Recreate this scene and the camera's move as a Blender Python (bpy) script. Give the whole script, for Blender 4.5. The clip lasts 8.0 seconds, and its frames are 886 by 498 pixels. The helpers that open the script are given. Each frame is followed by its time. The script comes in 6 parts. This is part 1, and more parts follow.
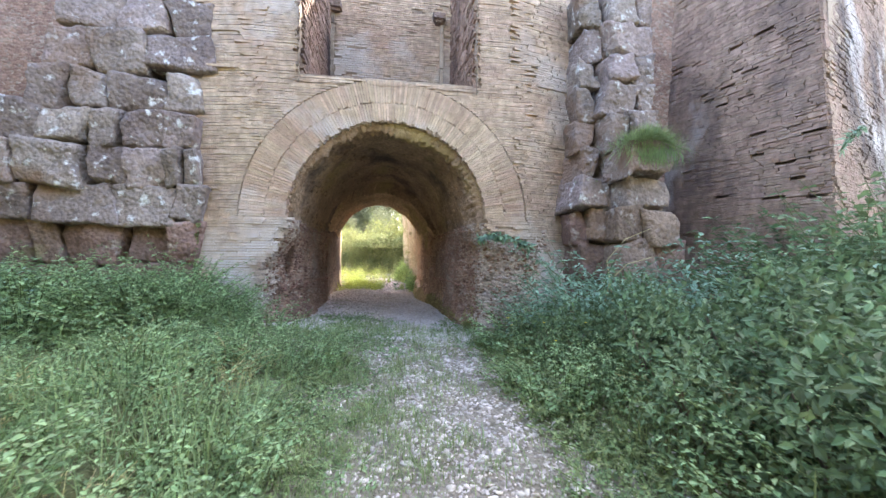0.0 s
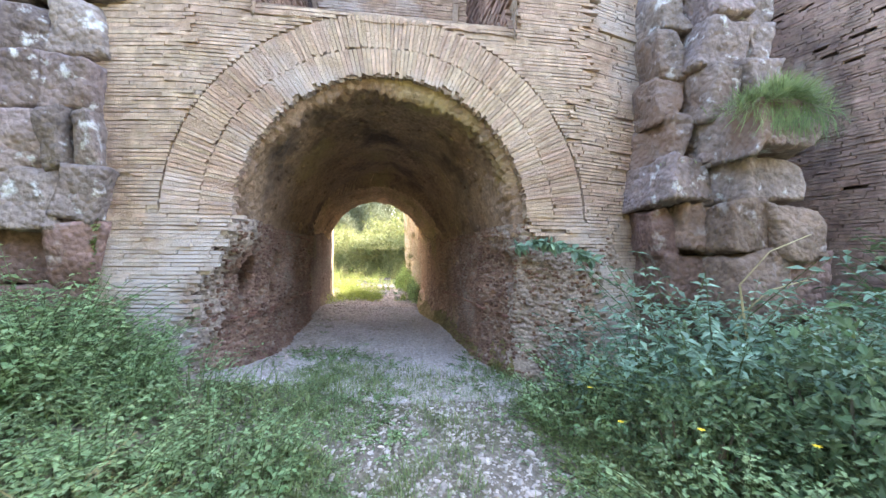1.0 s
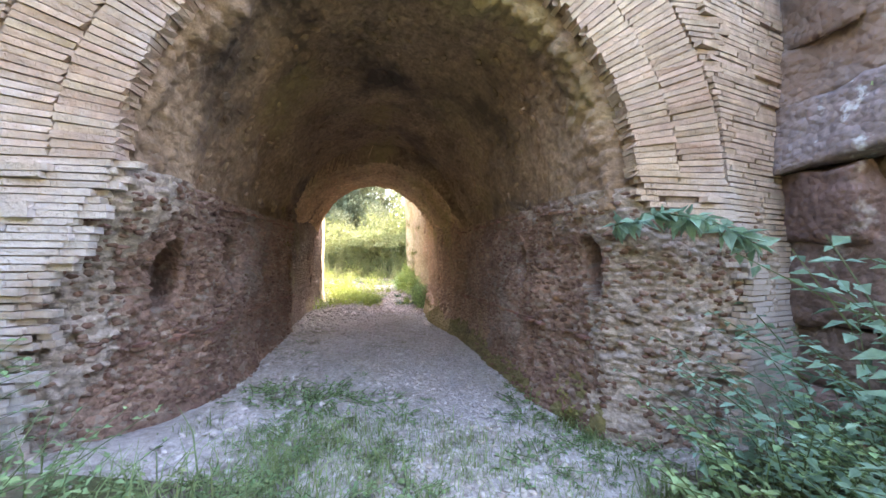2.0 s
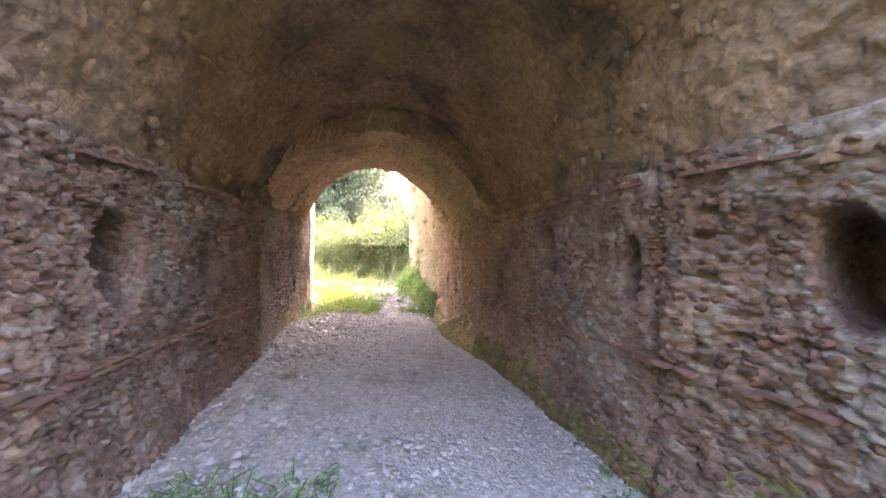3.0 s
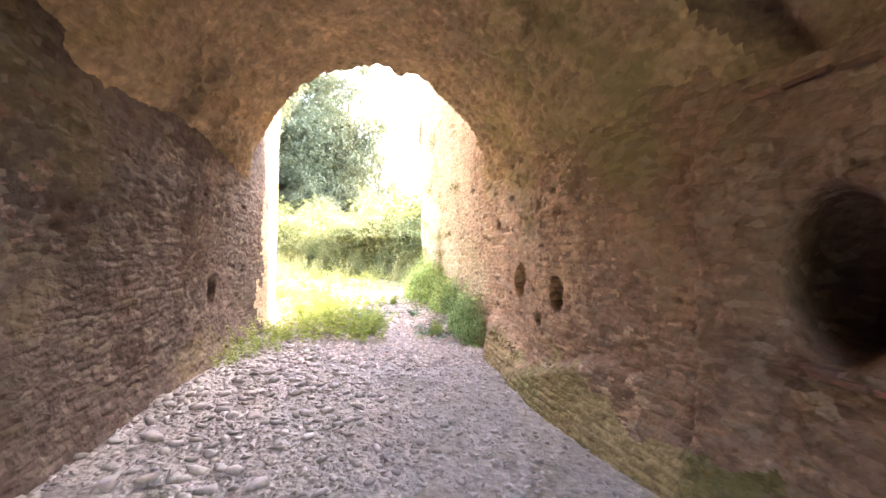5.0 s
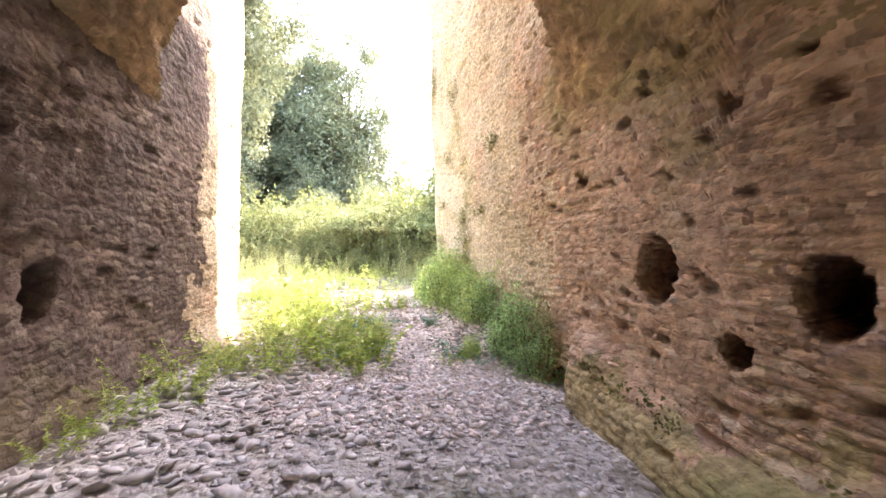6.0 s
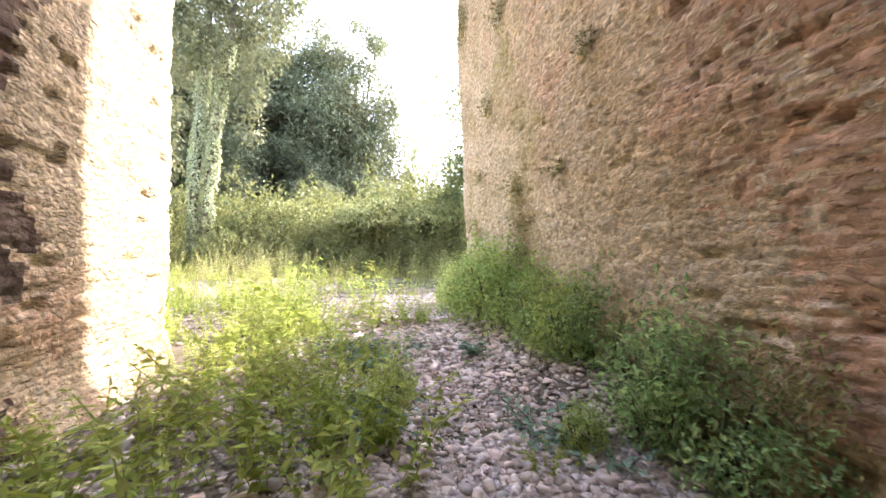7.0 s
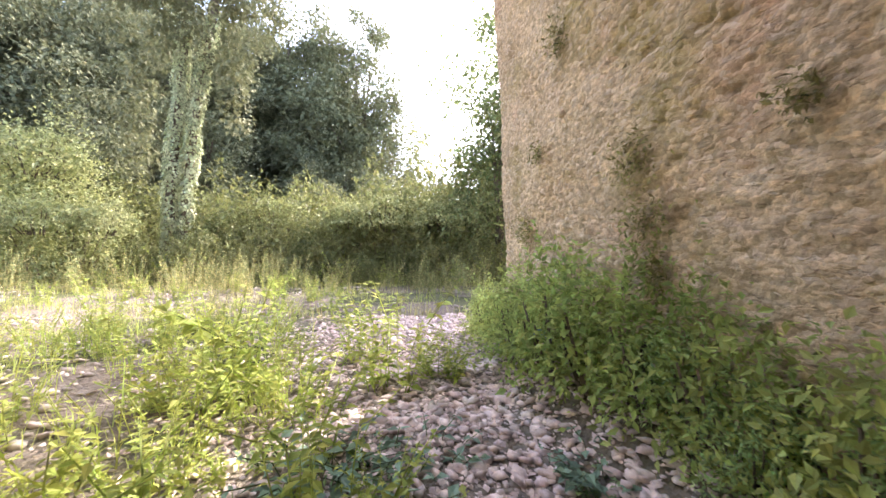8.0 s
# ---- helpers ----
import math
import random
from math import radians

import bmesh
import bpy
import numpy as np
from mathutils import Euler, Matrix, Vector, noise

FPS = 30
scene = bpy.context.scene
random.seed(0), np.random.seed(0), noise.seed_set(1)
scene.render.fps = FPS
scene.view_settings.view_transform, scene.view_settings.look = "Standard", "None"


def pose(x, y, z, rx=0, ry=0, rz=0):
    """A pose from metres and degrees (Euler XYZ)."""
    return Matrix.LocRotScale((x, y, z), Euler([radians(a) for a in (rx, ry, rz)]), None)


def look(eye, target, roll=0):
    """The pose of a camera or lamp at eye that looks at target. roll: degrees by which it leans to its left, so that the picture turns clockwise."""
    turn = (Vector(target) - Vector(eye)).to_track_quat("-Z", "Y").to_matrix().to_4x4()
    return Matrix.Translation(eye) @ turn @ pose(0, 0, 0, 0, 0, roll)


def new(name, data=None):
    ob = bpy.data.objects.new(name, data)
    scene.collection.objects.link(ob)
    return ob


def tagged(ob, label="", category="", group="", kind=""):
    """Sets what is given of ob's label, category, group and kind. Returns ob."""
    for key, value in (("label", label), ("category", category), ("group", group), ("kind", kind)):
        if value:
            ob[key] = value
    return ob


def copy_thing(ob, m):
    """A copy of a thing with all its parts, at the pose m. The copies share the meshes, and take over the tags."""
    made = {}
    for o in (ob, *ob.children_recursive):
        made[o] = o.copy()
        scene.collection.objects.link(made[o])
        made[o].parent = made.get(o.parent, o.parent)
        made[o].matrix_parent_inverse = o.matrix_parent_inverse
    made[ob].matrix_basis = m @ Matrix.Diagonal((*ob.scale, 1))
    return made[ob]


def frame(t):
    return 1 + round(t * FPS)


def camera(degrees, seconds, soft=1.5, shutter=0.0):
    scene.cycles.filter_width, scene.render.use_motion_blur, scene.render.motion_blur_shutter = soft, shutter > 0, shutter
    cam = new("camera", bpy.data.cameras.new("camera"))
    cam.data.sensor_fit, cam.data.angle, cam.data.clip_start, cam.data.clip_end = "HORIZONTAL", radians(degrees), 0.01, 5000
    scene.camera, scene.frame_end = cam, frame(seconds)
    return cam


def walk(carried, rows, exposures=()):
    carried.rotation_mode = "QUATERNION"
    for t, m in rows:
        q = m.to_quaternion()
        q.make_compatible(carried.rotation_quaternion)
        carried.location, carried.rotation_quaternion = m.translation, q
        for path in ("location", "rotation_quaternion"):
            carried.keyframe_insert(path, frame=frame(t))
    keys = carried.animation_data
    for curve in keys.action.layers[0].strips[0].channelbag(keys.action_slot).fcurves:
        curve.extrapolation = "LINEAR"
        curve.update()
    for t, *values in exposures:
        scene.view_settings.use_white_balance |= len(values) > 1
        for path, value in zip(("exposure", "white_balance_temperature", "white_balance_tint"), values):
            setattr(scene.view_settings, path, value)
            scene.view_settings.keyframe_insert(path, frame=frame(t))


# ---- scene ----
cam = camera(100.6, 8.0, soft=1.5, shutter=0.1)
METRES, EYE, TILT, LEAN, TURN = 14.0, 1.5, 1.0, -0.5, -8.0
ROWS = [
    (0.0, 0.0, 0.0, 0.0, 0.0, 0.0, 0.0),
    (0.5, -0.0076, 0.0714, 0.0093, 0.04, -0.09, -0.03),
    (1.0, -0.0194, 0.1412, 0.0116, 0.01, -0.14, -0.07),
    (1.5, -0.0342, 0.2079, 0.0063, -0.31, -0.15, -0.04),
    (3.0, -0.0723, 0.3877, -0.005, -1.13, -0.02, -0.45),
    (3.5, -0.0845, 0.4478, -0.0067, -1.39, -0.09, -0.48),
    (4.0, -0.0957, 0.5094, -0.01, -1.6, -0.11, -0.49),
    (4.5, -0.1068, 0.5714, -0.0172, -1.77, -0.09, -0.51),
    (6.0, -0.1345, 0.7569, -0.0388, -1.28, -0.26, -0.17),
    (6.5, -0.1443, 0.8172, -0.0443, -0.66, -0.25, -0.04),
    (7.0, -0.1547, 0.8767, -0.0479, -0.02, -0.23, 0.02),
    (7.5, -0.1656, 0.9342, -0.0463, 0.22, -0.05, -0.05),
    (8.0, -0.1762, 0.9802, -0.0425, 0.02, -0.0, -0.09),
]
EXPOSURES = [(0.0, 3.95, 7150, 12), (0.5, 4.1, 7150, 12), (1.5, 4.2, 7150, 13), (3.0, 4.74, 7150, 18), (4.5, 5.23, 7150, 19), (6.0, 4.44, 7000, 16), (7.0, 3.66, 6950, 15), (8.0, 3.08, 6950, 18)]
walk(cam, [(t, pose(0, 0, EYE, TILT, LEAN, TURN) @ pose(METRES * x, METRES * y, METRES * z, 90 + pitch, roll, yaw)) for t, x, y, z, yaw, pitch, roll in ROWS],
     exposures=EXPOSURES)

# ---- world and sun ----
SUN_AZ, SUN_EL = 38.0, 42.0
world = bpy.data.worlds.new("sky")
scene.world = world
world.use_nodes = True
wn = world.node_tree
sky = wn.nodes.new("ShaderNodeTexSky")
sky.sky_type, sky.sun_disc = "NISHITA", False
sky.sun_elevation, sky.sun_rotation = radians(SUN_EL), radians(SUN_AZ)
sky.dust_density = 2.0
wn.nodes["Background"].inputs[1].default_value = 0.15
wn.links.new(sky.outputs[0], wn.nodes["Background"].inputs[0])
sun = new("sun", bpy.data.lights.new("sun", "SUN"))
sun.data.energy, sun.data.angle, sun.data.color = 2.1, radians(0.6), (1.0, 0.945, 0.855)
_a, _e = radians(SUN_AZ), radians(SUN_EL)
SUN_DIR = Vector((math.sin(_a) * math.cos(_e), math.cos(_a) * math.cos(_e), math.sin(_e)))
sun.matrix_world = look(SUN_DIR * 60, (0, 0, 0))


# ---- numpy noise ----
def hash3(i, j, k, seed):
    h = (i.astype(np.int64) * 374761393 + j.astype(np.int64) * 668265263 + k.astype(np.int64) * 2147483647 + seed * 1274126177) & 0xFFFFFFFF
    h = ((h ^ (h >> 13)) * 1274126177) & 0xFFFFFFFF
    h = ((h ^ (h >> 16)) * 2246822519) & 0xFFFFFFFF
    return ((h ^ (h >> 15)) & 0xFFFFFF) / float(0xFFFFFF)


def vnoise(p, seed=0):
    """Smooth value noise, -1 to 1, for an N x 3 array."""
    i = np.floor(p)
    f = p - i
    f = f * f * (3 - 2 * f)
    i = i.astype(np.int64)
    out = 0
    for dx in (0, 1):
        for dy in (0, 1):
            for dz in (0, 1):
                w = (f[:, 0] if dx else 1 - f[:, 0]) * (f[:, 1] if dy else 1 - f[:, 1]) * (f[:, 2] if dz else 1 - f[:, 2])
                out = out + w * hash3(i[:, 0] + dx, i[:, 1] + dy, i[:, 2] + dz, seed)
    return out * 2 - 1


def fbm(p, octaves=4, seed=0):
    total, amp, norm = 0, 1.0, 0
    for o in range(octaves):
        total = total + amp * vnoise(p * 2.0 ** o + 17.3 * o, seed + o)
        norm, amp = norm + amp, amp * 0.5
    return total / norm


def cells(u, v, seed=0, jitter=0.8):
    """Distance to the nearest and second nearest cell seed, and the cell's random number."""
    iu, iv = np.floor(u), np.floor(v)
    best = np.full(u.shape, 9.0)
    second = np.full(u.shape, 9.0)
    ident = np.zeros(u.shape)
    zero = np.zeros(u.shape, dtype=np.int64)
    for du in (-1, 0, 1):
        for dv in (-1, 0, 1):
            cu, cv = iu + du, iv + dv
            a = cu + 0.5 + jitter * (hash3(cu, cv, zero, seed) - 0.5)
            b = cv + 0.5 + jitter * (hash3(cu, cv, zero + 1, seed) - 0.5)
            d = np.hypot(u - a, v - b)
            near = d < best
            second = np.where(near, best, np.minimum(second, d))
            ident = np.where(near, hash3(cu, cv, zero + 2, seed), ident)
            best = np.where(near, d, best)
    return best, second, ident


def P3(x, y, z):
    return np.stack([np.broadcast_to(np.asarray(a, float), np.broadcast(x, y, z).shape).ravel() for a in (x, y, z)], 1)


# ---- materials ----
def mat(name, low, high, scale=3.0, rough=0.9, stain=None, stain_scale=0.8, stain_at=(0.5, 0.65), moss=None, moss_scale=1.2,
        moss_at=(0.55, 0.7), island=0.0, per_object=0.0, bump=0.4, bump_scale=40.0, bump_depth=0.01, leaf=0.0, stretch=(1, 1, 1), gloss=0.3, crumble=0.0, mottle=0.26, pieces=None, tint=None, slots=0.0):
    m = bpy.data.materials.new(name)
    m.use_nodes = True
    nt = m.node_tree
    n, l = nt.nodes, nt.links
    out, bs = n["Material Output"], n["Principled BSDF"]
    geo = n.new("ShaderNodeNewGeometry")
    mp = n.new("ShaderNodeMapping")
    mp.inputs["Scale"].default_value = stretch
    l.new(geo.outputs["Position"], mp.inputs["Vector"])

    def noise_node(s, detail=5.0):
        t = n.new("ShaderNodeTexNoise")
        t.inputs["Scale"].default_value, t.inputs["Detail"].default_value, t.inputs["Roughness"].default_value = s, detail, 0.62
        l.new(mp.outputs[0], t.inputs["Vector"])
        return t

    def mixed(fac, a, b, blend="MIX"):
        x = n.new("ShaderNodeMix")
        x.data_type, x.blend_type = "RGBA", blend
        l.new(fac, x.inputs[0])
        for sock, val in ((x.inputs[6], a), (x.inputs[7], b)):
            if isinstance(val, tuple):
                sock.default_value = (*val, 1)
            else:
                l.new(val, sock)
        return x.outputs[2]

    def stepped(src, lo, hi):
        r = n.new("ShaderNodeMapRange")
        r.inputs[1].default_value, r.inputs[2].default_value = lo, hi
        l.new(src, r.inputs[0])
        return r.outputs[0]

    col = mixed(stepped(noise_node(scale).outputs[0], 0.3, 0.7), low, high)
    fine = stepped(noise_node(scale * 14).outputs[0], 0.25, 0.75)
    hsv = n.new("ShaderNodeHueSaturation")
    amt = n.new("ShaderNodeMapRange")
    amt.inputs[3].default_value, amt.inputs[4].default_value = 1 - mottle, 1 + mottle
    l.new(fine, amt.inputs[0])
    l.new(amt.outputs[0], hsv.inputs["Value"])
    l.new(col, hsv.inputs["Color"])
    col = hsv.outputs[0]
    for amount, src in ((island, geo.outputs["Random Per Island"]), (per_object, None)):
        if amount:
            if src is None:
                src = n.new("ShaderNodeObjectInfo").outputs["Random"]
            h2 = n.new("ShaderNodeHueSaturation")
            a2 = n.new("ShaderNodeMapRange")
            a2.inputs[3].default_value, a2.inputs[4].default_value = 1 - amount, 1 + amount
            l.new(src, a2.inputs[0])
            l.new(a2.outputs[0], h2.inputs["Value"])
            wob = n.new("ShaderNodeMath")
            wob.operation = "MULTIPLY_ADD"
            l.new(src, wob.inputs[0])
            wob.inputs[1].default_value, wob.inputs[2].default_value = 7.31, 0.0
            fr = n.new("ShaderNodeMath")
            fr.operation = "FRACT"
            l.new(wob.outputs[0], fr.inputs[0])
            a3 = n.new("ShaderNodeMapRange")
            a3.inputs[3].default_value, a3.inputs[4].default_value = 0.5 - amount * 0.06, 0.5 + amount * 0.06
            l.new(fr.outputs[0], a3.inputs[0])
            l.new(a3.outputs[0], h2.inputs["Hue"])
            l.new(col, h2.inputs["Color"])
            col = h2.outputs[0]
    if stain:
        col = mixed(stepped(noise_node(stain_scale, 8.0).outputs[0], *stain_at), col, stain)
    if moss:
        col = mixed(stepped(noise_node(moss_scale, 8.0).outputs[0], *moss_at), col, moss)
    joints = None
    if pieces:
        wide, high, amount = pieces
        pm = n.new("ShaderNodeMapping")
        pm.inputs["Scale"].default_value = (1 / wide, 1 / wide, 1 / high)
        warp = n.new("ShaderNodeMix")
        warp.data_type, warp.blend_type = "RGBA", "LINEAR_LIGHT"
        warp.inputs[0].default_value = 0.035
        l.new(geo.outputs["Position"], warp.inputs[6])
        l.new(noise_node(7.0, 3.0).outputs["Color"], warp.inputs[7])
        l.new(warp.outputs[2], pm.inputs["Vector"])
        vc = n.new("ShaderNodeTexVoronoi")
        vc.inputs["Scale"].default_value = 1.0
        l.new(pm.outputs[0], vc.inputs["Vector"])
        sep = n.new("ShaderNodeSeparateColor")
        l.new(vc.outputs["Color"], sep.inputs[0])
        if tint:
            col = mixed(stepped(sep.outputs[1], 0.6, 1.3), col, tint)
        h4 = n.new("ShaderNodeHueSaturation")
        a4 = n.new("ShaderNodeMapRange")
        a4.inputs[3].default_value, a4.inputs[4].default_value = 1 - amount, 1 + amount
        l.new(sep.outputs[0], a4.inputs[0])
        l.new(a4.outputs[0], h4.inputs["Value"])
        l.new(col, h4.inputs["Color"])
        col = h4.outputs[0]
        joints = vc.outputs["Distance"]
    l.new(col, bs.inputs["Base Color"])
    bs.inputs["Roughness"].default_value = rough
    bs.inputs["Specular IOR Level"].default_value = gloss
    if bump:
        b = n.new("ShaderNodeBump")
        b.inputs["Strength"].default_value, b.inputs["Distance"].default_value = bump, bump_depth
        hgt = noise_node(bump_scale, 6.0).outputs[0]
        if crumble:
            vo = n.new("ShaderNodeTexVoronoi")
            vo.inputs["Scale"].default_value = crumble
            l.new(mp.outputs[0], vo.inputs["Vector"])
            ad = n.new("ShaderNodeMath")
            ad.operation = "MULTIPLY_ADD"
            l.new(vo.outputs["Distance"], ad.inputs[0])
            ad.inputs[1].default_value = -0.55
            l.new(hgt, ad.inputs[2])
            hgt = ad.outputs[0]
        if slots:
            sm = n.new("ShaderNodeMapping")
            sm.inputs["Scale"].default_value = (1, 1, 2.4)
            l.new(geo.outputs["Position"], sm.inputs["Vector"])
            st = n.new("ShaderNodeTexNoise")
            st.inputs["Scale"].default_value, st.inputs["Detail"].default_value = 17.0, 4.0
            l.new(sm.outputs[0], st.inputs["Vector"])
            ss = n.new("ShaderNodeMath")
            ss.operation = "MULTIPLY_ADD"
            l.new(stepped(st.outputs[0], 0.6, 0.67), ss.inputs[0])
            ss.inputs[1].default_value = -slots
            l.new(hgt, ss.inputs[2])
            hgt = ss.outputs[0]
        if joints:
            aj = n.new("ShaderNodeMath")
            aj.operation = "MULTIPLY_ADD"
            l.new(joints, aj.inputs[0])
            aj.inputs[1].default_value = -0.35
            l.new(hgt, aj.inputs[2])
            hgt = aj.outputs[0]
        l.new(hgt, b.inputs["Height"])
        l.new(b.outputs[0], bs.inputs["Normal"])
    if leaf:
        tr = n.new("ShaderNodeBsdfTranslucent")
        l.new(col, tr.inputs["Color"])
        mx = n.new("ShaderNodeMixShader")
        mx.inputs[0].default_value = leaf
        l.new(bs.outputs[0], mx.inputs[1])
        l.new(tr.outputs[0], mx.inputs[2])
        l.new(mx.outputs[0], out.inputs["Surface"])
    return m


M_BRICK = mat("yellow_brick", (0.347, 0.235, 0.181), (0.462, 0.35, 0.265), 0.6, 0.92, stain=(0.5, 0.44, 0.42), stain_scale=0.45,
              stain_at=(0.5, 0.64), moss=(0.3, 0.21, 0.16), moss_scale=0.9, moss_at=(0.58, 0.72), island=0.12, bump=1.0, bump_scale=45.0, bump_depth=0.02, mottle=0.42)
M_VOUSSOIR = mat("voussoir_brick", (0.326, 0.21, 0.16), (0.473, 0.35, 0.256), 0.7, 0.92, stain=(0.5, 0.44, 0.42), stain_scale=0.45,
                 stain_at=(0.5, 0.64), per_object=0.16, bump=1.0, bump_scale=45.0, bump_depth=0.02)
M_DARKBRICK = mat("soot_stained_brick", (0.227, 0.146, 0.122), (0.362, 0.254, 0.206), 0.6, 0.92, stain=(0.085, 0.062, 0.062), stain_scale=0.42, stain_at=(0.47, 0.62),
                  moss=(0.46, 0.42, 0.43), moss_scale=0.4, moss_at=(0.56, 0.66), island=0.14, bump=1.0, bump_scale=45.0, bump_depth=0.02, stretch=(1, 1, 0.6), mottle=0.42)
M_MORTAR = mat("lime_mortar", (0.24, 0.175, 0.135), (0.38, 0.3, 0.24), 2.5, 0.95, stain=(0.14, 0.1, 0.085), stain_scale=1.5, bump=0.8, bump_scale=35, bump_depth=0.02)
M_BLOCK = mat("weathered_tuff", (0.135, 0.1, 0.093), (0.275, 0.22, 0.207), 1.1, 0.95, stain=(0.5, 0.49, 0.49), stain_scale=5.5, stain_at=(0.585, 0.66),
              moss=(0.2, 0.13, 0.1), moss_scale=0.5, moss_at=(0.52, 0.62), per_object=0.26, bump=1.0, bump_scale=9.0, bump_depth=0.05, crumble=16.0, mottle=0.42)
M_BROWNTUFF = mat("brown_tuff", (0.125, 0.08, 0.066), (0.27, 0.18, 0.148), 1.1, 0.95, stain=(0.36, 0.31, 0.29), stain_scale=3.0, stain_at=(0.6, 0.7),
                  moss=(0.14, 0.13, 0.06), moss_scale=0.9, moss_at=(0.56, 0.68), per_object=0.28, bump=1.0, bump_scale=9.0, bump_depth=0.05, crumble=16.0, mottle=0.42)
M_RUBBLE = mat("rubble_core", (0.153, 0.090, 0.072), (0.310, 0.193, 0.154), 2.2, 0.96, stain=(0.31, 0.262, 0.242), stain_scale=1.3, stain_at=(0.57, 0.78),
               moss=(0.2, 0.16, 0.07), moss_scale=0.9, moss_at=(0.65, 0.8), bump=1.0, bump_scale=18.0, bump_depth=0.04, mottle=0.36, pieces=(0.07, 0.042, 0.2), tint=(0.33, 0.28, 0.24))
M_JAMBCORE = mat("pale_mortar_rubble", (0.24, 0.185, 0.16), (0.42, 0.34, 0.3), 2.0, 0.96, stain=(0.17, 0.115, 0.095), stain_scale=1.4, stain_at=(0.54, 0.68),
                 moss=(0.36, 0.31, 0.24), moss_scale=1.2, moss_at=(0.57, 0.7), bump=1.0, bump_scale=24.0, bump_depth=0.03, mottle=0.4, pieces=(0.07, 0.036, 0.22))
M_MOSSY = mat("mossy_rubble", (0.13, 0.105, 0.05), (0.28, 0.225, 0.11), 2.6, 0.96, stain=(0.19, 0.165, 0.075), stain_scale=2.0, stain_at=(0.48, 0.62),
              moss=(0.11, 0.08, 0.06), moss_scale=1.5, moss_at=(0.58, 0.7), bump=1.0, bump_scale=18.0, bump_depth=0.04, mottle=0.4, pieces=(0.07, 0.042, 0.2))
M_OCHREFOOT = mat("ochre_stained_rubble", (0.27, 0.2, 0.105), (0.48, 0.375, 0.21), 2.0, 0.96, stain=(0.24, 0.22, 0.09), stain_scale=1.6, stain_at=(0.52, 0.66),
                  moss=(0.2, 0.13, 0.085), moss_scale=1.3, moss_at=(0.57, 0.7), bump=1.0, bump_scale=18.0, bump_depth=0.04, mottle=0.4, pieces=(0.075, 0.036, 0.2))
M_VAULT = mat("vault_concrete", (0.189, 0.121, 0.086), (0.360, 0.242, 0.166), 1.5, 0.96, stain=(0.085, 0.06, 0.05), stain_scale=0.8, stain_at=(0.52, 0.66),
              moss=(0.33, 0.25, 0.13), moss_scale=0.7, moss_at=(0.55, 0.7), bump=1.0, bump_scale=10.0, bump_depth=0.05, mottle=0.42, pieces=(0.1, 0.07, 0.1))
M_WARM = mat("ochre_rubble", (0.438, 0.343, 0.233), (0.638, 0.528, 0.379), 2.2, 0.96, stain=(0.55, 0.36, 0.26), stain_scale=0.9, stain_at=(0.55, 0.68),
             moss=(0.36, 0.3, 0.15), moss_scale=0.8, moss_at=(0.55, 0.68), bump=1.0, bump_scale=30.0, bump_depth=0.024, mottle=0.42, pieces=(0.034, 0.021, 0.24), tint=(0.68, 0.6, 0.5), slots=0.45)
M_RUBSTONE = mat("rubble_stone", (0.116, 0.066, 0.053), (0.252, 0.151, 0.116), 1.6, 0.96, stain=(0.29, 0.24, 0.22), stain_scale=1.3, stain_at=(0.56, 0.74),
                 moss=(0.18, 0.15, 0.06), moss_scale=0.8, moss_at=(0.6, 0.75), island=0.16, bump=1.0, bump_scale=22.0, bump_depth=0.025, crumble=30.0)
M_WARMSTONE = mat("ochre_stone", (0.484, 0.374, 0.256), (0.696, 0.573, 0.415), 1.4, 0.96, stain=(0.6, 0.51, 0.4), stain_scale=0.8, stain_at=(0.55, 0.72),
                  moss=(0.31, 0.25, 0.1), moss_scale=0.6, moss_at=(0.6, 0.74), island=0.12, bump=1.0, bump_scale=22.0, bump_depth=0.02, crumble=30.0)
M_BROWN = mat("brown_rubble", (0.375, 0.235, 0.156), (0.629, 0.424, 0.300), 1.2, 0.96, stain=(0.24, 0.16, 0.115), stain_scale=0.9, stain_at=(0.54, 0.66),
              moss=(0.42, 0.33, 0.18), moss_scale=0.7, moss_at=(0.56, 0.68), bump=1.0, bump_scale=20.0, bump_depth=0.035, mottle=0.36, pieces=(0.075, 0.034, 0.2), tint=(0.55, 0.44, 0.33), slots=0.9)
# inner walls' brown, darkened in colour for the shade under the vault
M_SHADYBROWN = mat("shaded_brown_rubble", (0.207, 0.125, 0.094), (0.416, 0.263, 0.189), 1.4, 0.96, stain=(0.13, 0.09, 0.075), stain_scale=1.0, stain_at=(0.54, 0.66),
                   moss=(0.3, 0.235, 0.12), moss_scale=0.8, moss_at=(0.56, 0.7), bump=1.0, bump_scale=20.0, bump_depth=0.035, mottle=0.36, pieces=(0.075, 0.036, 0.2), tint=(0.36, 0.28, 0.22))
# darker copy for the west wall; its shade is put into the colour
M_WESTSHADE = mat("shaded_purple_rubble", (0.088, 0.06, 0.051), (0.175, 0.122, 0.1), 1.4, 0.96, stain=(0.1, 0.07, 0.06), stain_scale=1.0, stain_at=(0.54, 0.66),
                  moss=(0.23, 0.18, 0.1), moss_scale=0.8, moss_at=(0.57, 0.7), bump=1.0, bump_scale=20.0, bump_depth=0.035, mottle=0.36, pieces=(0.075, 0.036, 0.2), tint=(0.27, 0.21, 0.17))
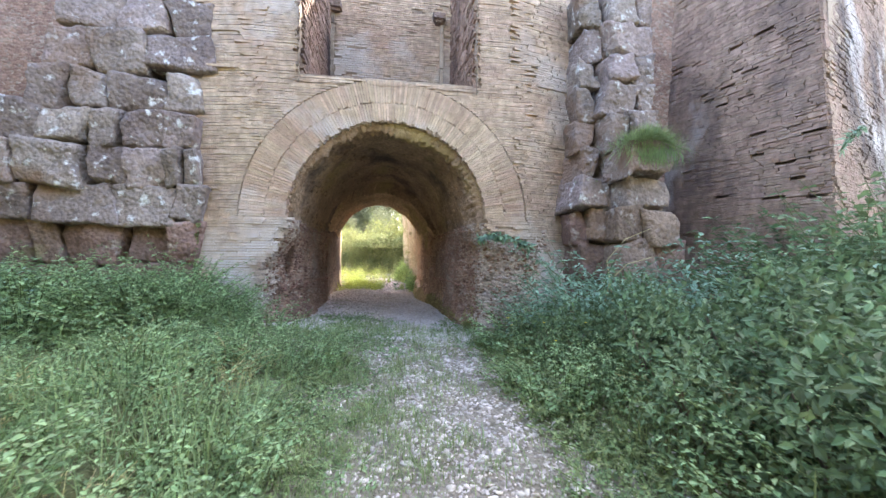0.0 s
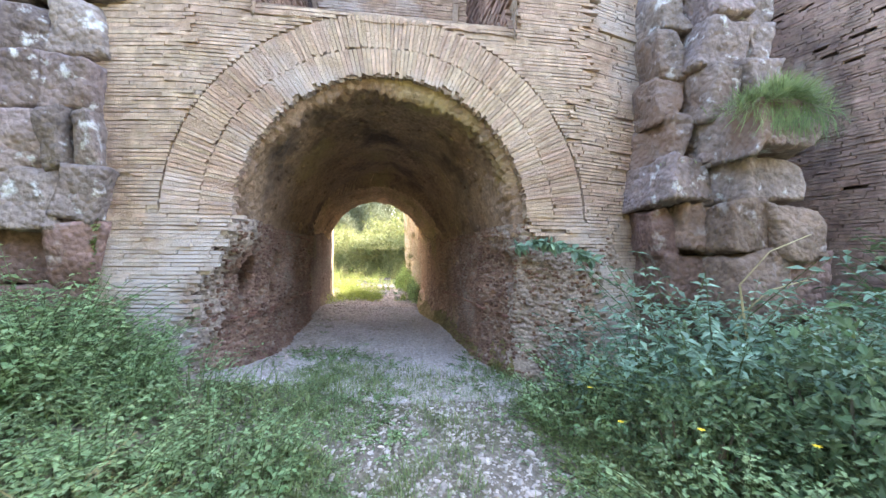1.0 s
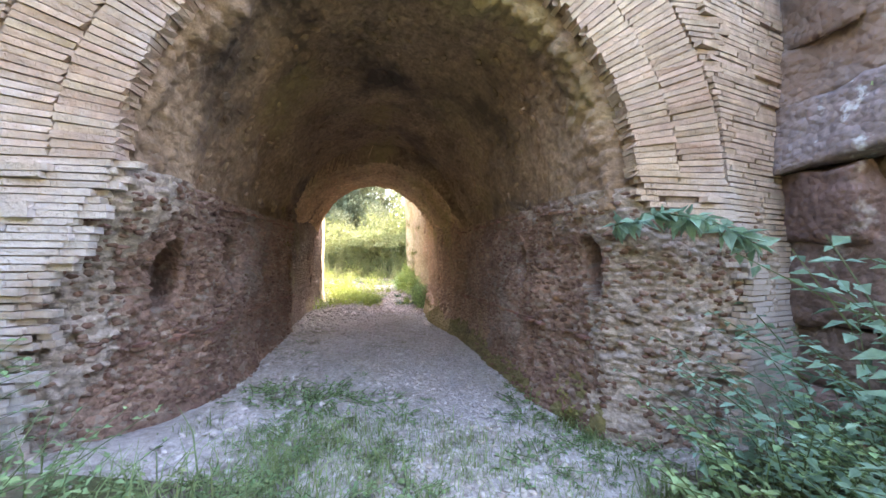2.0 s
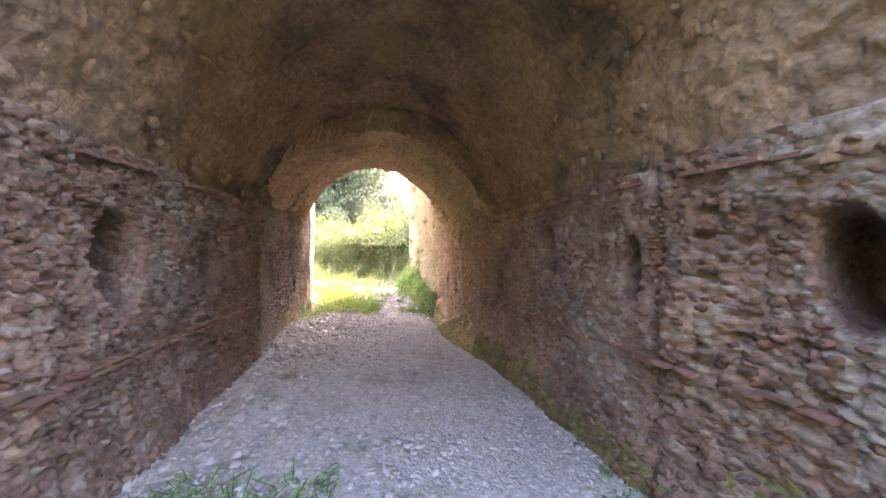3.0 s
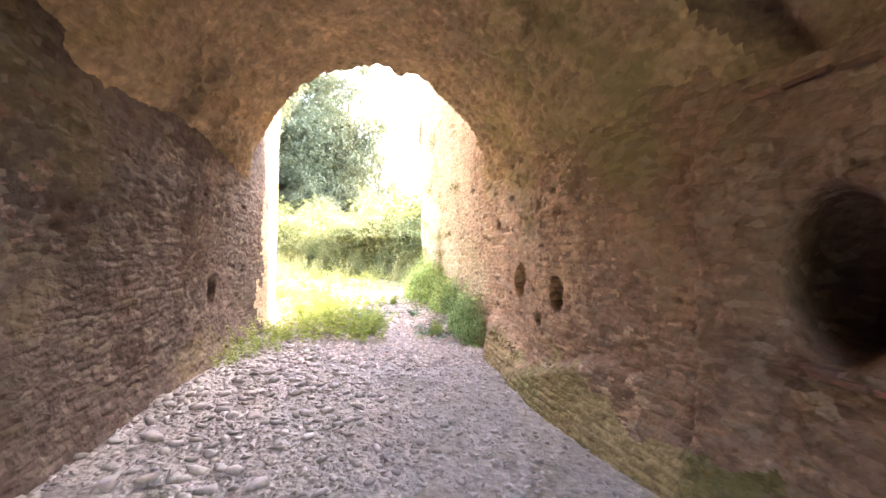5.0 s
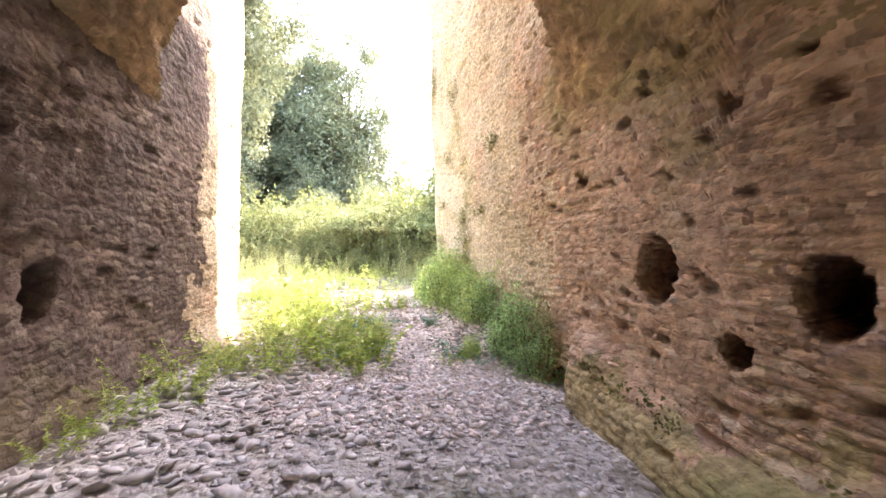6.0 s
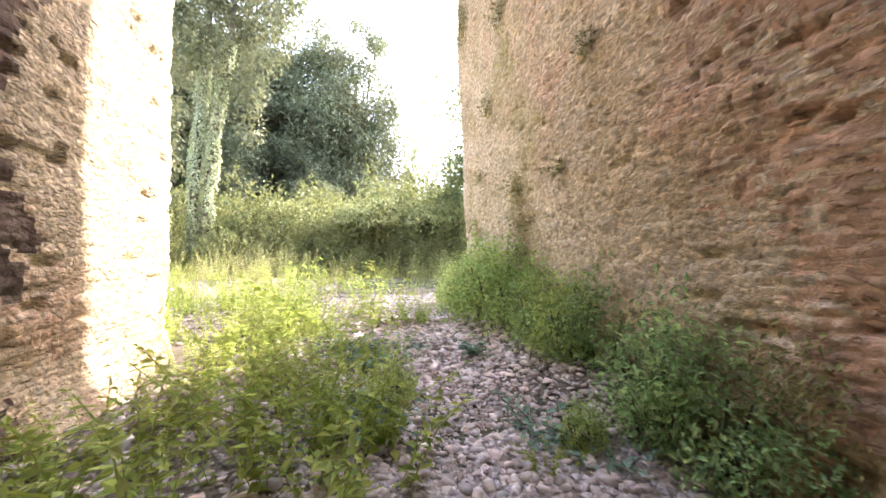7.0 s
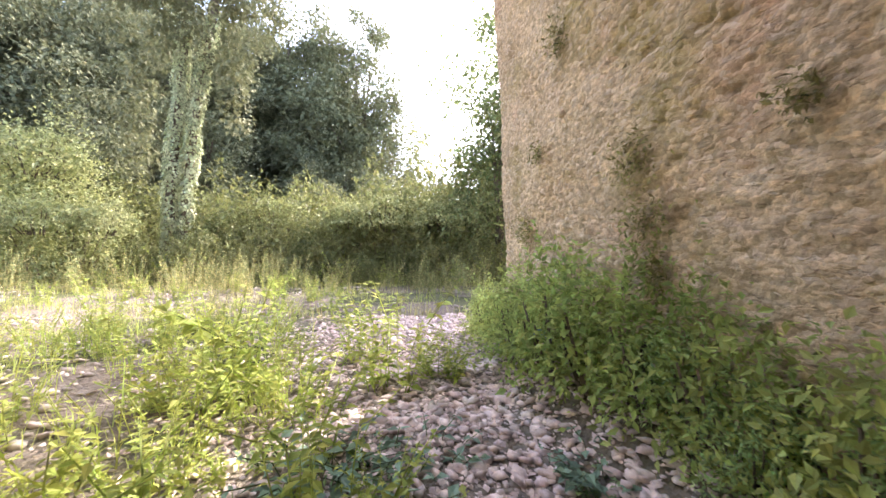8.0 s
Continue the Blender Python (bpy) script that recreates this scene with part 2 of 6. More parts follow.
M_BROWNSTONE = mat("red_brown_stone", (0.46, 0.295, 0.19), (0.67, 0.46, 0.325), 1.6, 0.96, stain=(0.55, 0.44, 0.34), stain_scale=1.0, stain_at=(0.58, 0.74),
                   moss=(0.32, 0.25, 0.11), moss_scale=0.7, moss_at=(0.58, 0.72), island=0.14, bump=1.0, bump_scale=22.0, bump_depth=0.02, crumble=30.0)
M_COBBLE = mat("dusty_cobble", (0.439, 0.356, 0.326), (0.665, 0.570, 0.534), 3.0, 0.92, stain=(0.26, 0.19, 0.15), stain_scale=2.5, stain_at=(0.58, 0.7), island=0.3, bump=0.5, bump_scale=40)
# ochre of the later vault, lightened to hold light bounced from the exit
M_OCHREBOUNCE = mat("ochre_bounce_vault", (0.317, 0.210, 0.138), (0.603, 0.410, 0.251), 1.4, 0.96, stain=(0.15, 0.1, 0.07), stain_scale=1.0, stain_at=(0.53, 0.68),
                   moss=(0.36, 0.29, 0.14), moss_scale=0.8, moss_at=(0.55, 0.7), bump=1.0, bump_scale=14.0, bump_depth=0.04, mottle=0.42, pieces=(0.08, 0.045, 0.18), tint=(0.38, 0.29, 0.18))
M_LITTER = mat("grassy_earth", (0.05, 0.06, 0.025), (0.13, 0.13, 0.06), 1.5, 0.97, stain=(0.26, 0.22, 0.17), stain_scale=0.5, stain_at=(0.54, 0.64), bump=1.0, bump_scale=30, bump_depth=0.03)
M_REDBRICK = mat("red_brick_band", (0.2, 0.105, 0.08), (0.3, 0.165, 0.13), 3.0, 0.95, stain=(0.17, 0.11, 0.085), stain_scale=4.0, per_object=0.25, bump=0.8, bump_scale=50)
M_SOIL = mat("gravelly_soil", (0.333, 0.287, 0.270), (0.575, 0.517, 0.500), 16.0, 0.97, stain=(0.13, 0.12, 0.07), stain_scale=1.3, stain_at=(0.56, 0.7),
             bump=1.0, bump_scale=30.0, bump_depth=0.035, crumble=34.0)
M_GRAVEL = mat("grey_gravel", (0.308, 0.264, 0.237), (0.495, 0.44, 0.402), 2.0, 0.92, stain=(0.2, 0.18, 0.12), stain_scale=1.6, stain_at=(0.56, 0.7), island=0.3, bump=0.4, bump_scale=50)
M_EARTH = mat("brown_stony_earth", (0.129, 0.106, 0.082), (0.258, 0.221, 0.184), 14.0, 0.97, stain=(0.1, 0.1, 0.045), stain_scale=1.1, stain_at=(0.54, 0.68), bump=1.0, bump_scale=30.0, bump_depth=0.035, crumble=34.0)
M_MOSS = mat("yellow_moss", (0.12, 0.12, 0.04), (0.22, 0.2, 0.075), 3.0, 0.9, island=0.3, bump=0, leaf=0.2)
M_THICKET = mat("dark_bramble_leaf", (0.062, 0.11, 0.054), (0.165, 0.235, 0.118), 1.1, 0.62, island=0.42, bump=0, leaf=0.35)
M_SHADELEAF = mat("shade_shrub_leaf", (0.218, 0.343, 0.149), (0.468, 0.624, 0.284), 1.6, 0.5, island=0.5, bump=0, leaf=0.45)
M_SEED = mat("seed_head", (0.34, 0.33, 0.14), (0.5, 0.47, 0.23), 1.0, 0.75, island=0.35, bump=0, leaf=0.45)
# creeper leaf made paler, with sunlight put into its colour
M_SUNIVY = mat("sunlit_ivy_leaf", (0.276, 0.323, 0.140), (0.462, 0.478, 0.233), 0.8, 0.4, island=0.26, bump=0, leaf=0.3)
# lighter ivy for the trunks; the sun on them is in this colour
M_SUNTRUNKIVY = mat("sunlit_trunk_ivy_leaf", (0.34, 0.39, 0.22), (0.52, 0.56, 0.36), 1.2, 0.35, island=0.35, bump=0, leaf=0.35)
M_STONE = mat("pale_limestone", (0.365, 0.318, 0.309), (0.513, 0.465, 0.457), 2.0, 0.9, island=0.25, bump=0.4, bump_scale=50)
M_NETTLE = mat("nettle_leaf", (0.161, 0.253, 0.121), (0.287, 0.402, 0.201), 1.3, 0.5, island=0.35, bump=0, leaf=0.45)
M_GRASS = mat("grass_blade", (0.15, 0.21, 0.085), (0.25, 0.305, 0.14), 1.0, 0.6, island=0.35, bump=0, leaf=0.4)
M_BLUELEAF = mat("grey_green_leaf", (0.169, 0.273, 0.195), (0.26, 0.39, 0.286), 1.5, 0.5, island=0.3, bump=0, leaf=0.4)
M_SHRUB = mat("fresh_shrub_leaf", (0.309, 0.414, 0.135), (0.515, 0.589, 0.222), 1.4, 0.5, island=0.35, bump=0, leaf=0.6)
M_BRIGHT = mat("young_weed_leaf", (0.293, 0.371, 0.082), (0.497, 0.549, 0.176), 1.2, 0.55, island=0.35, bump=0, leaf=0.6)
M_BRAMBLE = mat("bramble_leaf", (0.135, 0.160, 0.059), (0.279, 0.291, 0.123), 0.6, 0.5, island=0.28, bump=0, leaf=0.35)
M_TREE = mat("oak_leaf", (0.123, 0.14, 0.078), (0.224, 0.23, 0.132), 0.25, 0.7, island=0.16, bump=0, leaf=0.25)
M_IVY = mat("ivy_leaf", (0.11, 0.16, 0.06), (0.22, 0.26, 0.11), 0.6, 0.4, island=0.4, bump=0, leaf=0.4)
M_DRY = mat("dry_stalk", (0.3, 0.26, 0.13), (0.46, 0.4, 0.22), 1.0, 0.7, island=0.35, bump=0, leaf=0.4)
M_STEM = mat("green_stem", (0.06, 0.085, 0.03), (0.11, 0.14, 0.06), 2.0, 0.7, bump=0)
M_OLIVE = mat("olive_dry_leaf", (0.213, 0.2, 0.088), (0.35, 0.325, 0.15), 3.0, 0.7, island=0.35, bump=0, leaf=0.3)
M_PALEGRASS = mat("pale_grass_blade", (0.12, 0.19, 0.075), (0.21, 0.29, 0.13), 1.0, 0.6, island=0.3, bump=0, leaf=0.45)
M_BARK = mat("grey_bark", (0.09, 0.07, 0.05), (0.19, 0.16, 0.13), 3.0, 0.95, bump=0.8, bump_scale=18, bump_depth=0.03, stretch=(1, 1, 0.25))


# ---- mesh helpers ----
def mesh_of(name, V, F, material, smooth=False):
    V, F = np.asarray(V, dtype=np.float32), np.asarray(F, dtype=np.int32)
    me = bpy.data.meshes.new(name)
    k = F.shape[1]
    me.vertices.add(len(V))
    me.vertices.foreach_set("co", V.ravel())
    me.loops.add(F.size)
    me.loops.foreach_set("vertex_index", F.ravel())
    me.polygons.add(len(F))
    me.polygons.foreach_set("loop_start", np.arange(len(F), dtype=np.int32) * k)
    me.polygons.foreach_set("use_smooth", np.full(len(F), smooth, dtype=bool))
    me.materials.append(material)
    me.update(calc_edges=True)
    me.validate()
    return me


def part(name, me, parent, label="", kind="", m=None):
    ob = new(name, me)
    ob.parent = parent
    if m is not None:
        ob.matrix_basis = m
    return tagged(ob, label, kind=kind)


def thing(name, m, label, category, group="", kind=""):
    ob = new(name)
    ob.empty_display_size = 0.2
    ob.matrix_basis = m
    return tagged(ob, label, category, group, kind)


def grid_faces(nu, nv, keep=None, flip=False):
    i, j = np.meshgrid(np.arange(nu - 1), np.arange(nv - 1), indexing="ij")
    a = i * nv + j
    F = np.stack([a, a + nv, a + nv + 1, a + 1], -1).reshape(-1, 4)
    if flip:
        F = F[:, ::-1]
    return F if keep is None else F[keep.ravel()]


CUBE_V = np.array([(x, y, z) for x in (-1, 1) for y in (-1, 1) for z in (-1, 1)], float)
CUBE_F = np.array([(0, 1, 3, 2), (4, 6, 7, 5), (0, 4, 5, 1), (2, 3, 7, 6), (0, 2, 6, 4), (1, 5, 7, 3)])


def boxes(C, A, H, rng, jitter=0.003):
    """Many slightly uneven boxes: centres N x 3, axes N x 3 x 3 (rows), half sizes N x 3."""
    C, A, H = np.asarray(C, float), np.asarray(A, float), np.asarray(H, float)
    loc = CUBE_V[None] * H[:, None, :]
    loc = loc + rng.normal(0, jitter, loc.shape)
    V = C[:, None, :] + np.einsum("nvk,nkj->nvj", loc, A)
    F = CUBE_F[None] + 8 * np.arange(len(C))[:, None, None]
    return V.reshape(-1, 3), F.reshape(-1, 4)


def solid(name, x0, x1, y0, y1, z0, z1, material, label="", category="", kind="structure"):
    V, F = boxes([((x0 + x1) / 2, (y0 + y1) / 2, (z0 + z1) / 2)], [np.eye(3)], [((x1 - x0) / 2, (y1 - y0) / 2, (z1 - z0) / 2)], np.random.default_rng(1), 0.0)
    return tagged(new(name, mesh_of(name, V, F, material)), label, category, kind=kind)


# ---- the ground ----
def smooth01(a):
    a = np.clip(a, 0, 1)
    return a * a * (3 - 2 * a)


def ground_z(x, y):
    """Height of the ground."""
    x, y = np.asarray(x, float), np.asarray(y, float)
    inside = smooth01((y - 5.0) / 2.0) * smooth01((14.5 - y) / 1.5)
    z = 0.03 + 0.17 * smooth01((y - 2.0) / 5.0) - 0.05 * inside * np.clip(x, -2, 2)
    bank = smooth01((np.abs(x - 0.3) - 1.0) / 1.6) * (1 - inside) * smooth01((8.0 - y) / 2.0)
    z = z + 0.3 * bank
    z = z + 0.1 * smooth01((y - 13.5) / 5.0)
    z = z + 0.24 * smooth01((x - 0.1) / 0.6) * smooth01((y - 13.5) / 1.1) * smooth01((18.2 - y) / 1.2) * smooth01((2.5 - x) / 1.0)
    z = z + 0.09 * fbm(P3(x * 0.5, y * 0.5, 0.0), 3, 5).reshape(np.shape(x)) * (1 - 0.6 * inside)
    z = z + 0.03 * fbm(P3(x * 2.6, y * 2.6, 0.0), 3, 9).reshape(np.shape(x))
    far = np.hypot(x, y - 15)
    return z + smooth01((far - 24) / 60) * 7.0 * smooth01((y - 14) / 30)


def build_ground():
    def axis(lo, a, b, hi, step):
        core = np.arange(a, b + 1e-6, step)
        def out(n, first, last):
            return first + (last - first) * (np.linspace(0, 1, n) ** 3.2)
        return np.concatenate([out(40, a, lo)[:0:-1], core, out(40, b, hi)[1:]])
    xs, ys = axis(-900, -5, 4.5, 900, 0.1), axis(-900, -0.5, 20, 900, 0.1)
    X, Y = np.meshgrid(xs, ys, indexing="ij")
    Z = ground_z(X.ravel(), Y.ravel())
    V = np.stack([X.ravel(), Y.ravel(), Z], 1)
    me = mesh_of("ground", V, grid_faces(len(xs), len(ys)), M_SOIL, True)
    me.materials.append(M_LITTER)
    me.materials.append(M_EARTH)
    xm, ym = X[:-1, :-1].ravel(), Y[:-1, :-1].ravel()
    wob = 0.8 * fbm(P3(xm * 0.7, ym * 0.7, 0.0), 3, 21)
    green = ((ym < 6.0) & (np.abs(xm - 0.3) > 1.3 + wob)) | ((ym > 18.5 + wob * 2) & (fbm(P3(xm * 0.5, ym * 0.8, 0.0), 3, 78) > 0.16)) | (ym > 24.5) | ((ym > 15.7) & (xm < -1.2 + wob) & (fbm(P3(xm * 0.5, ym * 0.8, 0.0), 3, 78) > 0.2)) | (np.abs(xm) > 7)
    earth = ~green & ((ym < 5.6 + wob) | (ym > 13.6 + wob))
    me.polygons.foreach_set("material_index", np.where(green, 1, np.where(earth, 2, 0)).astype(np.int32))
    me.update()
    return tagged(new("ground", me),
                  "stony grey soil path with patches of grass", "ground", kind="structure")


ground = build_ground()

# ---- the passage: side walls and vault ----
ST_Y = [6.15, 7.0, 8.0, 9.4, 10.22, 10.34, 11.0, 12.0, 12.7, 13.6]
ST_L = [-1.66, -1.64, -1.65, -1.66, -1.66, -1.80, -1.80, -1.82, -1.84, -1.86]
ST_R = [1.58, 1.38, 1.27, 1.21, 1.17, 1.1, 1.02, 0.98, 0.98, 0.95]
ST_S = [2.06, 1.95, 1.95, 1.95, 1.95, 1.92, 1.9, 1.9, 1.9, 1.9]
ST_C = [3.70, 3.62, 3.62, 3.60, 3.58, 3.30, 3.27, 3.22, 3.18, 3.15]

# hollows in the walls: side, y, z, half width, half height, depth
HOLLOWS = [(1, 6.66, 1.48, 0.11, 0.24, 0.3), (1, 7.65, 1.45, 0.08, 0.2, 0.3), (1, 8.66, 1.53, 0.14, 0.24, 0.3), (1, 10.04, 1.24, 0.17, 0.3, 0.2),
           (1, 11.68, 1.0, 0.08, 0.125, 0.3), (1, 11.98, 0.75, 0.05, 0.06, 0.15), (1, 12.42, 1.05, 0.12, 0.15, 0.42), (1, 13.14, 1.64, 0.045, 0.04, 0.15), (1, 13.2, 0.2, 0.2, 0.1, 0.15),
           (-1, 6.95, 1.42, 0.1, 0.26, 0.16), (-1, 7.74, 1.45, 0.15, 0.27, 0.32), (-1, 8.85, 1.38, 0.16, 0.24, 0.4), (-1, 10.1, 1.0, 0.06, 0.55, 0.2), (-1, 12.62, 0.93, 0.065, 0.12, 0.16)]


def hollow_depth(side, y, z):
    """Depth of the hollows; the older ones are worn to a slope on their inner side."""
    d = np.zeros(np.shape(y))
    for s, hy, hz, a, b, depth in HOLLOWS:
        if s == side:
            worn = (y > hy) & (6.5 < hy < 10.6)
            r = np.sqrt(((y - hy) / (a * np.where(worn, 1.05, 1.0))) ** 2 + ((z - hz) / b) ** 2)
            d = np.maximum(d, 2.0 * depth * smooth01((1.14 - r) / np.where(worn, 0.28, 0.25)))
    return d


def stone_relief(u, v, amp, seed, su=0.08, sv=0.05, pits=0.04):
    """Eroded rubble: rounded stones in rough rows, some of them fallen out, and small pits."""
    shape = np.shape(u)
    w = 0.3 * vnoise(P3(u * 3, v * 3, 0.0), seed + 3).reshape(shape)
    b, s, ident = cells(u / su + w, v / sv + w, seed)
    dome = np.clip((s - b) / (s + b + 1e-6), 0, 1) ** 0.55
    b2, s2, id2 = cells(u / (su * 1.5) + w, v / (sv * 1.5) - w, seed + 30)
    fallen = (id2 > 0.86) * smooth01((0.4 - b2) / 0.16)
    fine = fbm(P3(u * 16, v * 22, 1.7), 3, seed + 8).reshape(shape)
    swell = fbm(P3(u * 1.7, v * 2.4, 6.7), 3, seed + 18).reshape(shape)
    patch = 0.45 + 0.55 * smooth01(0.55 + 1.5 * vnoise(P3(u * 0.8, v * 0.8, 5.0), seed + 12).reshape(shape))
    return amp * patch * (dome * (0.45 + 0.75 * ident) - 0.5) + amp * 0.35 * fine + amp * 1.1 * swell - pits * fallen * patch


def course_relief(u, v, amp, seed, wide=0.13, pitch=0.05, pits=0.04):
    """Eroded courses of thin stones: recessed joints, uneven faces, some stones gone, weathered hollows."""
    shape = np.shape(u)
    sag = 0.03 * vnoise(P3(u * 0.7, v * 0.7, 2.0), seed + 1).reshape(shape) + 0.006 * vnoise(P3(u * 9, v * 9, 2.0), seed + 2).reshape(shape)
    r = (v + sag) / pitch
    row = np.floor(r)
    fv = r - row
    zero = np.zeros(shape, dtype=np.int64)
    q = (u + 0.012 * vnoise(P3(u * 12, v * 12, 9.0), seed + 4).reshape(shape)) / (wide * (0.6 + 0.9 * hash3(row, zero, zero, seed))) + 7 * hash3(row, zero, zero + 1, seed)
    col = np.floor(q)
    fu = q - col
    ident = hash3(row, col, zero + 2, seed)
    gone = hash3(row, col, zero + 3, seed) > 0.955
    face = np.minimum(smooth01(np.minimum(fv, 1 - fv) / 0.24), smooth01(np.minimum(fu, 1 - fu) / 0.13))
    worn = smooth01(0.5 + 1.7 * fbm(P3(u * 0.9, v * 1.3, 4.0), 4, seed + 11).reshape(shape))
    groove = smooth01((fbm(P3(u * 1.6, v * 7.0, 3.0), 3, seed + 15).reshape(shape) - 0.22) / 0.16)
    fine = fbm(P3(u * 18, v * 26, 1.7), 3, seed + 8).reshape(shape)
    swell = fbm(P3(u * 1.3, v * 2.0, 6.7), 3, seed + 18).reshape(shape)
    joint = 0.35 + 0.65 * worn
    return amp * 0.55 * joint * (face * (0.45 + 0.9 * ident) - 0.6) + amp * 0.5 * fine + amp * 0.8 * swell - 1.25 * pits * gone * face * (0.4 + 0.6 * worn) - 0.3 * pits * groove * worn


ICO_T = (1 + 5 ** 0.5) / 2
ICO_V = np.array([(-1, ICO_T, 0), (1, ICO_T, 0), (-1, -ICO_T, 0), (1, -ICO_T, 0), (0, -1, ICO_T), (0, 1, ICO_T), (0, -1, -ICO_T), (0, 1, -ICO_T),
                  (ICO_T, 0, -1), (ICO_T, 0, 1), (-ICO_T, 0, -1), (-ICO_T, 0, 1)]) / math.hypot(1, ICO_T)
ICO_F = np.array([(0, 11, 5), (0, 5, 1), (0, 1, 7), (0, 7, 10), (0, 10, 11), (1, 5, 9), (5, 11, 4), (11, 10, 2), (10, 7, 6), (7, 1, 8),
                  (3, 9, 4), (3, 4, 2), (3, 2, 6), (3, 6, 8), (3, 8, 9), (4, 9, 5), (2, 4, 11), (6, 2, 10), (8, 6, 7), (9, 8, 1)])


def pebbles(C, A, H, rng):
    """Many rounded lumps: centres, axes (rows) and half sizes."""
    C, A, H = np.asarray(C, float), np.asarray(A, float), np.asarray(H, float)
    loc = np.sign(ICO_V)[None] * np.abs(ICO_V)[None] ** 0.75 * (1 + rng.normal(0, 0.12, (len(C), 12, 1))) * H[:, None, :] * 1.15
    V = C[:, None, :] + np.einsum("nvk,nkj->nvj", loc, A)
    F = ICO_F[None] + 12 * np.arange(len(C))[:, None, None]
    return V.reshape(-1, 3), F.reshape(-1, 3)


def set_stones(C, A, H, parent, material, seed, label, limit=280):
    """The first stones as pieces of their own, the rest joined."""
    rng = np.random.default_rng(seed)
    order = rng.permutation(len(C))
    C, A, H = (np.asarray(q, float)[order] for q in (C, A, H))
    shapes = []
    for k in range(6):
        v, f = pebbles([(0, 0, 0)], [np.eye(3)], [(1, 1, 1)], np.random.default_rng(seed + k))
        shapes.append(mesh_of("stone", v, f, material, True))
    for i in range(min(limit, len(C))):
        m = Matrix([[*(A[i][k][j] * H[i][k] for k in range(3)), C[i][j]] for j in range(3)] + [[0, 0, 0, 1]])
        part("stone", shapes[i % 6], parent, m=m)
    if len(C) > limit:
        V, F = pebbles(C[limit:], A[limit:], H[limit:], rng)
        part("rubble", mesh_of("rubble", V, F, material, True), parent, label, "stuff")


def rubble_stones(side, ys, zs, X0, seed, keep, su=0.12, sv=0.075, out=0.012, thick=0.035):
    """Loose-looking stones set in rows in a wall face; returns boxes."""
    rng = np.random.default_rng(seed)
    C, A, H = [], [], []
    z = zs[0]
    while z < zs[1]:
        hgt = sv * rng.uniform(0.75, 1.25)
        y = ys[0] + rng.uniform(0, su)
        while y < ys[1]:
            w = su * rng.uniform(0.5, 1.5)
            yc, zc = y + w / 2, z + hgt / 2 + rng.normal(0, 0.008)
            y += w + rng.uniform(0.005, 0.03)
            if rng.random() > keep or (hollow_depth(side, np.array([yc - w / 2, yc, yc + w / 2]), np.array([zc, zc, zc])).max() > 0.01):
                continue
            x = float(X0(yc, zc)) - side * (out + rng.normal(0, 0.007))
            r = Euler((rng.normal(0, 0.05), rng.normal(0, 0.06), rng.normal(0, 0.04))).to_matrix()
            C.append((x, yc, zc))
            A.append(np.array(r.transposed()))
            H.append((thick, w * 0.46, hgt * 0.42))
        z += hgt
    return C, A, H


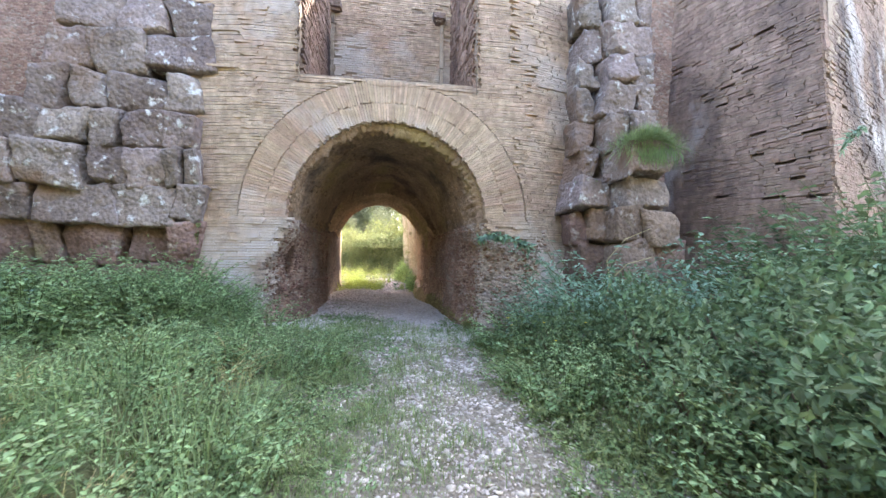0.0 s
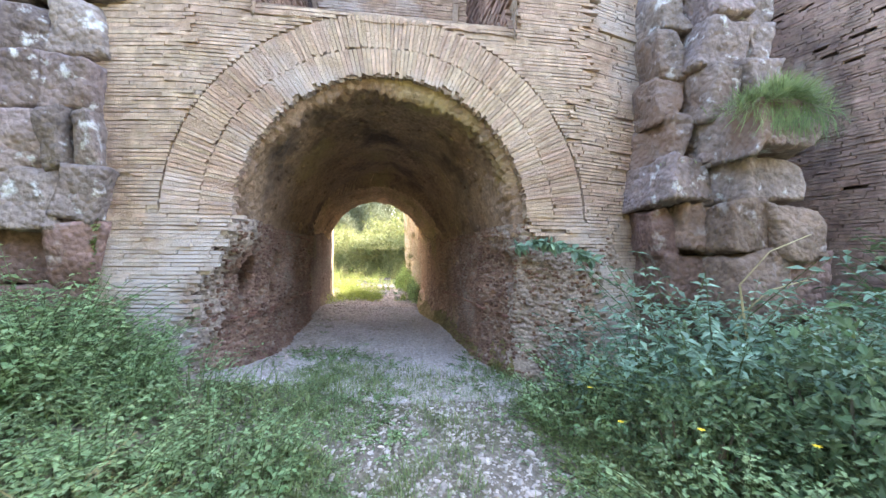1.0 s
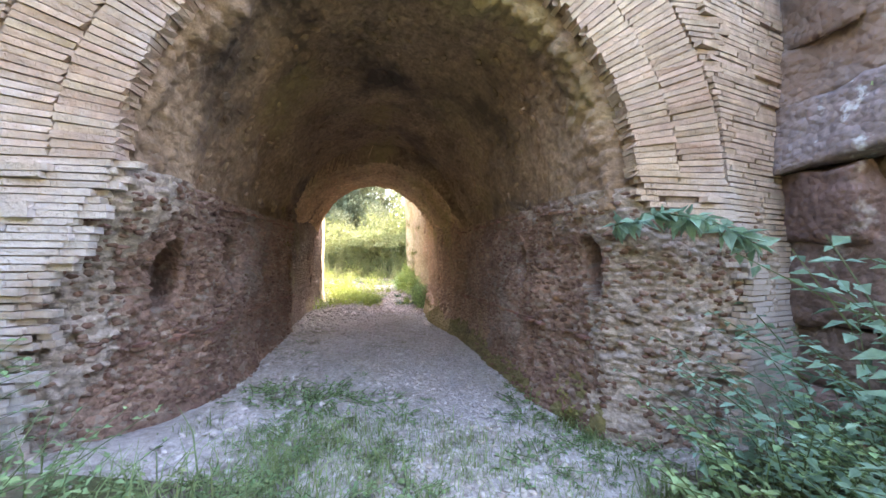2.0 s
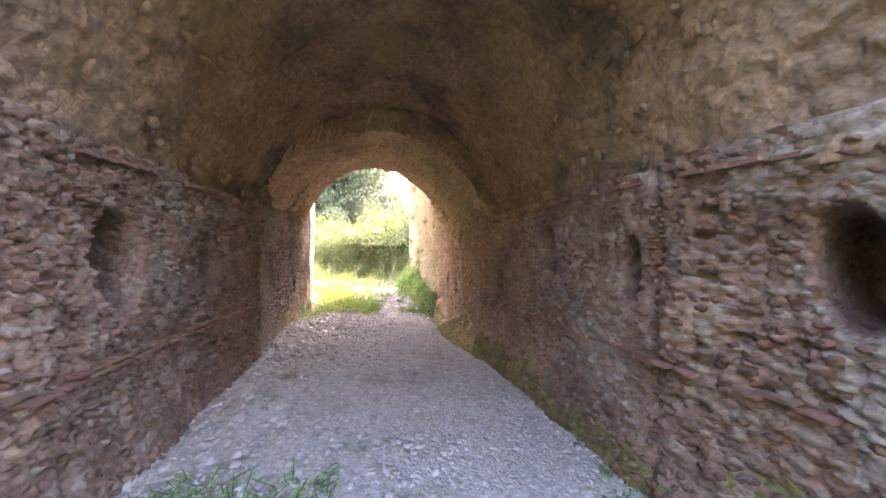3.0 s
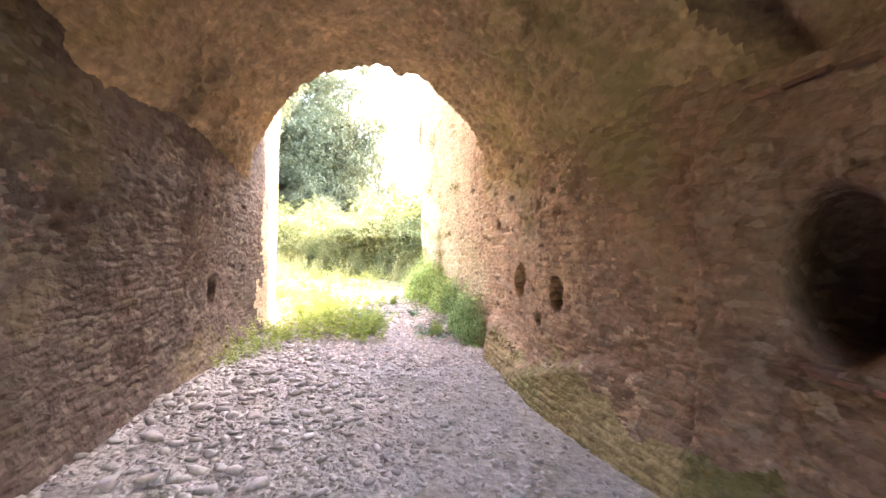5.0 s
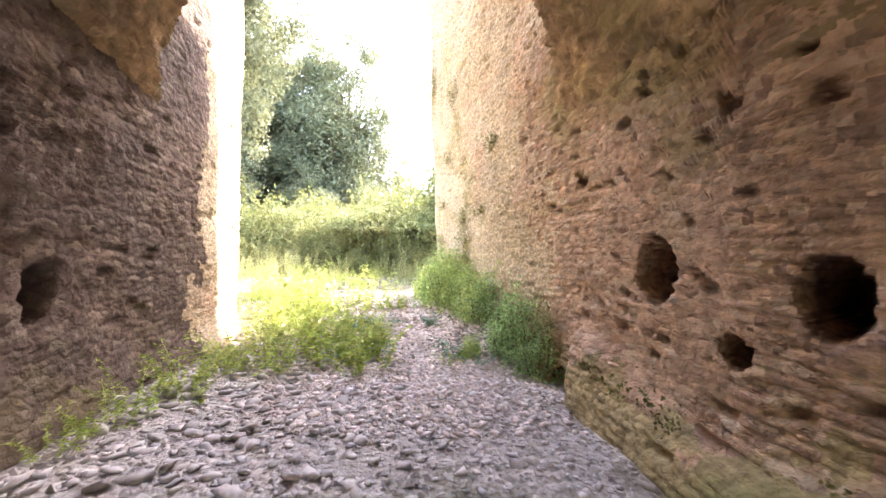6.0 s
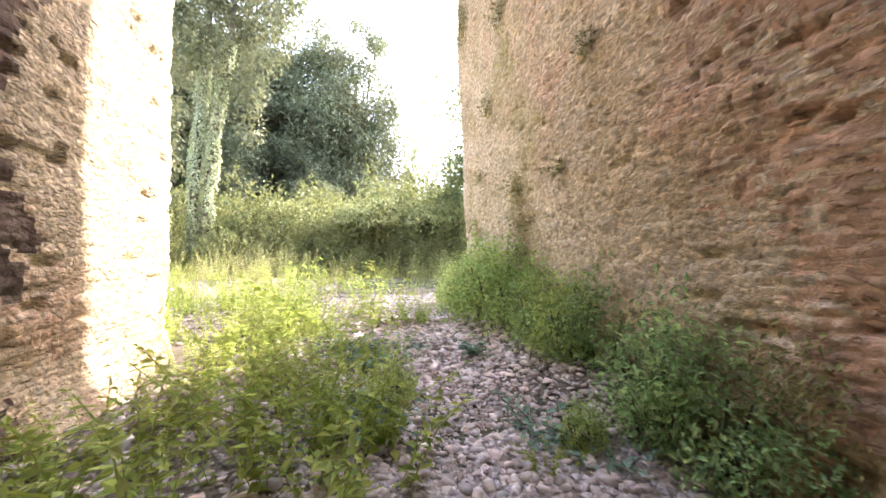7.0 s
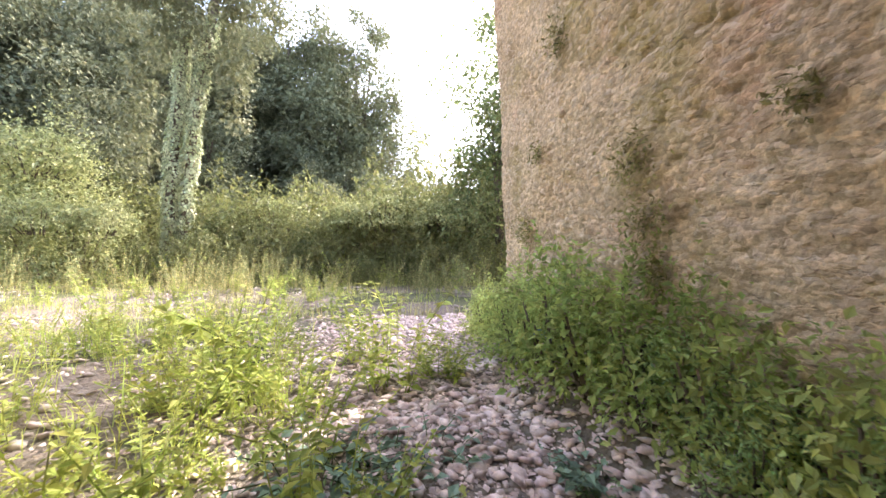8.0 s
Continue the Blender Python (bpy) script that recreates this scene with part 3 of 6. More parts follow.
def wall_surface(side, ys, xs, ztop, seed, step, relief=0.045, pits=0.04, coursed=False, dz=None):
    """Grid of an eroded masonry face: returns vertices, faces and the face's place as a function."""
    n = int((ys[-1] - ys[0]) / step) + 1
    y = np.linspace(ys[0], ys[-1], n)
    nz = int((max(ztop) + 0.25) / (dz or step))
    t = np.linspace(0, 1, nz)
    if coursed:
        t = 0.62 * t + 0.38 * t * t
    Y = np.repeat(y[:, None], nz, 1)
    top = np.interp(y, ys, ztop)
    Z = -0.25 + (top[:, None] + 0.25) * t[None]

    def rel(u, v, p):
        if not coursed:
            calm = 1 - 0.45 * smooth01((u - 8.1) / 1.2) * (side > 0)
            return stone_relief(u, v, relief, seed, 0.078, 0.042, pits=p) * calm
        crumbly = smooth01((u - 13.5) / 0.9) * (side > 0)
        grain = fbm(P3(u * 17, v * 20, 3.3), 3, seed + 40).reshape(np.shape(u))
        return course_relief(u, v, relief, seed, 0.1, 0.046, p) * (0.9 - 0.35 * smooth01((u - 13.2) / 0.6) * (side < 0) - 0.4 * crumbly) + 0.02 * crumbly * grain

    def base(yy, zz):
        yy, zz = np.atleast_1d(yy).astype(float), np.atleast_1d(zz).astype(float)
        sway = -0.06 * fbm(P3(yy * 1.1, zz * 1.1, side * 3.0), 4, seed + 2) - 0.1 * smooth01((0.55 - zz.ravel()) / 0.5)
        sway = sway * (1 - 0.8 * smooth01((0.3 - np.abs(zz.ravel() - 2.05)) / 0.25) * (yy.ravel() < 12.9))
        foot = 0.13 * smooth01((0.55 + 0.15 * np.sin(yy.ravel() * 3) - zz.ravel()) / 0.12) * smooth01((13.08 - yy.ravel()) / 0.06) * smooth01((yy.ravel() - 10.5) / 1.2) if side > 0 and ys[0] > 8 else 0.0
        batter = 0.045 * (zz.ravel() - 1.3) * smooth01((yy.ravel() - 13.0) / 4.0) if side > 0 and ys[0] > 8 else 0.0
        return np.interp(yy.ravel(), ys, xs) + side * (sway - foot - batter)
    X = base(Y, Z).reshape(Y.shape)
    if ys[0] < 8:
        X = X + side * 0.1 * (1 - smooth01((Y - 7.4) / 0.13))
    deep = hollow_depth(side, Y, Z)
    X = X + side * (-rel(Y, Z, pits) * (1 - smooth01(deep / 0.08)) + deep)
    Y = Y + deep * np.where(Y < 10.7, 0.35, 0.45 * (side > 0))
    V = np.stack([X, Y, Z], -1).reshape(-1, 3)

    def seat(yy, zz):
        yy, zz = np.array([float(yy)]), np.array([float(zz)])
        return float(base(yy, zz)[0] - side * rel(yy, zz, 0.0)[0])
    return V, grid_faces(n, nz, flip=side > 0), seat


def mossy_foot(me, rise, seed, slot=1, y0=0.0, y1=99.0, material=M_MOSSY):
    """Green-stained stones along the damp foot of a wall."""
    me.materials.append(material)
    n = len(me.polygons)
    c, index = np.empty(n * 3), np.empty(n, dtype=np.int32)
    me.polygons.foreach_get("center", c)
    me.polygons.foreach_get("material_index", index)
    c = c.reshape(-1, 3)
    low = c[:, 2] < rise * (0.75 + 0.8 * fbm(c * 1.4, 3, seed) + 0.35 * fbm(c * 9.0, 2, seed + 1))
    me.polygons.foreach_set("material_index", np.where(low & (c[:, 1] > y0) & (c[:, 1] < y1), slot, index).astype(np.int32))
    me.update()


def jamb_plan(side, prof, z):
    """Plan of the broken jamb at height z: from the brick front round into the passage."""
    low = float(smooth01(np.array((1.95 - z) / 0.5)))
    edge = (-1.72 - 0.42 * low - 0.08 * max(0, 1.0 - z)) if side < 0 else (1.62 + 0.14 * low)
    inner = float(np.interp(7.5, ST_Y, prof))
    out = edge + side * (0.45 if side < 0 else 1.15)
    return np.array([(out, 6.285 + (0.07 if side > 0 else 0.02)), (edge + side * 0.2, 6.275), (edge, 6.32), (edge - side * 0.08 * low - side * 0.12, 6.52),
                     (inner + side * (0.06 + 0.12 * low), 6.95), (inner + side * 0.02, 7.3), (inner, 7.56)])


def brick_band(side, ys, xs, z, parent, seed, rows=2):
    """A course or two of long red bricks in a wall face."""
    rng = np.random.default_rng(seed)
    C, H, A = [], [], []
    for r in range(rows):
        y = ys[0]
        while y < ys[1]:
            w = rng.uniform(0.08, 0.19)
            if rng.random() < 0.72:
                yc = y + w / 2
                if yc < 7.5:
                    pl = jamb_plan(side, xs, z)[3:]
                    face = float(np.interp(yc, pl[:, 1], pl[:, 0])) - side * 0.012
                else:
                    face = float(np.interp(yc, ST_Y, xs))
                C.append((face - side * rng.normal(0.008, 0.006), yc, z + r * 0.026 + 0.02 * math.sin(yc * 1.7) + rng.normal(0, 0.004)))
                H.append((0.028, w * 0.49, 0.0095))
                A.append(np.array(Euler((rng.normal(0, 0.015), 0, rng.normal(0, 0.05))).to_matrix().transposed()))
            y += w + 0.012
    shape = [mesh_of("brick", *boxes([(0, 0, 0)], [np.eye(3)], [(1, 1, 1)], np.random.default_rng(seed + k), 0.07), M_REDBRICK) for k in range(4)]
    for i, (c, a, h) in enumerate(zip(C, A, H)):
        m = Matrix([[*(a[k][j] * h[k] for k in range(3)), c[j]] for j in range(3)] + [[0, 0, 0, 1]])
        part("brick", shape[i % 4], parent, m=m)


def build_jamb(side, prof, parent, seed):
    """The eroded rubble where the front's brick skin has fallen from the jamb."""
    zs = np.linspace(-0.25, 2.08, 165)
    ns = 150
    t = np.linspace(0, 1, ns)
    P = np.zeros((ns, len(zs), 2))
    for j, z in enumerate(zs):
        pl = jamb_plan(side, prof, z)
        ln = np.concatenate([[0], np.cumsum(np.linalg.norm(np.diff(pl, axis=0), axis=1))])
        for c in (0, 1):
            P[:, j, c] = np.interp(t * ln[-1], ln, pl[:, c])
    for _ in range(6):
        P[1:-1] = 0.25 * P[:-2] + 0.5 * P[1:-1] + 0.25 * P[2:]
    T = np.gradient(P, axis=0)
    T = T / np.linalg.norm(T, axis=2, keepdims=True)
    N = np.stack([T[..., 1], -T[..., 0]], -1) * (1 if side < 0 else -1)
    S = np.repeat((t * 1.9)[:, None], len(zs), 1)
    Z = np.repeat(zs[None], ns, 0)
    deep = hollow_depth(side, P[..., 1], Z) * (P[..., 1] > 6.36)
    rel = stone_relief(S, Z, 0.05, seed, 0.075, 0.05, 0.05) * (1 - smooth01(deep / 0.08)) + 0.05 * fbm(P3(S * 2.2, Z * 1.6, 1.0), 3, seed + 5).reshape(S.shape)
    rel = rel + 0.1 * smooth01((0.55 - Z) / 0.5) * smooth01((P[..., 1] - 6.4) / 0.4)
    end = smooth01((1 - t) / 0.07)[:, None]
    rel = rel * (0.4 + 0.6 * end) + 0.015 - 0.1 * (1 - end)
    Q = P + N * (rel - deep)[..., None]
    Q[..., 1] = Q[..., 1] + 0.22 * deep
    V = np.stack([Q[..., 0], Q[..., 1], Z], -1).reshape(-1, 3)
    ob = part("broken_jamb", mesh_of("broken_jamb", V, grid_faces(ns, len(zs), flip=side < 0), M_RUBBLE, True), parent, "crumbling rubble core showing where the bricks have fallen")
    ob.data.materials.append(M_JAMBCORE)
    c = np.empty(len(ob.data.polygons) * 3)
    ob.data.polygons.foreach_get("center", c)
    c = c.reshape(-1, 3)
    skin = c[:, 1] + 0.3 * fbm(c * 2.0, 4, 64) + 0.12 * fbm(c * 12, 2, 65) < (6.62 if side < 0 else 6.7)
    ob.data.polygons.foreach_set("material_index", skin.astype(np.int32))
    if side > 0:
        mossy_foot(ob.data, 0.55, 62, 2, 6.5)
    rng = np.random.default_rng(seed)
    C, A, H = [], [], []
    for k in range(760):
        i, j = int(rng.integers(4, ns - 6)), int(rng.integers(18, len(zs) - 3))
        if deep[i, j] > 0.01:
            continue
        n_, t_ = N[i, j], T[i, j]
        c = P[i, j] + n_ * (rel[i, j] - 0.008)
        C.append((c[0], c[1], zs[j]))
        A.append(np.array(((n_[0], n_[1], 0), (t_[0], t_[1], 0), (0, 0, 1))))
        H.append((0.022, rng.uniform(0.016, 0.036), rng.uniform(0.012, 0.023)))
    set_stones(C, A, H, parent, M_RUBSTONE, seed + 2, "small uneven stones in the broken jamb", 150)


def build_passage():
    for side, name, label, prof in ((-1, "wall_passage_west", "eroded rubble wall of the passage with putlog hollows", ST_L),
                                    (1, "wall_passage_east", "eroded rubble wall of the passage with a row of tall hollows", ST_R)):
        last = 10.2 if side < 0 else 10.5
        ys = [7.4] + [v for v in ST_Y if 7.4 < v < last - 0.05] + [last, last + 0.05]
        xs = [float(np.interp(v, ST_Y, prof)) for v in ys]
        xs[-1] += side * (0.3 if side < 0 else 0.05)
        V, F, face = wall_surface(side, ys, xs, [2.05] * len(ys), 40 + side, 0.0145, 0.058)
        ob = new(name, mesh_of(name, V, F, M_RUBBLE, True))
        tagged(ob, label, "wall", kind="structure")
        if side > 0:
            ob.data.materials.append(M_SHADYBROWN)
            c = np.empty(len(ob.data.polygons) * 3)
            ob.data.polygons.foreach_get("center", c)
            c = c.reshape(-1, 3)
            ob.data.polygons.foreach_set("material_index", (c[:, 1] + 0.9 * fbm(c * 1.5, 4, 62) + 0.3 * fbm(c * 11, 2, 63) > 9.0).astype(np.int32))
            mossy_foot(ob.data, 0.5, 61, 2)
        build_jamb(side, prof, ob, 44 + side)
        set_stones(*rubble_stones(side, (7.4, last if side < 0 else 9.2), (0.05, 1.9), face, 140 + side, 0.4, 0.055, 0.033, -0.014, 0.024), ob, M_RUBSTONE, 141 + side, "small uneven stones set in mortar")
        brick_band(side, (6.7, 10.2), prof, 0.9, ob, 150 + side)
        brick_band(side, (6.6, 10.2), prof, 1.97, ob, 160 + side, 1)
    # vault
    step = 0.027
    ny, arch_n = int((13.5 - 6.3) / step) + 1, 230
    ys = np.linspace(6.3, 13.5, ny)
    th = np.linspace(math.pi * 1.02, -math.pi * 0.02, arch_n)
    Y = np.repeat(ys[:, None], arch_n, 1)
    join = 10.28 + 0.62 * np.clip(np.sin(th), 0, 1) ** 1.5 + 0.08 * fbm(P3(th * 2.5, 0.0, 4.0), 3, 19)
    behind = Y - join[None]
    Yq = np.where(behind > 0, np.maximum(Y, 10.36), np.minimum(Y, 10.2))
    L, R, S, C = (np.interp(Yq, ST_Y, a) for a in (ST_L, ST_R, ST_S, ST_C))
    half, mid = (R - L) / 2, (R + L) / 2
    ragged = 12.78 + 0.6 * np.abs(np.cos(th)) ** 3 + 0.14 * fbm(P3(np.arange(arch_n) * 0.12, 0.0, 0.0), 3, 71)
    W = np.repeat((th * 1.4)[None], ny, 0)
    rough = 0.034 + 0.075 * smooth01((6.95 - Y) / 0.6) + 0.012 * smooth01((Y - 10.3) / 0.3)
    rel = stone_relief(Y, W, 1.0, 55, 0.17, 0.1) * rough + 0.05 * fbm(P3(Y * 1.1, W * 1.6, 3.0), 4, 66).reshape(Y.shape)
    rel = rel + 0.07 * smooth01((6.6 - Y) / 0.3) * fbm(P3(W * 2.0, 0.0, 2.0), 3, 31).reshape(Y.shape) + 0.06 * smooth01((6.8 - Y) / 0.4) * smooth01((np.sin(th) - 0.1) / 0.35)[None] - 0.3 * smooth01((6.385 - Y) / 0.06)
    rel = rel - 0.17 * smooth01((0.07 - np.abs(behind + 0.05)) / 0.04) * (0.62 - 0.38 * np.cos(th)[None])
    rel = rel + 0.05 * smooth01((Y - join[None] - 0.55 - 0.06 * np.sin(W * 7)) / 0.05) - 0.03 * smooth01((Y - join[None] - 1.15 - 0.08 * np.sin(W * 5)) / 0.05)
    rel = rel - 0.09 * smooth01((np.abs(np.cos(th)) - 0.95) / 0.05)[None] * smooth01((Y - 6.9) / 0.4)
    rr = 1 - rel / 1.4
    X = mid + np.cos(th)[None] * half * rr
    Z = S + np.sin(th)[None] * (C - S) * rr
    V = np.stack([X, Y, Z], -1).reshape(-1, 3)
    keep = (Y[:-1, :-1] < ragged[None, :-1])
    me = mesh_of("vault", V, grid_faces(ny, arch_n, keep, flip=True), M_VAULT, True)
    # the later ring's ochre has the exit's bounce light in its colour
    me.materials.append(M_OCHREBOUNCE)
    later = (behind[:-1, :-1] > 0.0)[keep]
    me.polygons.foreach_set("material_index", later.astype(np.int32).ravel())
    me.update()
    ob = new("vault", me)
    tagged(ob, "dark rough concrete barrel vault with a ragged broken end", "vault", kind="structure")
    # aggregate showing in the vault
    rng = np.random.default_rng(171)
    cs, As, Hs = [], [], []
    for k in range(900):
        y = rng.uniform(6.3, 12.7)
        a = rng.uniform(0.05, math.pi - 0.05)
        if y < 6.9 or y > 10.2 or rng.random() < 0.5:
            continue
        l_, r_, s_, c_ = (float(np.interp(y, ST_Y, q)) for q in (ST_L, ST_R, ST_S, ST_C))
        x, z = (l_ + r_) / 2 + math.cos(a) * (r_ - l_) / 2, s_ + math.sin(a) * (c_ - s_)
        cs.append((x, y, z))
        As.append(np.array((Matrix.Rotation(math.pi / 2 - a + rng.normal(0, 0.08), 3, "Y") @ Euler((rng.normal(0, 0.08), 0, rng.normal(0, 0.4))).to_matrix()).transposed()))
        Hs.append((rng.uniform(0.02, 0.05), rng.uniform(0.02, 0.06), 0.02))
    set_stones(cs, As, Hs, ob, M_VAULT, 172, "stones showing in the broken vault")


build_passage()


# the later walls, which go on under the open sky beyond the vault
def open_wall(name, side, ys, xs, tops, label, seed, end, relief):
    V, F, face = wall_surface(side, ys, xs, tops, seed, 0.022 if side > 0 else 0.027, relief, 0.05, True, 0.0155 if side > 0 else 0.02)
    ob = tagged(new(name, mesh_of(name, V, F, M_WARM, True)), label, "wall", kind="structure")
    me = ob.data
    me.materials.append(M_BROWN if side > 0 else M_WESTSHADE)
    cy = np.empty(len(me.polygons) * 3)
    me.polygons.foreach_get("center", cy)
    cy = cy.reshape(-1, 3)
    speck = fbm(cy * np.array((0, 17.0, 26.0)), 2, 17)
    # on the west the shaded copy stops near y 14.2, where sun begins
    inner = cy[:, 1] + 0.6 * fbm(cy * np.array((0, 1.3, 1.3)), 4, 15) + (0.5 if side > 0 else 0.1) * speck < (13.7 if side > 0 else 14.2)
    # the stretch under the vault gets the brown with shade in it
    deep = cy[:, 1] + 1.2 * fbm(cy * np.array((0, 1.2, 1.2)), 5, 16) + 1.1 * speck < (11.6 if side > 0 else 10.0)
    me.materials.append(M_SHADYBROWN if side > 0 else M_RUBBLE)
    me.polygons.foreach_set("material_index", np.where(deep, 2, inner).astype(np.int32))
    if side > 0:
        mossy_foot(me, 0.6, 63, 3, 0.0, 14.5, M_OCHREFOOT)
    if side > 0:
        set_stones(*rubble_stones(side, (11.6, 13.6), (0.05, 4.0), face, seed + 4, 0.14, 0.065, 0.03, -0.038, 0.03), ob, M_BROWNSTONE, seed + 9, "thin red-brown stones in eroded rows")
    set_stones(*rubble_stones(side, (14.2 if side > 0 else 15.0, end), (0.1, 5.6), face, seed + 5, 0.13, 0.05, 0.03, -0.04, 0.03), ob, M_WARMSTONE, seed + 6, "thin ochre stones in pitted rows", 200)
    return ob


open_wall("wall_ruin_east", 1, [10.44, 10.52, 11.0, 12.0, 13.0, 14.1, 15.2, 16.5, 17.5, 17.62, 17.8], [1.14, 1.09, 1.02, 0.98, 0.97, 0.88, 0.74, 0.65, 0.58, 0.7, 1.5],
          [2.6, 2.6, 2.7, 3.0, 6.4, 6.4, 6.4, 6.3, 6.2, 6.1, 6.0], "tall ochre rubble wall with pitted face and small plants", 81, 17.5, 0.024)
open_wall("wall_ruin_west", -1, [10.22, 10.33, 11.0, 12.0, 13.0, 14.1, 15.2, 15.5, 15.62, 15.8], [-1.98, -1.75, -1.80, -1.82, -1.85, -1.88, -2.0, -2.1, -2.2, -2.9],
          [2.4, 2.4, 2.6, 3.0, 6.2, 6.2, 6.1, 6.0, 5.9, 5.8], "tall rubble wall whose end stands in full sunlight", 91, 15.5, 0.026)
solid("wall_core_east", 1.75, 7.0, 8.0, 17.5, -0.5, 7.6, M_RUBBLE, "massive rubble core of the ruin", "wall")
solid("wall_core_west", -7.0, -2.35, 8.0, 15.5, -0.5, 7.1, M_RUBBLE, "massive rubble core of the ruin", "wall")
solid("wall_upper_east", 1.05, 7.0, 12.75, 17.4, 6.1, 10.5, M_WARM, "high rubble wall of the ruin", "wall")
solid("wall_upper_west", -7.0, -2.1, 12.75, 15.4, 5.9, 9.5, M_WARM, "high rubble wall of the ruin", "wall")
solid("wall_core_top", -2.35, 1.45, 9.2, 12.7, 3.9, 7.6, M_RUBBLE, "rubble mass over the vault", "wall")

# ---- the brick front ----
CX, CZ = -0.04, 2.1


def front_y(x, z):
    x, z = np.asarray(x, float), np.asarray(z, float)
    return 6.2 + 0.04 * (z - 2.0) + 0.28 * np.maximum(0, x - 2.3) + 0.14 * np.maximum(0, -2.3 - x)


def build_front():
    rng = np.random.default_rng(7)
    # backing of mortar
    xs, zs = np.arange(-3.5, 3.75, 0.05), np.arange(-0.3, 8.5, 0.05)
    X, Z = np.meshgrid(xs, zs, indexing="ij")
    Y = front_y(X, Z) + 0.024 + 0.012 * fbm(P3(X * 4, Z * 4, 0.0), 3, 3).reshape(X.shape)
    xm, zm = X[:-1, :-1] + 0.025, Z[:-1, :-1] + 0.025
    open_arch = np.where(zm > CZ, np.hypot(xm - CX, zm - CZ) < 1.66, np.abs(xm - CX) < np.where(xm < CX, 1.72 + 0.5 * smooth01((2.1 - zm) / 0.9), 1.82 + 0.85 * smooth01((2.06 - zm) / 0.45)))
    open_top = (zm > 4.5) & (xm > -1.54) & (xm < 1.46)
    front = new("wall_front", mesh_of("wall_front", np.stack([X, Y, Z], -1).reshape(-1, 3), grid_faces(len(xs), len(zs), ~(open_arch | open_top)), M_MORTAR, True))
    tagged(front, "weathered yellow brick front pierced by a low arch", "wall", kind="structure")
    # courses
    C, H, A = [], [], []
    pitch = 0.043
    for r in range(int(6.6 / pitch)):
        z = 0.1 + r * pitch
        x = -3.25 + rng.uniform(0, 0.2)
        while x < 3.5:
            w = rng.uniform(0.3, 0.7)
            xc = x + w / 2
            x += w + 0.003
            if CZ < z < CZ + 2.38:
                side = 1 if xc > CX else -1
                lim = math.sqrt(2.38 ** 2 - (z - CZ) ** 2) + 0.004
                e0, e1 = (xc - CX) * side - w / 2, (xc - CX) * side + w / 2
                if e1 < lim + 0.03:
                    continue
                if e0 < lim:
                    w, xc = e1 - lim, CX + side * (e1 + lim) / 2
            if z <= CZ:
                side = 1 if xc > CX else -1
                lim = (1.66 + 0.4 * min(1.0, (2.1 - z) / 0.9) + 0.12 * max(0, 1.2 - z)) if side < 0 else (1.74 + 0.85 * float(smooth01(np.array((2.06 - z) / 0.45))) - 0.1 * max(0, 1.3 - z))
                lim += 0.13 * float(noise.noise(Vector((side * 9.0, z * 3.3, 2.0)))) + 0.1 * float(noise.noise(Vector((side * 5.0, z * 9.0, 7.0)))) + 0.03 * abs(rng.normal())
                e0, e1 = (xc - CX) * side - w / 2, (xc - CX) * side + w / 2
                if e1 < lim + 0.04:
                    continue
                if e0 < lim:
                    w, xc = e1 - lim, CX + side * (e1 + lim) / 2
                    stub = rng.uniform(0.03, 0.14)
                    C.append((CX + side * (lim - stub / 2), float(front_y(xc, z)) + rng.uniform(0.03, 0.08), z))
                    A.append(((1, 0, 0), (0, 1, 0), (0, 0, 1)))
                    H.append((stub / 2, 0.035, 0.019))
            if z > 4.46:
                x0, x1 = xc - w / 2, xc + w / 2
                ragged = 0.05 * abs(rng.normal())
                if x0 < -1.54:
                    x1 = min(x1, -1.54 - ragged)
                elif x1 > 1.46:
                    x0 = max(x0, 1.46 + ragged)
                else:
                    continue
                if x1 - x0 < 0.04:
                    continue
                w, xc = x1 - x0, (x0 + x1) / 2
            worn = float(noise.noise(Vector((xc * 0.9, z * 0.9, 4.0))))
            if rng.random() < 0.006 + 0.06 * max(0, worn - 0.15):
                continue
            y = float(front_y(xc, z)) + 0.02 + rng.uniform(-0.003, 0.003) + (0.006 * rng.random() if worn > 0.15 else 0)
            slope = 0.28 if xc > 2.3 else (-0.14 if xc < -2.3 else 0)
            k = 1 / math.hypot(1, slope)
            C.append((xc, y, z + 0.003 * math.sin(xc * 1.4 + z * 0.7) + rng.normal(0, 0.0012)))
            A.append(((k, slope * k, 0), (-slope * k, k, 0), (0, 0, 1)))
            H.append((w / 2, 0.03, 0.0187 + rng.uniform(-0.003, 0.001)))
    near = [i for i, c in enumerate(C) if c[2] < CZ and abs(c[0] - CX) < 2.25][:300]
    lumps = [mesh_of("brick", *boxes([(0, 0, 0)], [np.eye(3)], [(1, 1, 1)], np.random.default_rng(900 + k), 0.04), M_BRICK) for k in range(6)]
    for i in near:
        m = Matrix([[*(A[i][k][j] * H[i][k] for k in range(3)), C[i][j]] for j in range(3)] + [[0, 0, 0, 1]])
        part("brick", lumps[i % 6], front, m=m)
    taken = set(near)
    rest = [i for i in range(len(C)) if i not in taken]
    V, F = boxes([C[i] for i in rest], [A[i] for i in rest], [H[i] for i in rest], rng, 0.002)
    part("brickwork", mesh_of("brickwork", V, F, M_BRICK), front, "courses of thin worn yellow bricks", "stuff")
    # two rings of upright bricks round the arch, each brick its own piece
    shapes = []
    for k in range(6):
        v = CUBE_V * np.array((0.5, 0.5, 0.5)) + np.random.default_rng(k).normal(0, 0.03, (8, 3))
        v[:, 0] *= 1 + 0.12 * (v[:, 2])
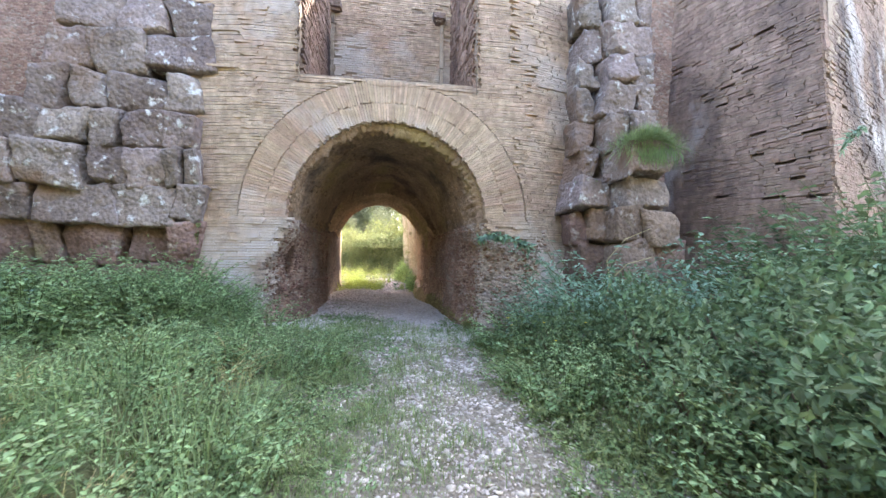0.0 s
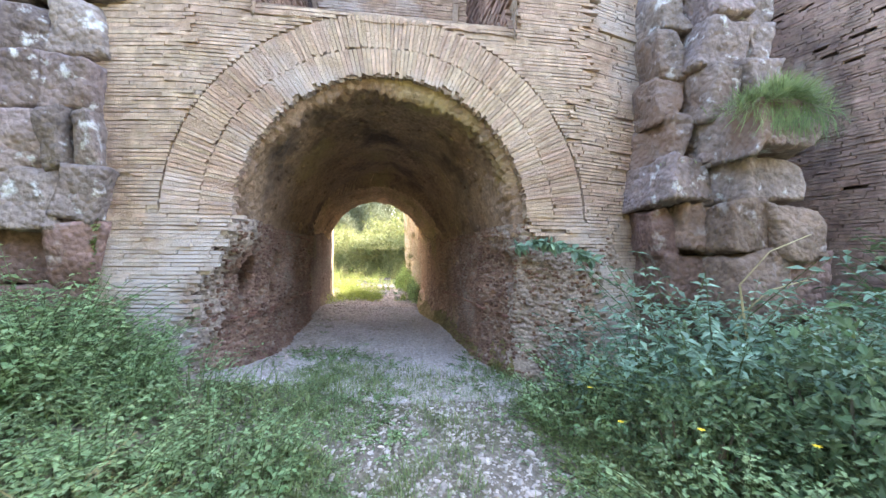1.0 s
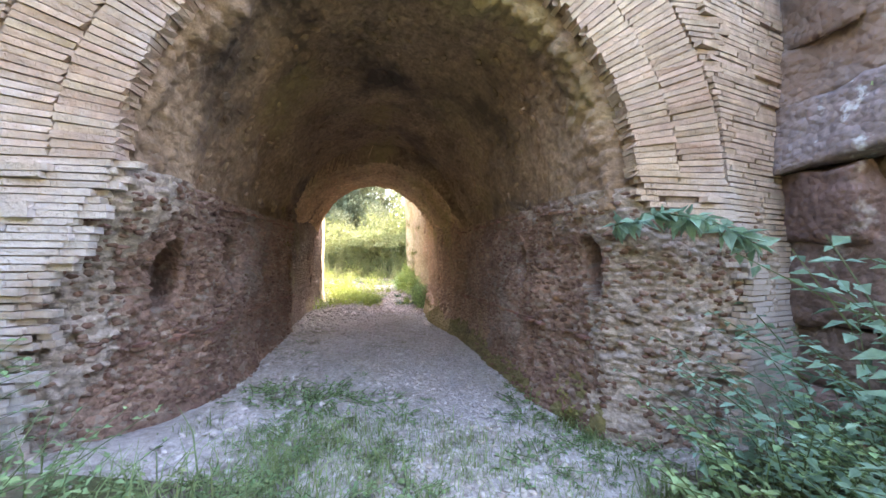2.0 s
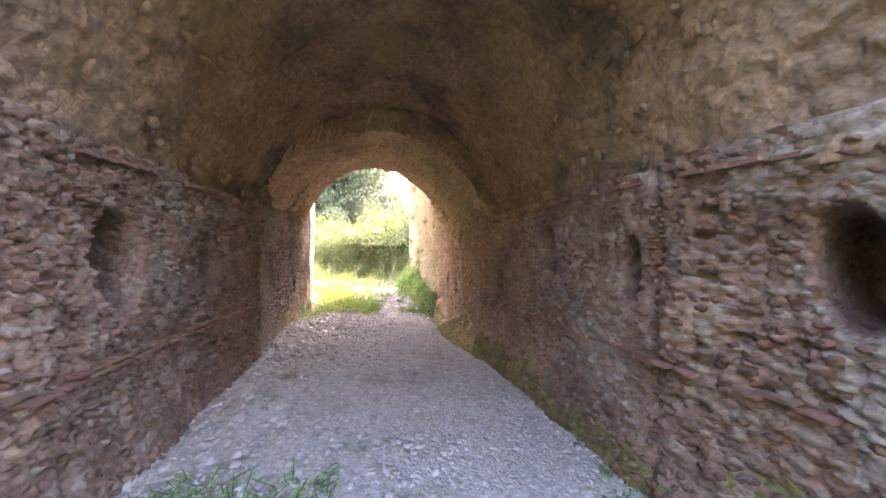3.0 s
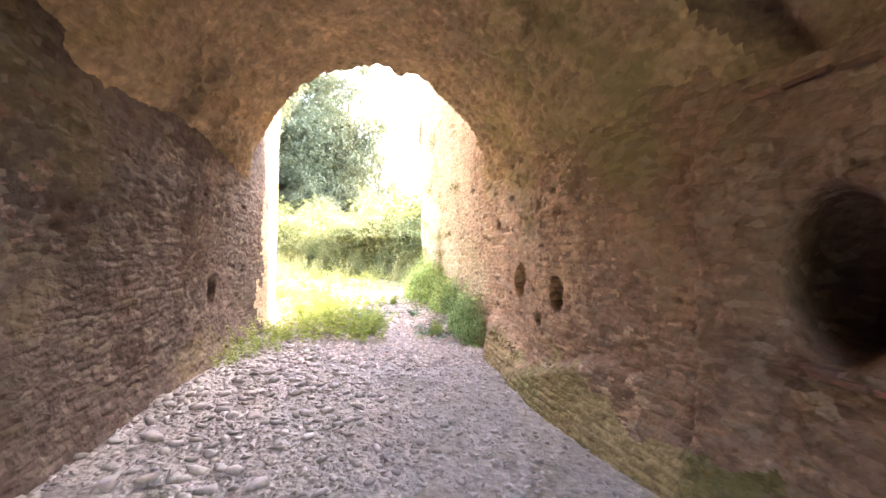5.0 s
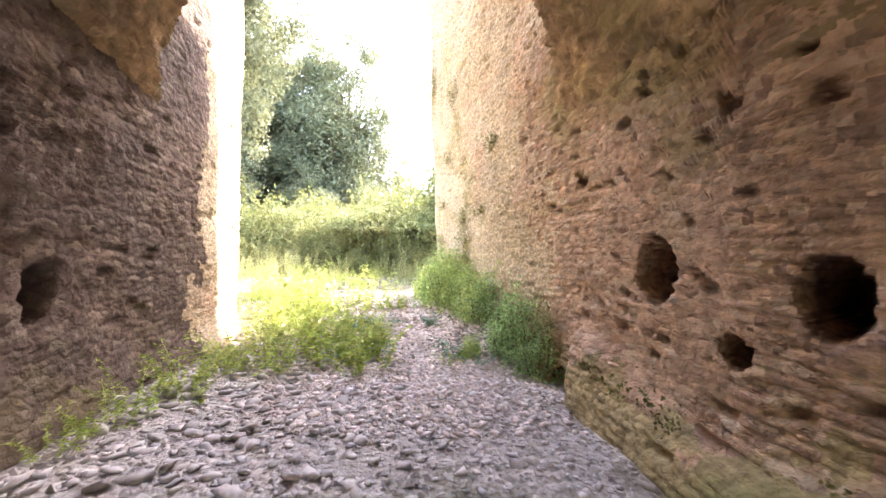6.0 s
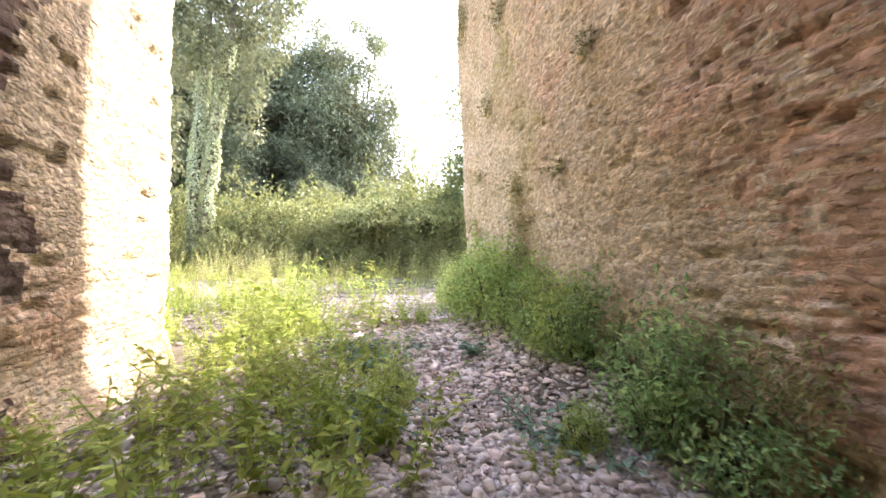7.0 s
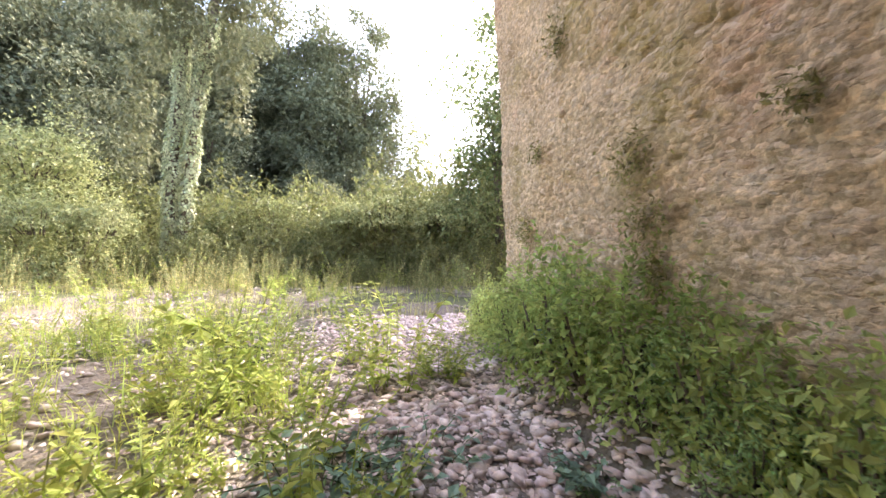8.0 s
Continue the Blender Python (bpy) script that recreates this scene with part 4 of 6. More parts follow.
        shapes.append(mesh_of("brick", v, CUBE_F, M_VOUSSOIR))
    for r0, r1 in ((1.64, 1.974), (1.978, 2.36)):
        n = int(math.pi * (r0 + r1) / 2 / 0.046)
        for i in range(n):
            a = math.pi * (i + 0.5) / n
            crown = math.sin(a) ** 3 if r0 < 1.7 else 0
            cut = abs(rng.normal(0, 0.015 + 0.03 * crown)) + 0.05 * crown * max(0.0, float(noise.noise(Vector((a * 6.0, 1.0, 3.0)))))
            lo = r0 + cut
            rm, ln = (lo + r1) / 2, r1 - lo
            x, z = CX + rm * math.cos(a), CZ + rm * math.sin(a)
            y = float(front_y(x, z)) + 0.055 + rng.uniform(-0.006, 0.006)
            m = Matrix.Translation((x, y, z)) @ Matrix.Rotation(math.pi / 2 - a + rng.normal(0, 0.006), 4, "Y") @ Matrix.Diagonal((0.0395, 0.13, ln, 1))
            part("brick", shapes[int(rng.integers(6))], front, m=m)
    # string course
    V, F = boxes([(-2.55, float(front_y(-2.55, 4.5)) - 0.005, 4.52), (3.0, float(front_y(3.0, 4.62)) - 0.005, 4.62)],
                 [((1, 0, 0), (0, 1, 0), (0, 0, 1)), ((0.963, 0.27, 0), (-0.27, 0.963, 0), (0, 0, 1))], [(0.42, 0.035, 0.018), (0.4, 0.035, 0.018)], rng, 0.002)
    part("string_course", mesh_of("string_course", V, F, M_BRICK), front)
    return front


front = build_front()


# the tall recess over the arch
def build_recess():
    rng = np.random.default_rng(11)
    for x, side, name in ((-1.52, -1, "wall_recess_west"), (1.44, 1, "wall_recess_east")):
        ys, zs = np.arange(6.2, 9.1, 0.04), np.arange(4.3, 8.5, 0.04)
        Y, Z = np.meshgrid(ys, zs, indexing="ij")
        X = x + side * (-stone_relief(Y, Z, 0.03, 121) - 0.05 * fbm(P3(Y, Z, 0.0), 3, 12).reshape(Y.shape))
        tagged(new(name, mesh_of(name, np.stack([X, Y, Z], -1).reshape(-1, 3), grid_faces(len(ys), len(zs), flip=side > 0), M_MORTAR, True)),
               "rough rubble jamb of the tall recess", "wall", kind="structure")
        C, H = [], []
        for r in range(74):
            y = 6.3 + rng.uniform(0, 0.2)
            while y < 9.0:
                w = rng.uniform(0.14, 0.34)
                if rng.random() > 0.14:
                    C.append((x + side * (0.012 + rng.uniform(-0.008, 0.012)), y + w / 2, 4.45 + r * 0.053 + rng.normal(0, 0.003)))
                    H.append((0.05, w / 2, 0.02))
                y += w + 0.014
        V, F = boxes(C, np.repeat(np.eye(3)[None], len(C), 0), H, rng, 0.004)
        part("brickwork", mesh_of("brickwork", V, F, M_DARKBRICK), bpy.data.objects[name], "rough courses of worn bricks", "stuff")
    solid("wall_core_front_west", -3.3, -1.66, 6.6, 9.0, 3.9, 8.5, M_RUBBLE, "rubble core of the brick front", "wall")
    solid("wall_core_front_east", 1.58, 3.2, 6.95, 9.0, 3.9, 8.5, M_RUBBLE, "rubble core of the brick front", "wall")
    back = solid("wall_recess_back", -1.7, 1.6, 9.06, 9.2, 4.2, 8.5, M_MORTAR, "brick back wall of the tall recess", "wall")
    C, H = [], []
    for r in range(70):
        z = 4.5 + r * 0.053
        x = -1.5 + rng.uniform(0, 0.2)
        while x < 1.4:
            w = rng.uniform(0.16, 0.3)
            if rng.random() > 0.06:
                C.append((x + w / 2, 9.05 + rng.uniform(-0.006, 0.006), z))
                H.append((w / 2, 0.03, 0.02))
            x += w + 0.012
    V, F = boxes(C, np.repeat(np.eye(3)[None], len(C), 0), H, rng, 0.0025)
    part("brickwork", mesh_of("brickwork", V, F, M_BRICK), back, "courses of thin pinkish bricks", "stuff")
    for cx, cz in ((-1.38, 7.42), (1.1, 7.36)):
        V, F = boxes([(cx, 8.92, cz), (cx + 0.01, 8.95, cz - 0.09)], np.repeat(np.eye(3)[None], 2, 0), [(0.14, 0.12, 0.07), (0.09, 0.09, 0.04)], rng, 0.012)
        part("corbel", mesh_of("corbel", V, F, M_BLOCK), back, "grey stone corbel")
        V, F = boxes([(cx + 0.08 * np.sign(cx), 9.01, 5.9 + 0.45 * k) for k in range(4)], np.repeat(np.eye(3)[None], 4, 0), [(0.045, 0.045, 0.215)] * 4, rng, 0.006)
        part("pilaster_strip", mesh_of("pilaster_strip", V, F, M_MORTAR), back, "pale upright strip under a corbel")
    xs, ys = np.arange(-1.65, 1.6, 0.05), np.arange(6.27, 9.2, 0.05)
    X, Y = np.meshgrid(xs, ys, indexing="ij")
    Z = 4.47 + 0.05 * fbm(P3(X * 3, Y * 3, 0.0), 3, 14).reshape(X.shape) + 0.02 - 0.12 * smooth01((6.42 - Y) / 0.15)
    tagged(new("sill", mesh_of("sill", np.stack([X, Y, Z], -1).reshape(-1, 3), grid_faces(len(xs), len(ys)), M_MORTAR, True)), "crumbled mortar sill over the arch", "sill", kind="structure")


build_recess()


# ---- brick buttress ----
def brick_face(a, b, z0, z1, parent, material, rng, seed, start=0.0, end=0.0, thick=0.03, lean=0.062):
    """Courses of bricks on the leaning face from a to b (plan points), outward to the right of a->b; start, end: how far its ends shift along it per metre of set-back."""
    a, b = np.array(a, float), np.array(b, float)
    length = float(np.linalg.norm(b - a))
    u = (b - a) / length
    out = np.array((u[1], -u[0]))
    C, H, A = [], [], []
    pitch = 0.046
    for r in range(int((z1 - z0) / pitch)):
        z = z0 + r * pitch
        back = lean * (z - 1)
        first, last = start * back, length + end * back
        s = first + rng.uniform(-0.1, 0.05)
        while s < last:
            w = rng.uniform(0.16, 0.32)
            e = min(s + w, last)
            s0 = max(s, first)
            if e - s0 > 0.04:
                c = (s0 + e) / 2
                worn = float(noise.noise(Vector((c * 0.8 + seed, z * 1.1, seed))))
                if rng.random() > 0.012 + 0.2 * max(0, worn - 0.15):
                    p = a + u * c - out * (back - rng.uniform(-0.006, 0.006) + (0.028 * rng.random() if worn > 0.15 else 0))
                    C.append((p[0], p[1], z))
                    A.append(((u[0], u[1], 0), (out[0], out[1], 0), (0, 0, 1)))
                    H.append(((e - s0) / 2 - 0.003, thick, 0.0192))
            s += w + 0.004
    V, F = boxes(C, A, H, rng, 0.003)
    part("brickwork", mesh_of("brickwork", V, F, material), parent, "thin worn bricks in eroded courses", "stuff")


def build_buttress():
    rng = np.random.default_rng(21)
    k, far_l, far_r = (6.35, 4.4), (5.65, 7.6), (13.5, 7.3)
    ins = 0.045
    base = [(far_l[0] + ins, far_l[1]), (k[0] + ins * 0.6, k[1] + ins), (far_r[0], far_r[1] + ins), (13.5, 9.5), (far_l[0], 9.5)]
    bm = bmesh.new()
    lo = [bm.verts.new((x, y, -0.4)) for x, y in base]
    hi = [bm.verts.new((x + (0.62 if i < 2 else 0.0), y + (0.62 if i in (1, 2) else 0.0), 9.5)) for i, (x, y) in enumerate(base)]
    bm.faces.new(hi)
    for i in range(5):
        j = (i + 1) % 5
        bm.faces.new((lo[i], lo[j], hi[j], hi[i]))
    bmesh.ops.recalc_face_normals(bm, faces=bm.faces)
    me = bpy.data.meshes.new("wall_buttress")
    bm.to_mesh(me)
    bm.free()
    me.materials.append(M_MORTAR)
    ob = tagged(new("wall_buttress", me), "huge soot-stained brick buttress with eroded courses", "buttress", kind="structure")
    ua, ub = ((Vector(q) - Vector(p)).normalized() for p, q in ((far_l, k), (k, far_r)))
    oa, ob_ = Vector((ua.y, -ua.x)), Vector((ub.y, -ub.x))
    det = oa.x * ob_.y - oa.y * ob_.x
    corner = Vector(((-ob_.y + oa.y) / det, (-oa.x + ob_.x) / det))
    brick_face(far_l, k, 0.2, 8.0, ob, M_DARKBRICK, rng, 3.0, 0.0, ua.dot(corner))
    brick_face(k, far_r, 0.2, 8.0, ob, M_DARKBRICK, rng, 9.0, ub.dot(corner), 0.0)


build_buttress()


# ---- block piers ----
def block_mesh(w, d, h, seed, round_=0.15, rough=0.04):
    n = 11
    bm = bmesh.new()
    bmesh.ops.create_cube(bm, size=1.0)
    bmesh.ops.subdivide_edges(bm, edges=bm.edges, cuts=n, use_grid_fill=True)
    co = np.array([v.co[:] for v in bm.verts]) * 2
    size = np.array((w, d, h)) / 2
    p = co * size
    lim = np.maximum(size - round_ * 0.6 * size.min() * 2, 0.02)
    core = np.clip(p, -lim, lim)
    off = p - core
    ln = np.linalg.norm(off, axis=1, keepdims=True)
    mx = np.abs(off).max(axis=1, keepdims=True)
    p = core + np.where(ln > 1e-6, off / np.maximum(ln, 1e-6) * mx, 0)
    nrm = co / np.maximum(np.linalg.norm(co, axis=1, keepdims=True), 1e-6)
    s = seed * 3.7
    rng = np.random.default_rng(seed)
    corner = rng.normal(0, 1, (2, 2, 2, 3)) * np.array((0.07, 0.04, 0.05))
    t = (co + 1) / 2
    for i in (0, 1):
        for j in (0, 1):
            for k in (0, 1):
                wgt = np.abs(1 - i - t[:, 0]) * np.abs(1 - j - t[:, 1]) * np.abs(1 - k - t[:, 2])
                p = p + wgt[:, None] * corner[i, j, k]
    p = p + nrm * (rough * 2.0 * fbm(p * 2.0 + s, 3, 5)[:, None] + rough * 1.7 * fbm(p * 6 + s, 5, 6)[:, None])
    for v, q in zip(bm.verts, p):
        v.co = q
    for f in bm.faces:
        f.smooth = True
    me = bpy.data.meshes.new("block")
    bm.to_mesh(me)
    bm.free()
    me.materials.append(M_BLOCK)
    return me


def build_block_wall(name, label, rows, seed, brown_to):
    """rows: (z0, z1, y of the face, depth, [x edges])"""
    rng = np.random.default_rng(seed)
    top = thing(name, Matrix.Identity(4), label, "wall", kind="structure")
    k = seed * 100
    for z0, z1, face, depth, edges in rows:
        for i, (x0, x1) in enumerate(zip(edges[:-1], edges[1:])):
            k += 1
            yf = face[i] if isinstance(face, tuple) else face
            me = block_mesh(x1 - x0 - 0.005, depth, z1 - z0 + 0.005, k, rng.uniform(0.07, 0.18), rng.uniform(0.028, 0.045))
            if z1 < brown_to:
                me.materials[0] = M_BROWNTUFF
            m = Matrix.Translation(((x0 + x1) / 2, yf + depth / 2 + rng.uniform(-0.04, 0.06), (z0 + z1) / 2)) @ Euler((rng.normal(0, 0.03), rng.normal(0, 0.03), rng.normal(0, 0.05))).to_matrix().to_4x4()
            part("block", me, top, m=m)
    return top


build_block_wall("wall_blocks_west", "rough weathered grey tuff block masonry with white lichen", [
    (0.1, 0.75, 6.25, 1.0, [-6.6, -5.7, -4.9, -4.1, -3.0]),
    (0.75, 1.3, 6.2, 1.0, [-6.6, -5.5, -4.5, -3.75, -3.0]),
    (1.3, 1.98, 6.25, 1.0, [-6.5, -5.35, -4.95, -4.05, -3.45, -3.0]),
    (1.98, 2.5, 6.1, 1.0, [-6.4, -5.3, -4.2, -3.3, -2.93]),
    (2.5, 3.12, 6.1, 1.0, [-6.3, -5.5, -4.6, -4.0, -3.5, -3.25, -3.02]),
    (3.12, 3.7, 6.15, 1.0, [-5.85, -5.2, -4.6, -4.1, -3.5, -3.0]),
    (3.7, 4.35, 6.2, 1.0, [-5.5, -4.95, -4.4, -3.55, -2.98]),
    (4.35, 5.0, 6.3, 1.0, [-5.32, -4.6, -3.9, -2.95]),
    (5.0, 5.6, 6.4, 1.0, [-5.15, -4.3, -3.5, -2.9]),
    (5.6, 6.3, 6.5, 1.0, [-5.05, -4.2, -3.4, -2.9]),
], 3, 2.0)
build_block_wall("wall_blocks_east", "stacked weathered grey tuff blocks beside the brick front", [
    (-0.2, 0.62, (5.8, 5.35, 5.3), 1.0, [3.12, 3.5, 4.05, 4.6]),
    (0.62, 1.05, (5.85, 5.4, 5.36), 1.0, [3.14, 3.55, 4.12, 4.6]),
    (1.05, 1.72, (5.8, 5.3, 5.28), 1.0, [3.16, 3.55, 4.1, 4.62]),
    (1.72, 2.28, (5.85, 5.75, 5.3, 5.25), 1.0, [3.1, 3.3, 3.6, 4.0, 4.55]),
    (2.28, 2.78, (5.65, 5.85, 5.4), 1.0, [3.05, 3.45, 3.75, 4.45]),
    (2.78, 3.32, (5.9, 5.2, 5.16), 1.1, [3.2, 3.6, 3.72, 4.42]),
    (3.32, 3.9, (5.95, 5.6, 5.55), 1.0, [3.2, 3.5, 3.95, 4.35]),
    (3.9, 4.45, (5.95, 5.65, 5.7), 1.0, [3.22, 3.55, 4.1, 4.45]),
    (4.45, 5.0, (6.0, 5.75, 5.75), 1.0, [3.25, 3.6, 4.15, 4.45]),
    (5.0, 5.6, (6.0, 5.8), 1.0, [3.3, 3.65, 4.45]),
    (5.6, 6.3, (6.0, 5.85, 5.85), 1.0, [3.3, 3.7, 4.1, 4.5]),
], 4, 2.5)
solid("wall_behind_west", -16.0, -2.9, 7.3, 8.2, -0.5, 8.5, M_RUBBLE, "rubble wall behind the block masonry", "wall")
# out of view: dark mass added to cut sky light on the front
solid("bank_south", -18.0, 16.0, -8.5, -5.5, -0.5, 8.6, M_LITTER, "unseen dark mass added behind the path to hold back sky light", "bank")
# also out of view: keeps western sky off the passage's east wall
solid("bank_west", -15.0, -11.0, -8.4, 7.2, -0.5, 8.6, M_LITTER, "unseen dark mass added on the west to hold back sky light", "bank")
solid("wall_behind_east", 3.0, 6.2, 7.2, 8.2, -0.5, 8.5, M_RUBBLE, "rubble wall behind the stacked blocks", "wall")


# ---- loose stones ----
def round_stone():
    bm = bmesh.new()
    bmesh.ops.create_icosphere(bm, subdivisions=1, radius=1.0)
    bmesh.ops.triangulate(bm, faces=bm.faces)
    bm.verts.ensure_lookup_table()
    v = np.array([q.co[:] for q in bm.verts])
    f = np.array([[q.index for q in p.verts] for p in bm.faces])
    bm.free()
    return v, f


def scatter_stones(name, label, x, y, size, seed, sink=0.35, material=M_STONE, singles=0):
    rng = np.random.default_rng(seed)
    v, f = round_stone()
    n = len(x)
    loc = np.sign(v)[None] * np.abs(v)[None] ** 0.7 * (1 + rng.normal(0, 0.24, (n, len(v), 1)))
    dims = np.stack([size * rng.uniform(0.8, 1.5, n), size * rng.uniform(0.7, 1.1, n), size * rng.uniform(0.28, 0.5, n)], 1)
    loc = loc * dims[:, None, :]
    a, t = rng.uniform(0, 6.283, n), rng.normal(0, 0.3, n)
    ct, st = np.cos(t)[:, None], np.sin(t)[:, None]
    lx, lz = loc[..., 0] * ct - loc[..., 2] * st, loc[..., 0] * st + loc[..., 2] * ct
    ca, sa = np.cos(a)[:, None], np.sin(a)[:, None]
    wx, wy = lx * ca - loc[..., 1] * sa, lx * sa + loc[..., 1] * ca
    z = ground_z(x, y) + dims[:, 2] * (1 - 2 * sink) + rng.uniform(0, 0.3, n) * dims[:, 2]
    P = np.stack([wx + x[:, None], wy + y[:, None], lz + z[:, None]], -1)
    order = np.argsort(-size)
    big, P = P[order[:singles]], P[order[singles:]]
    F = (f[None] + len(v) * np.arange(len(P))[:, None, None]).reshape(-1, 3)
    ob = tagged(new(name, mesh_of(name, P.reshape(-1, 3), F, material, True)), label, "gravel", kind="stuff")
    for p in big:
        part("stone", mesh_of("stone", p, f, material, True), ob)
    return ob


_r = np.random.default_rng(31)
_y = _r.uniform(6.2, 14.6, 6200)
_x = np.interp(_y, ST_Y + [14.6], ST_L + [-1.9]) + 0.05 + _r.random(6200) * (np.interp(_y, ST_Y + [14.6], ST_R + [0.8]) - np.interp(_y, ST_Y + [14.6], ST_L + [-1.9]) - 0.1)
_edge = np.clip((0.4 - _x) / 1.8, 0, 1)
scatter_stones("passage_gravel", "pale grey rounded stones covering the passage floor", _x, _y, (0.009 + 0.022 * _r.random(6200) ** 3) * (0.8 + 0.6 * _edge + 0.1 * smooth01((_y - 11.0) / 2.0)), 32)
_v8 = np.array([(1, 0, 0), (-1, 0, 0), (0, 1, 0), (0, -1, 0), (0, 0, 1), (0, 0, -1)], float)
_f8 = np.array([(0, 2, 4), (2, 1, 4), (1, 3, 4), (3, 0, 4), (2, 0, 5), (1, 2, 5), (3, 1, 5), (0, 3, 5)])


def chippings(name, label, x, y, size, seed, material):
    """Small angular stones, eight faces each."""
    rng = np.random.default_rng(seed)
    n = len(x)
    a = rng.uniform(0, 6.283, n)
    loc = _v8[None] * (1 + rng.normal(0, 0.25, (n, 6, 1))) * (size[:, None] * np.stack([rng.uniform(0.9, 1.6, n), rng.uniform(0.8, 1.2, n), rng.uniform(0.5, 0.8, n)], 1))[:, None, :] + rng.normal(0, 0.15, (n, 6, 3)) * size[:, None, None]
    ca, sa = np.cos(a)[:, None], np.sin(a)[:, None]
    P = np.stack([loc[..., 0] * ca - loc[..., 1] * sa + x[:, None], loc[..., 0] * sa + loc[..., 1] * ca + y[:, None], loc[..., 2] + ground_z(x, y)[:, None] + 0.2 * size[:, None]], -1)
    F = (_f8[None] + 6 * np.arange(n)[:, None, None]).reshape(-1, 3)
    return tagged(new(name, mesh_of(name, P.reshape(-1, 3), F, material)), label, "gravel", kind="stuff")


_y = _r.uniform(6.2, 14.6, 8500)
_x = np.interp(_y, ST_Y + [14.6], ST_L + [-1.9]) + _r.random(8500) * (np.interp(_y, ST_Y + [14.6], ST_R + [0.8]) - np.interp(_y, ST_Y + [14.6], ST_L + [-1.9]))
chippings("fine_gravel", "small grey chippings between the stones of the passage", _x, _y, 0.008 + 0.012 * _r.random(8500) ** 2, 36, M_STONE)
_y = _r.uniform(0.8, 6.6, 7000)
_x = 0.55 + 0.12 * np.sin(_y) + _r.normal(0, 0.72, 7000)
chippings("fine_gravel", "small grey chippings on the path", _x, _y, 0.007 + 0.011 * _r.random(7000) ** 2, 38, M_GRAVEL)
_y = _r.uniform(12.8, 18.5, 9000)
_x = np.clip(0.0 - 0.06 * (_y - 14) + _r.normal(0, 0.6, 9000), -1.75, 0.8)
chippings("fine_gravel", "small pinkish chippings between the cobbles", _x, _y, 0.008 + 0.014 * _r.random(9000) ** 2, 37, M_COBBLE)
_y = _r.uniform(12.6, 19.0, 10500)
_x = 0.2 - 0.06 * (_y - 14) + _r.normal(0, 0.74, 10500)
_ok = (_x < 0.75) & ((_y > 15.8) | (_x > -1.8))
scatter_stones("cobbles", "sun-bleached rounded cobbles on the path beyond the vault", _x[_ok], _y[_ok], 0.008 + 0.022 * _r.random(_ok.sum()) ** 2.3 * (1 + 0.3 * smooth01((_y[_ok] - 14.2) / 1.2)), 33, material=M_COBBLE, singles=280)
_y = _r.uniform(0.8, 6.8, 5200)
_x = 0.52 + 0.12 * np.sin(_y) + _r.normal(0, 0.68, 5200)
scatter_stones("path_gravel", "pale crushed limestone gravel on the path", _x, _y, 0.006 + 0.024 * _r.random(5200) ** 3, 34, material=M_GRAVEL)
_x, _y = _r.uniform(-9, 1.4, 7500), _r.uniform(15.8, 24.0, 7500)
_ok = fbm(P3(_x * 0.5, _y * 0.8, 0.0), 2, 77) > -0.03
scatter_stones("meadow_gravel", "patches of pale gravel in the sunlit clearing", _x[_ok], _y[_ok], 0.012 + 0.035 * _r.random(_ok.sum()) ** 2.5, 35, material=M_GRAVEL)


# ---- plants ----
def leaf_batch(C, D, N, size, wide, fold, rng):
    """Kite-shaped folded leaves at C, pointing along D, facing N: one folded quad each."""
    D = D / np.maximum(np.linalg.norm(D, axis=1, keepdims=True), 1e-6)
    S = np.cross(D, N)
    S = S / np.maximum(np.linalg.norm(S, axis=1, keepdims=True), 1e-6)
    U = np.cross(S, D)
    size = np.broadcast_to(size, len(C))[:, None]
    w = size * wide * 0.5
    a = C
    t = C + D * size - U * size * 0.12
    m = C + D * size * 0.42
    V = np.stack([a, m + S * w + U * w * fold, t, m - S * w + U * w * fold], 1).reshape(-1, 3)
    F = np.arange(len(C) * 4).reshape(-1, 4)
    return V, F


def tubes(P, Q, r0, r1):
    """Three-sided stems from P to Q."""
    P, Q = np.asarray(P, float), np.asarray(Q, float)
    d = Q - P
    d = d / np.maximum(np.linalg.norm(d, axis=1, keepdims=True), 1e-6)
    ref = np.where(np.abs(d[:, 2:3]) > 0.9, np.array([[1.0, 0, 0]]), np.array([[0, 0, 1.0]]))
    s = np.cross(d, ref)
    s = s / np.linalg.norm(s, axis=1, keepdims=True)
    u = np.cross(s, d)
    r0, r1 = np.broadcast_to(r0, len(P))[:, None], np.broadcast_to(r1, len(P))[:, None]
    ring = []
    for c, r in ((P, r0), (Q, r1)):
        for k in range(3):
            a = 2.0944 * k
            ring.append(c + (s * math.cos(a) + u * math.sin(a)) * r)
    V = np.stack(ring, 1).reshape(-1, 3)
    f = np.array([(0, 1, 4, 3), (1, 2, 5, 4), (2, 0, 3, 5)])
    F = (f[None] + 6 * np.arange(len(P))[:, None, None]).reshape(-1, 4)
    return V, F


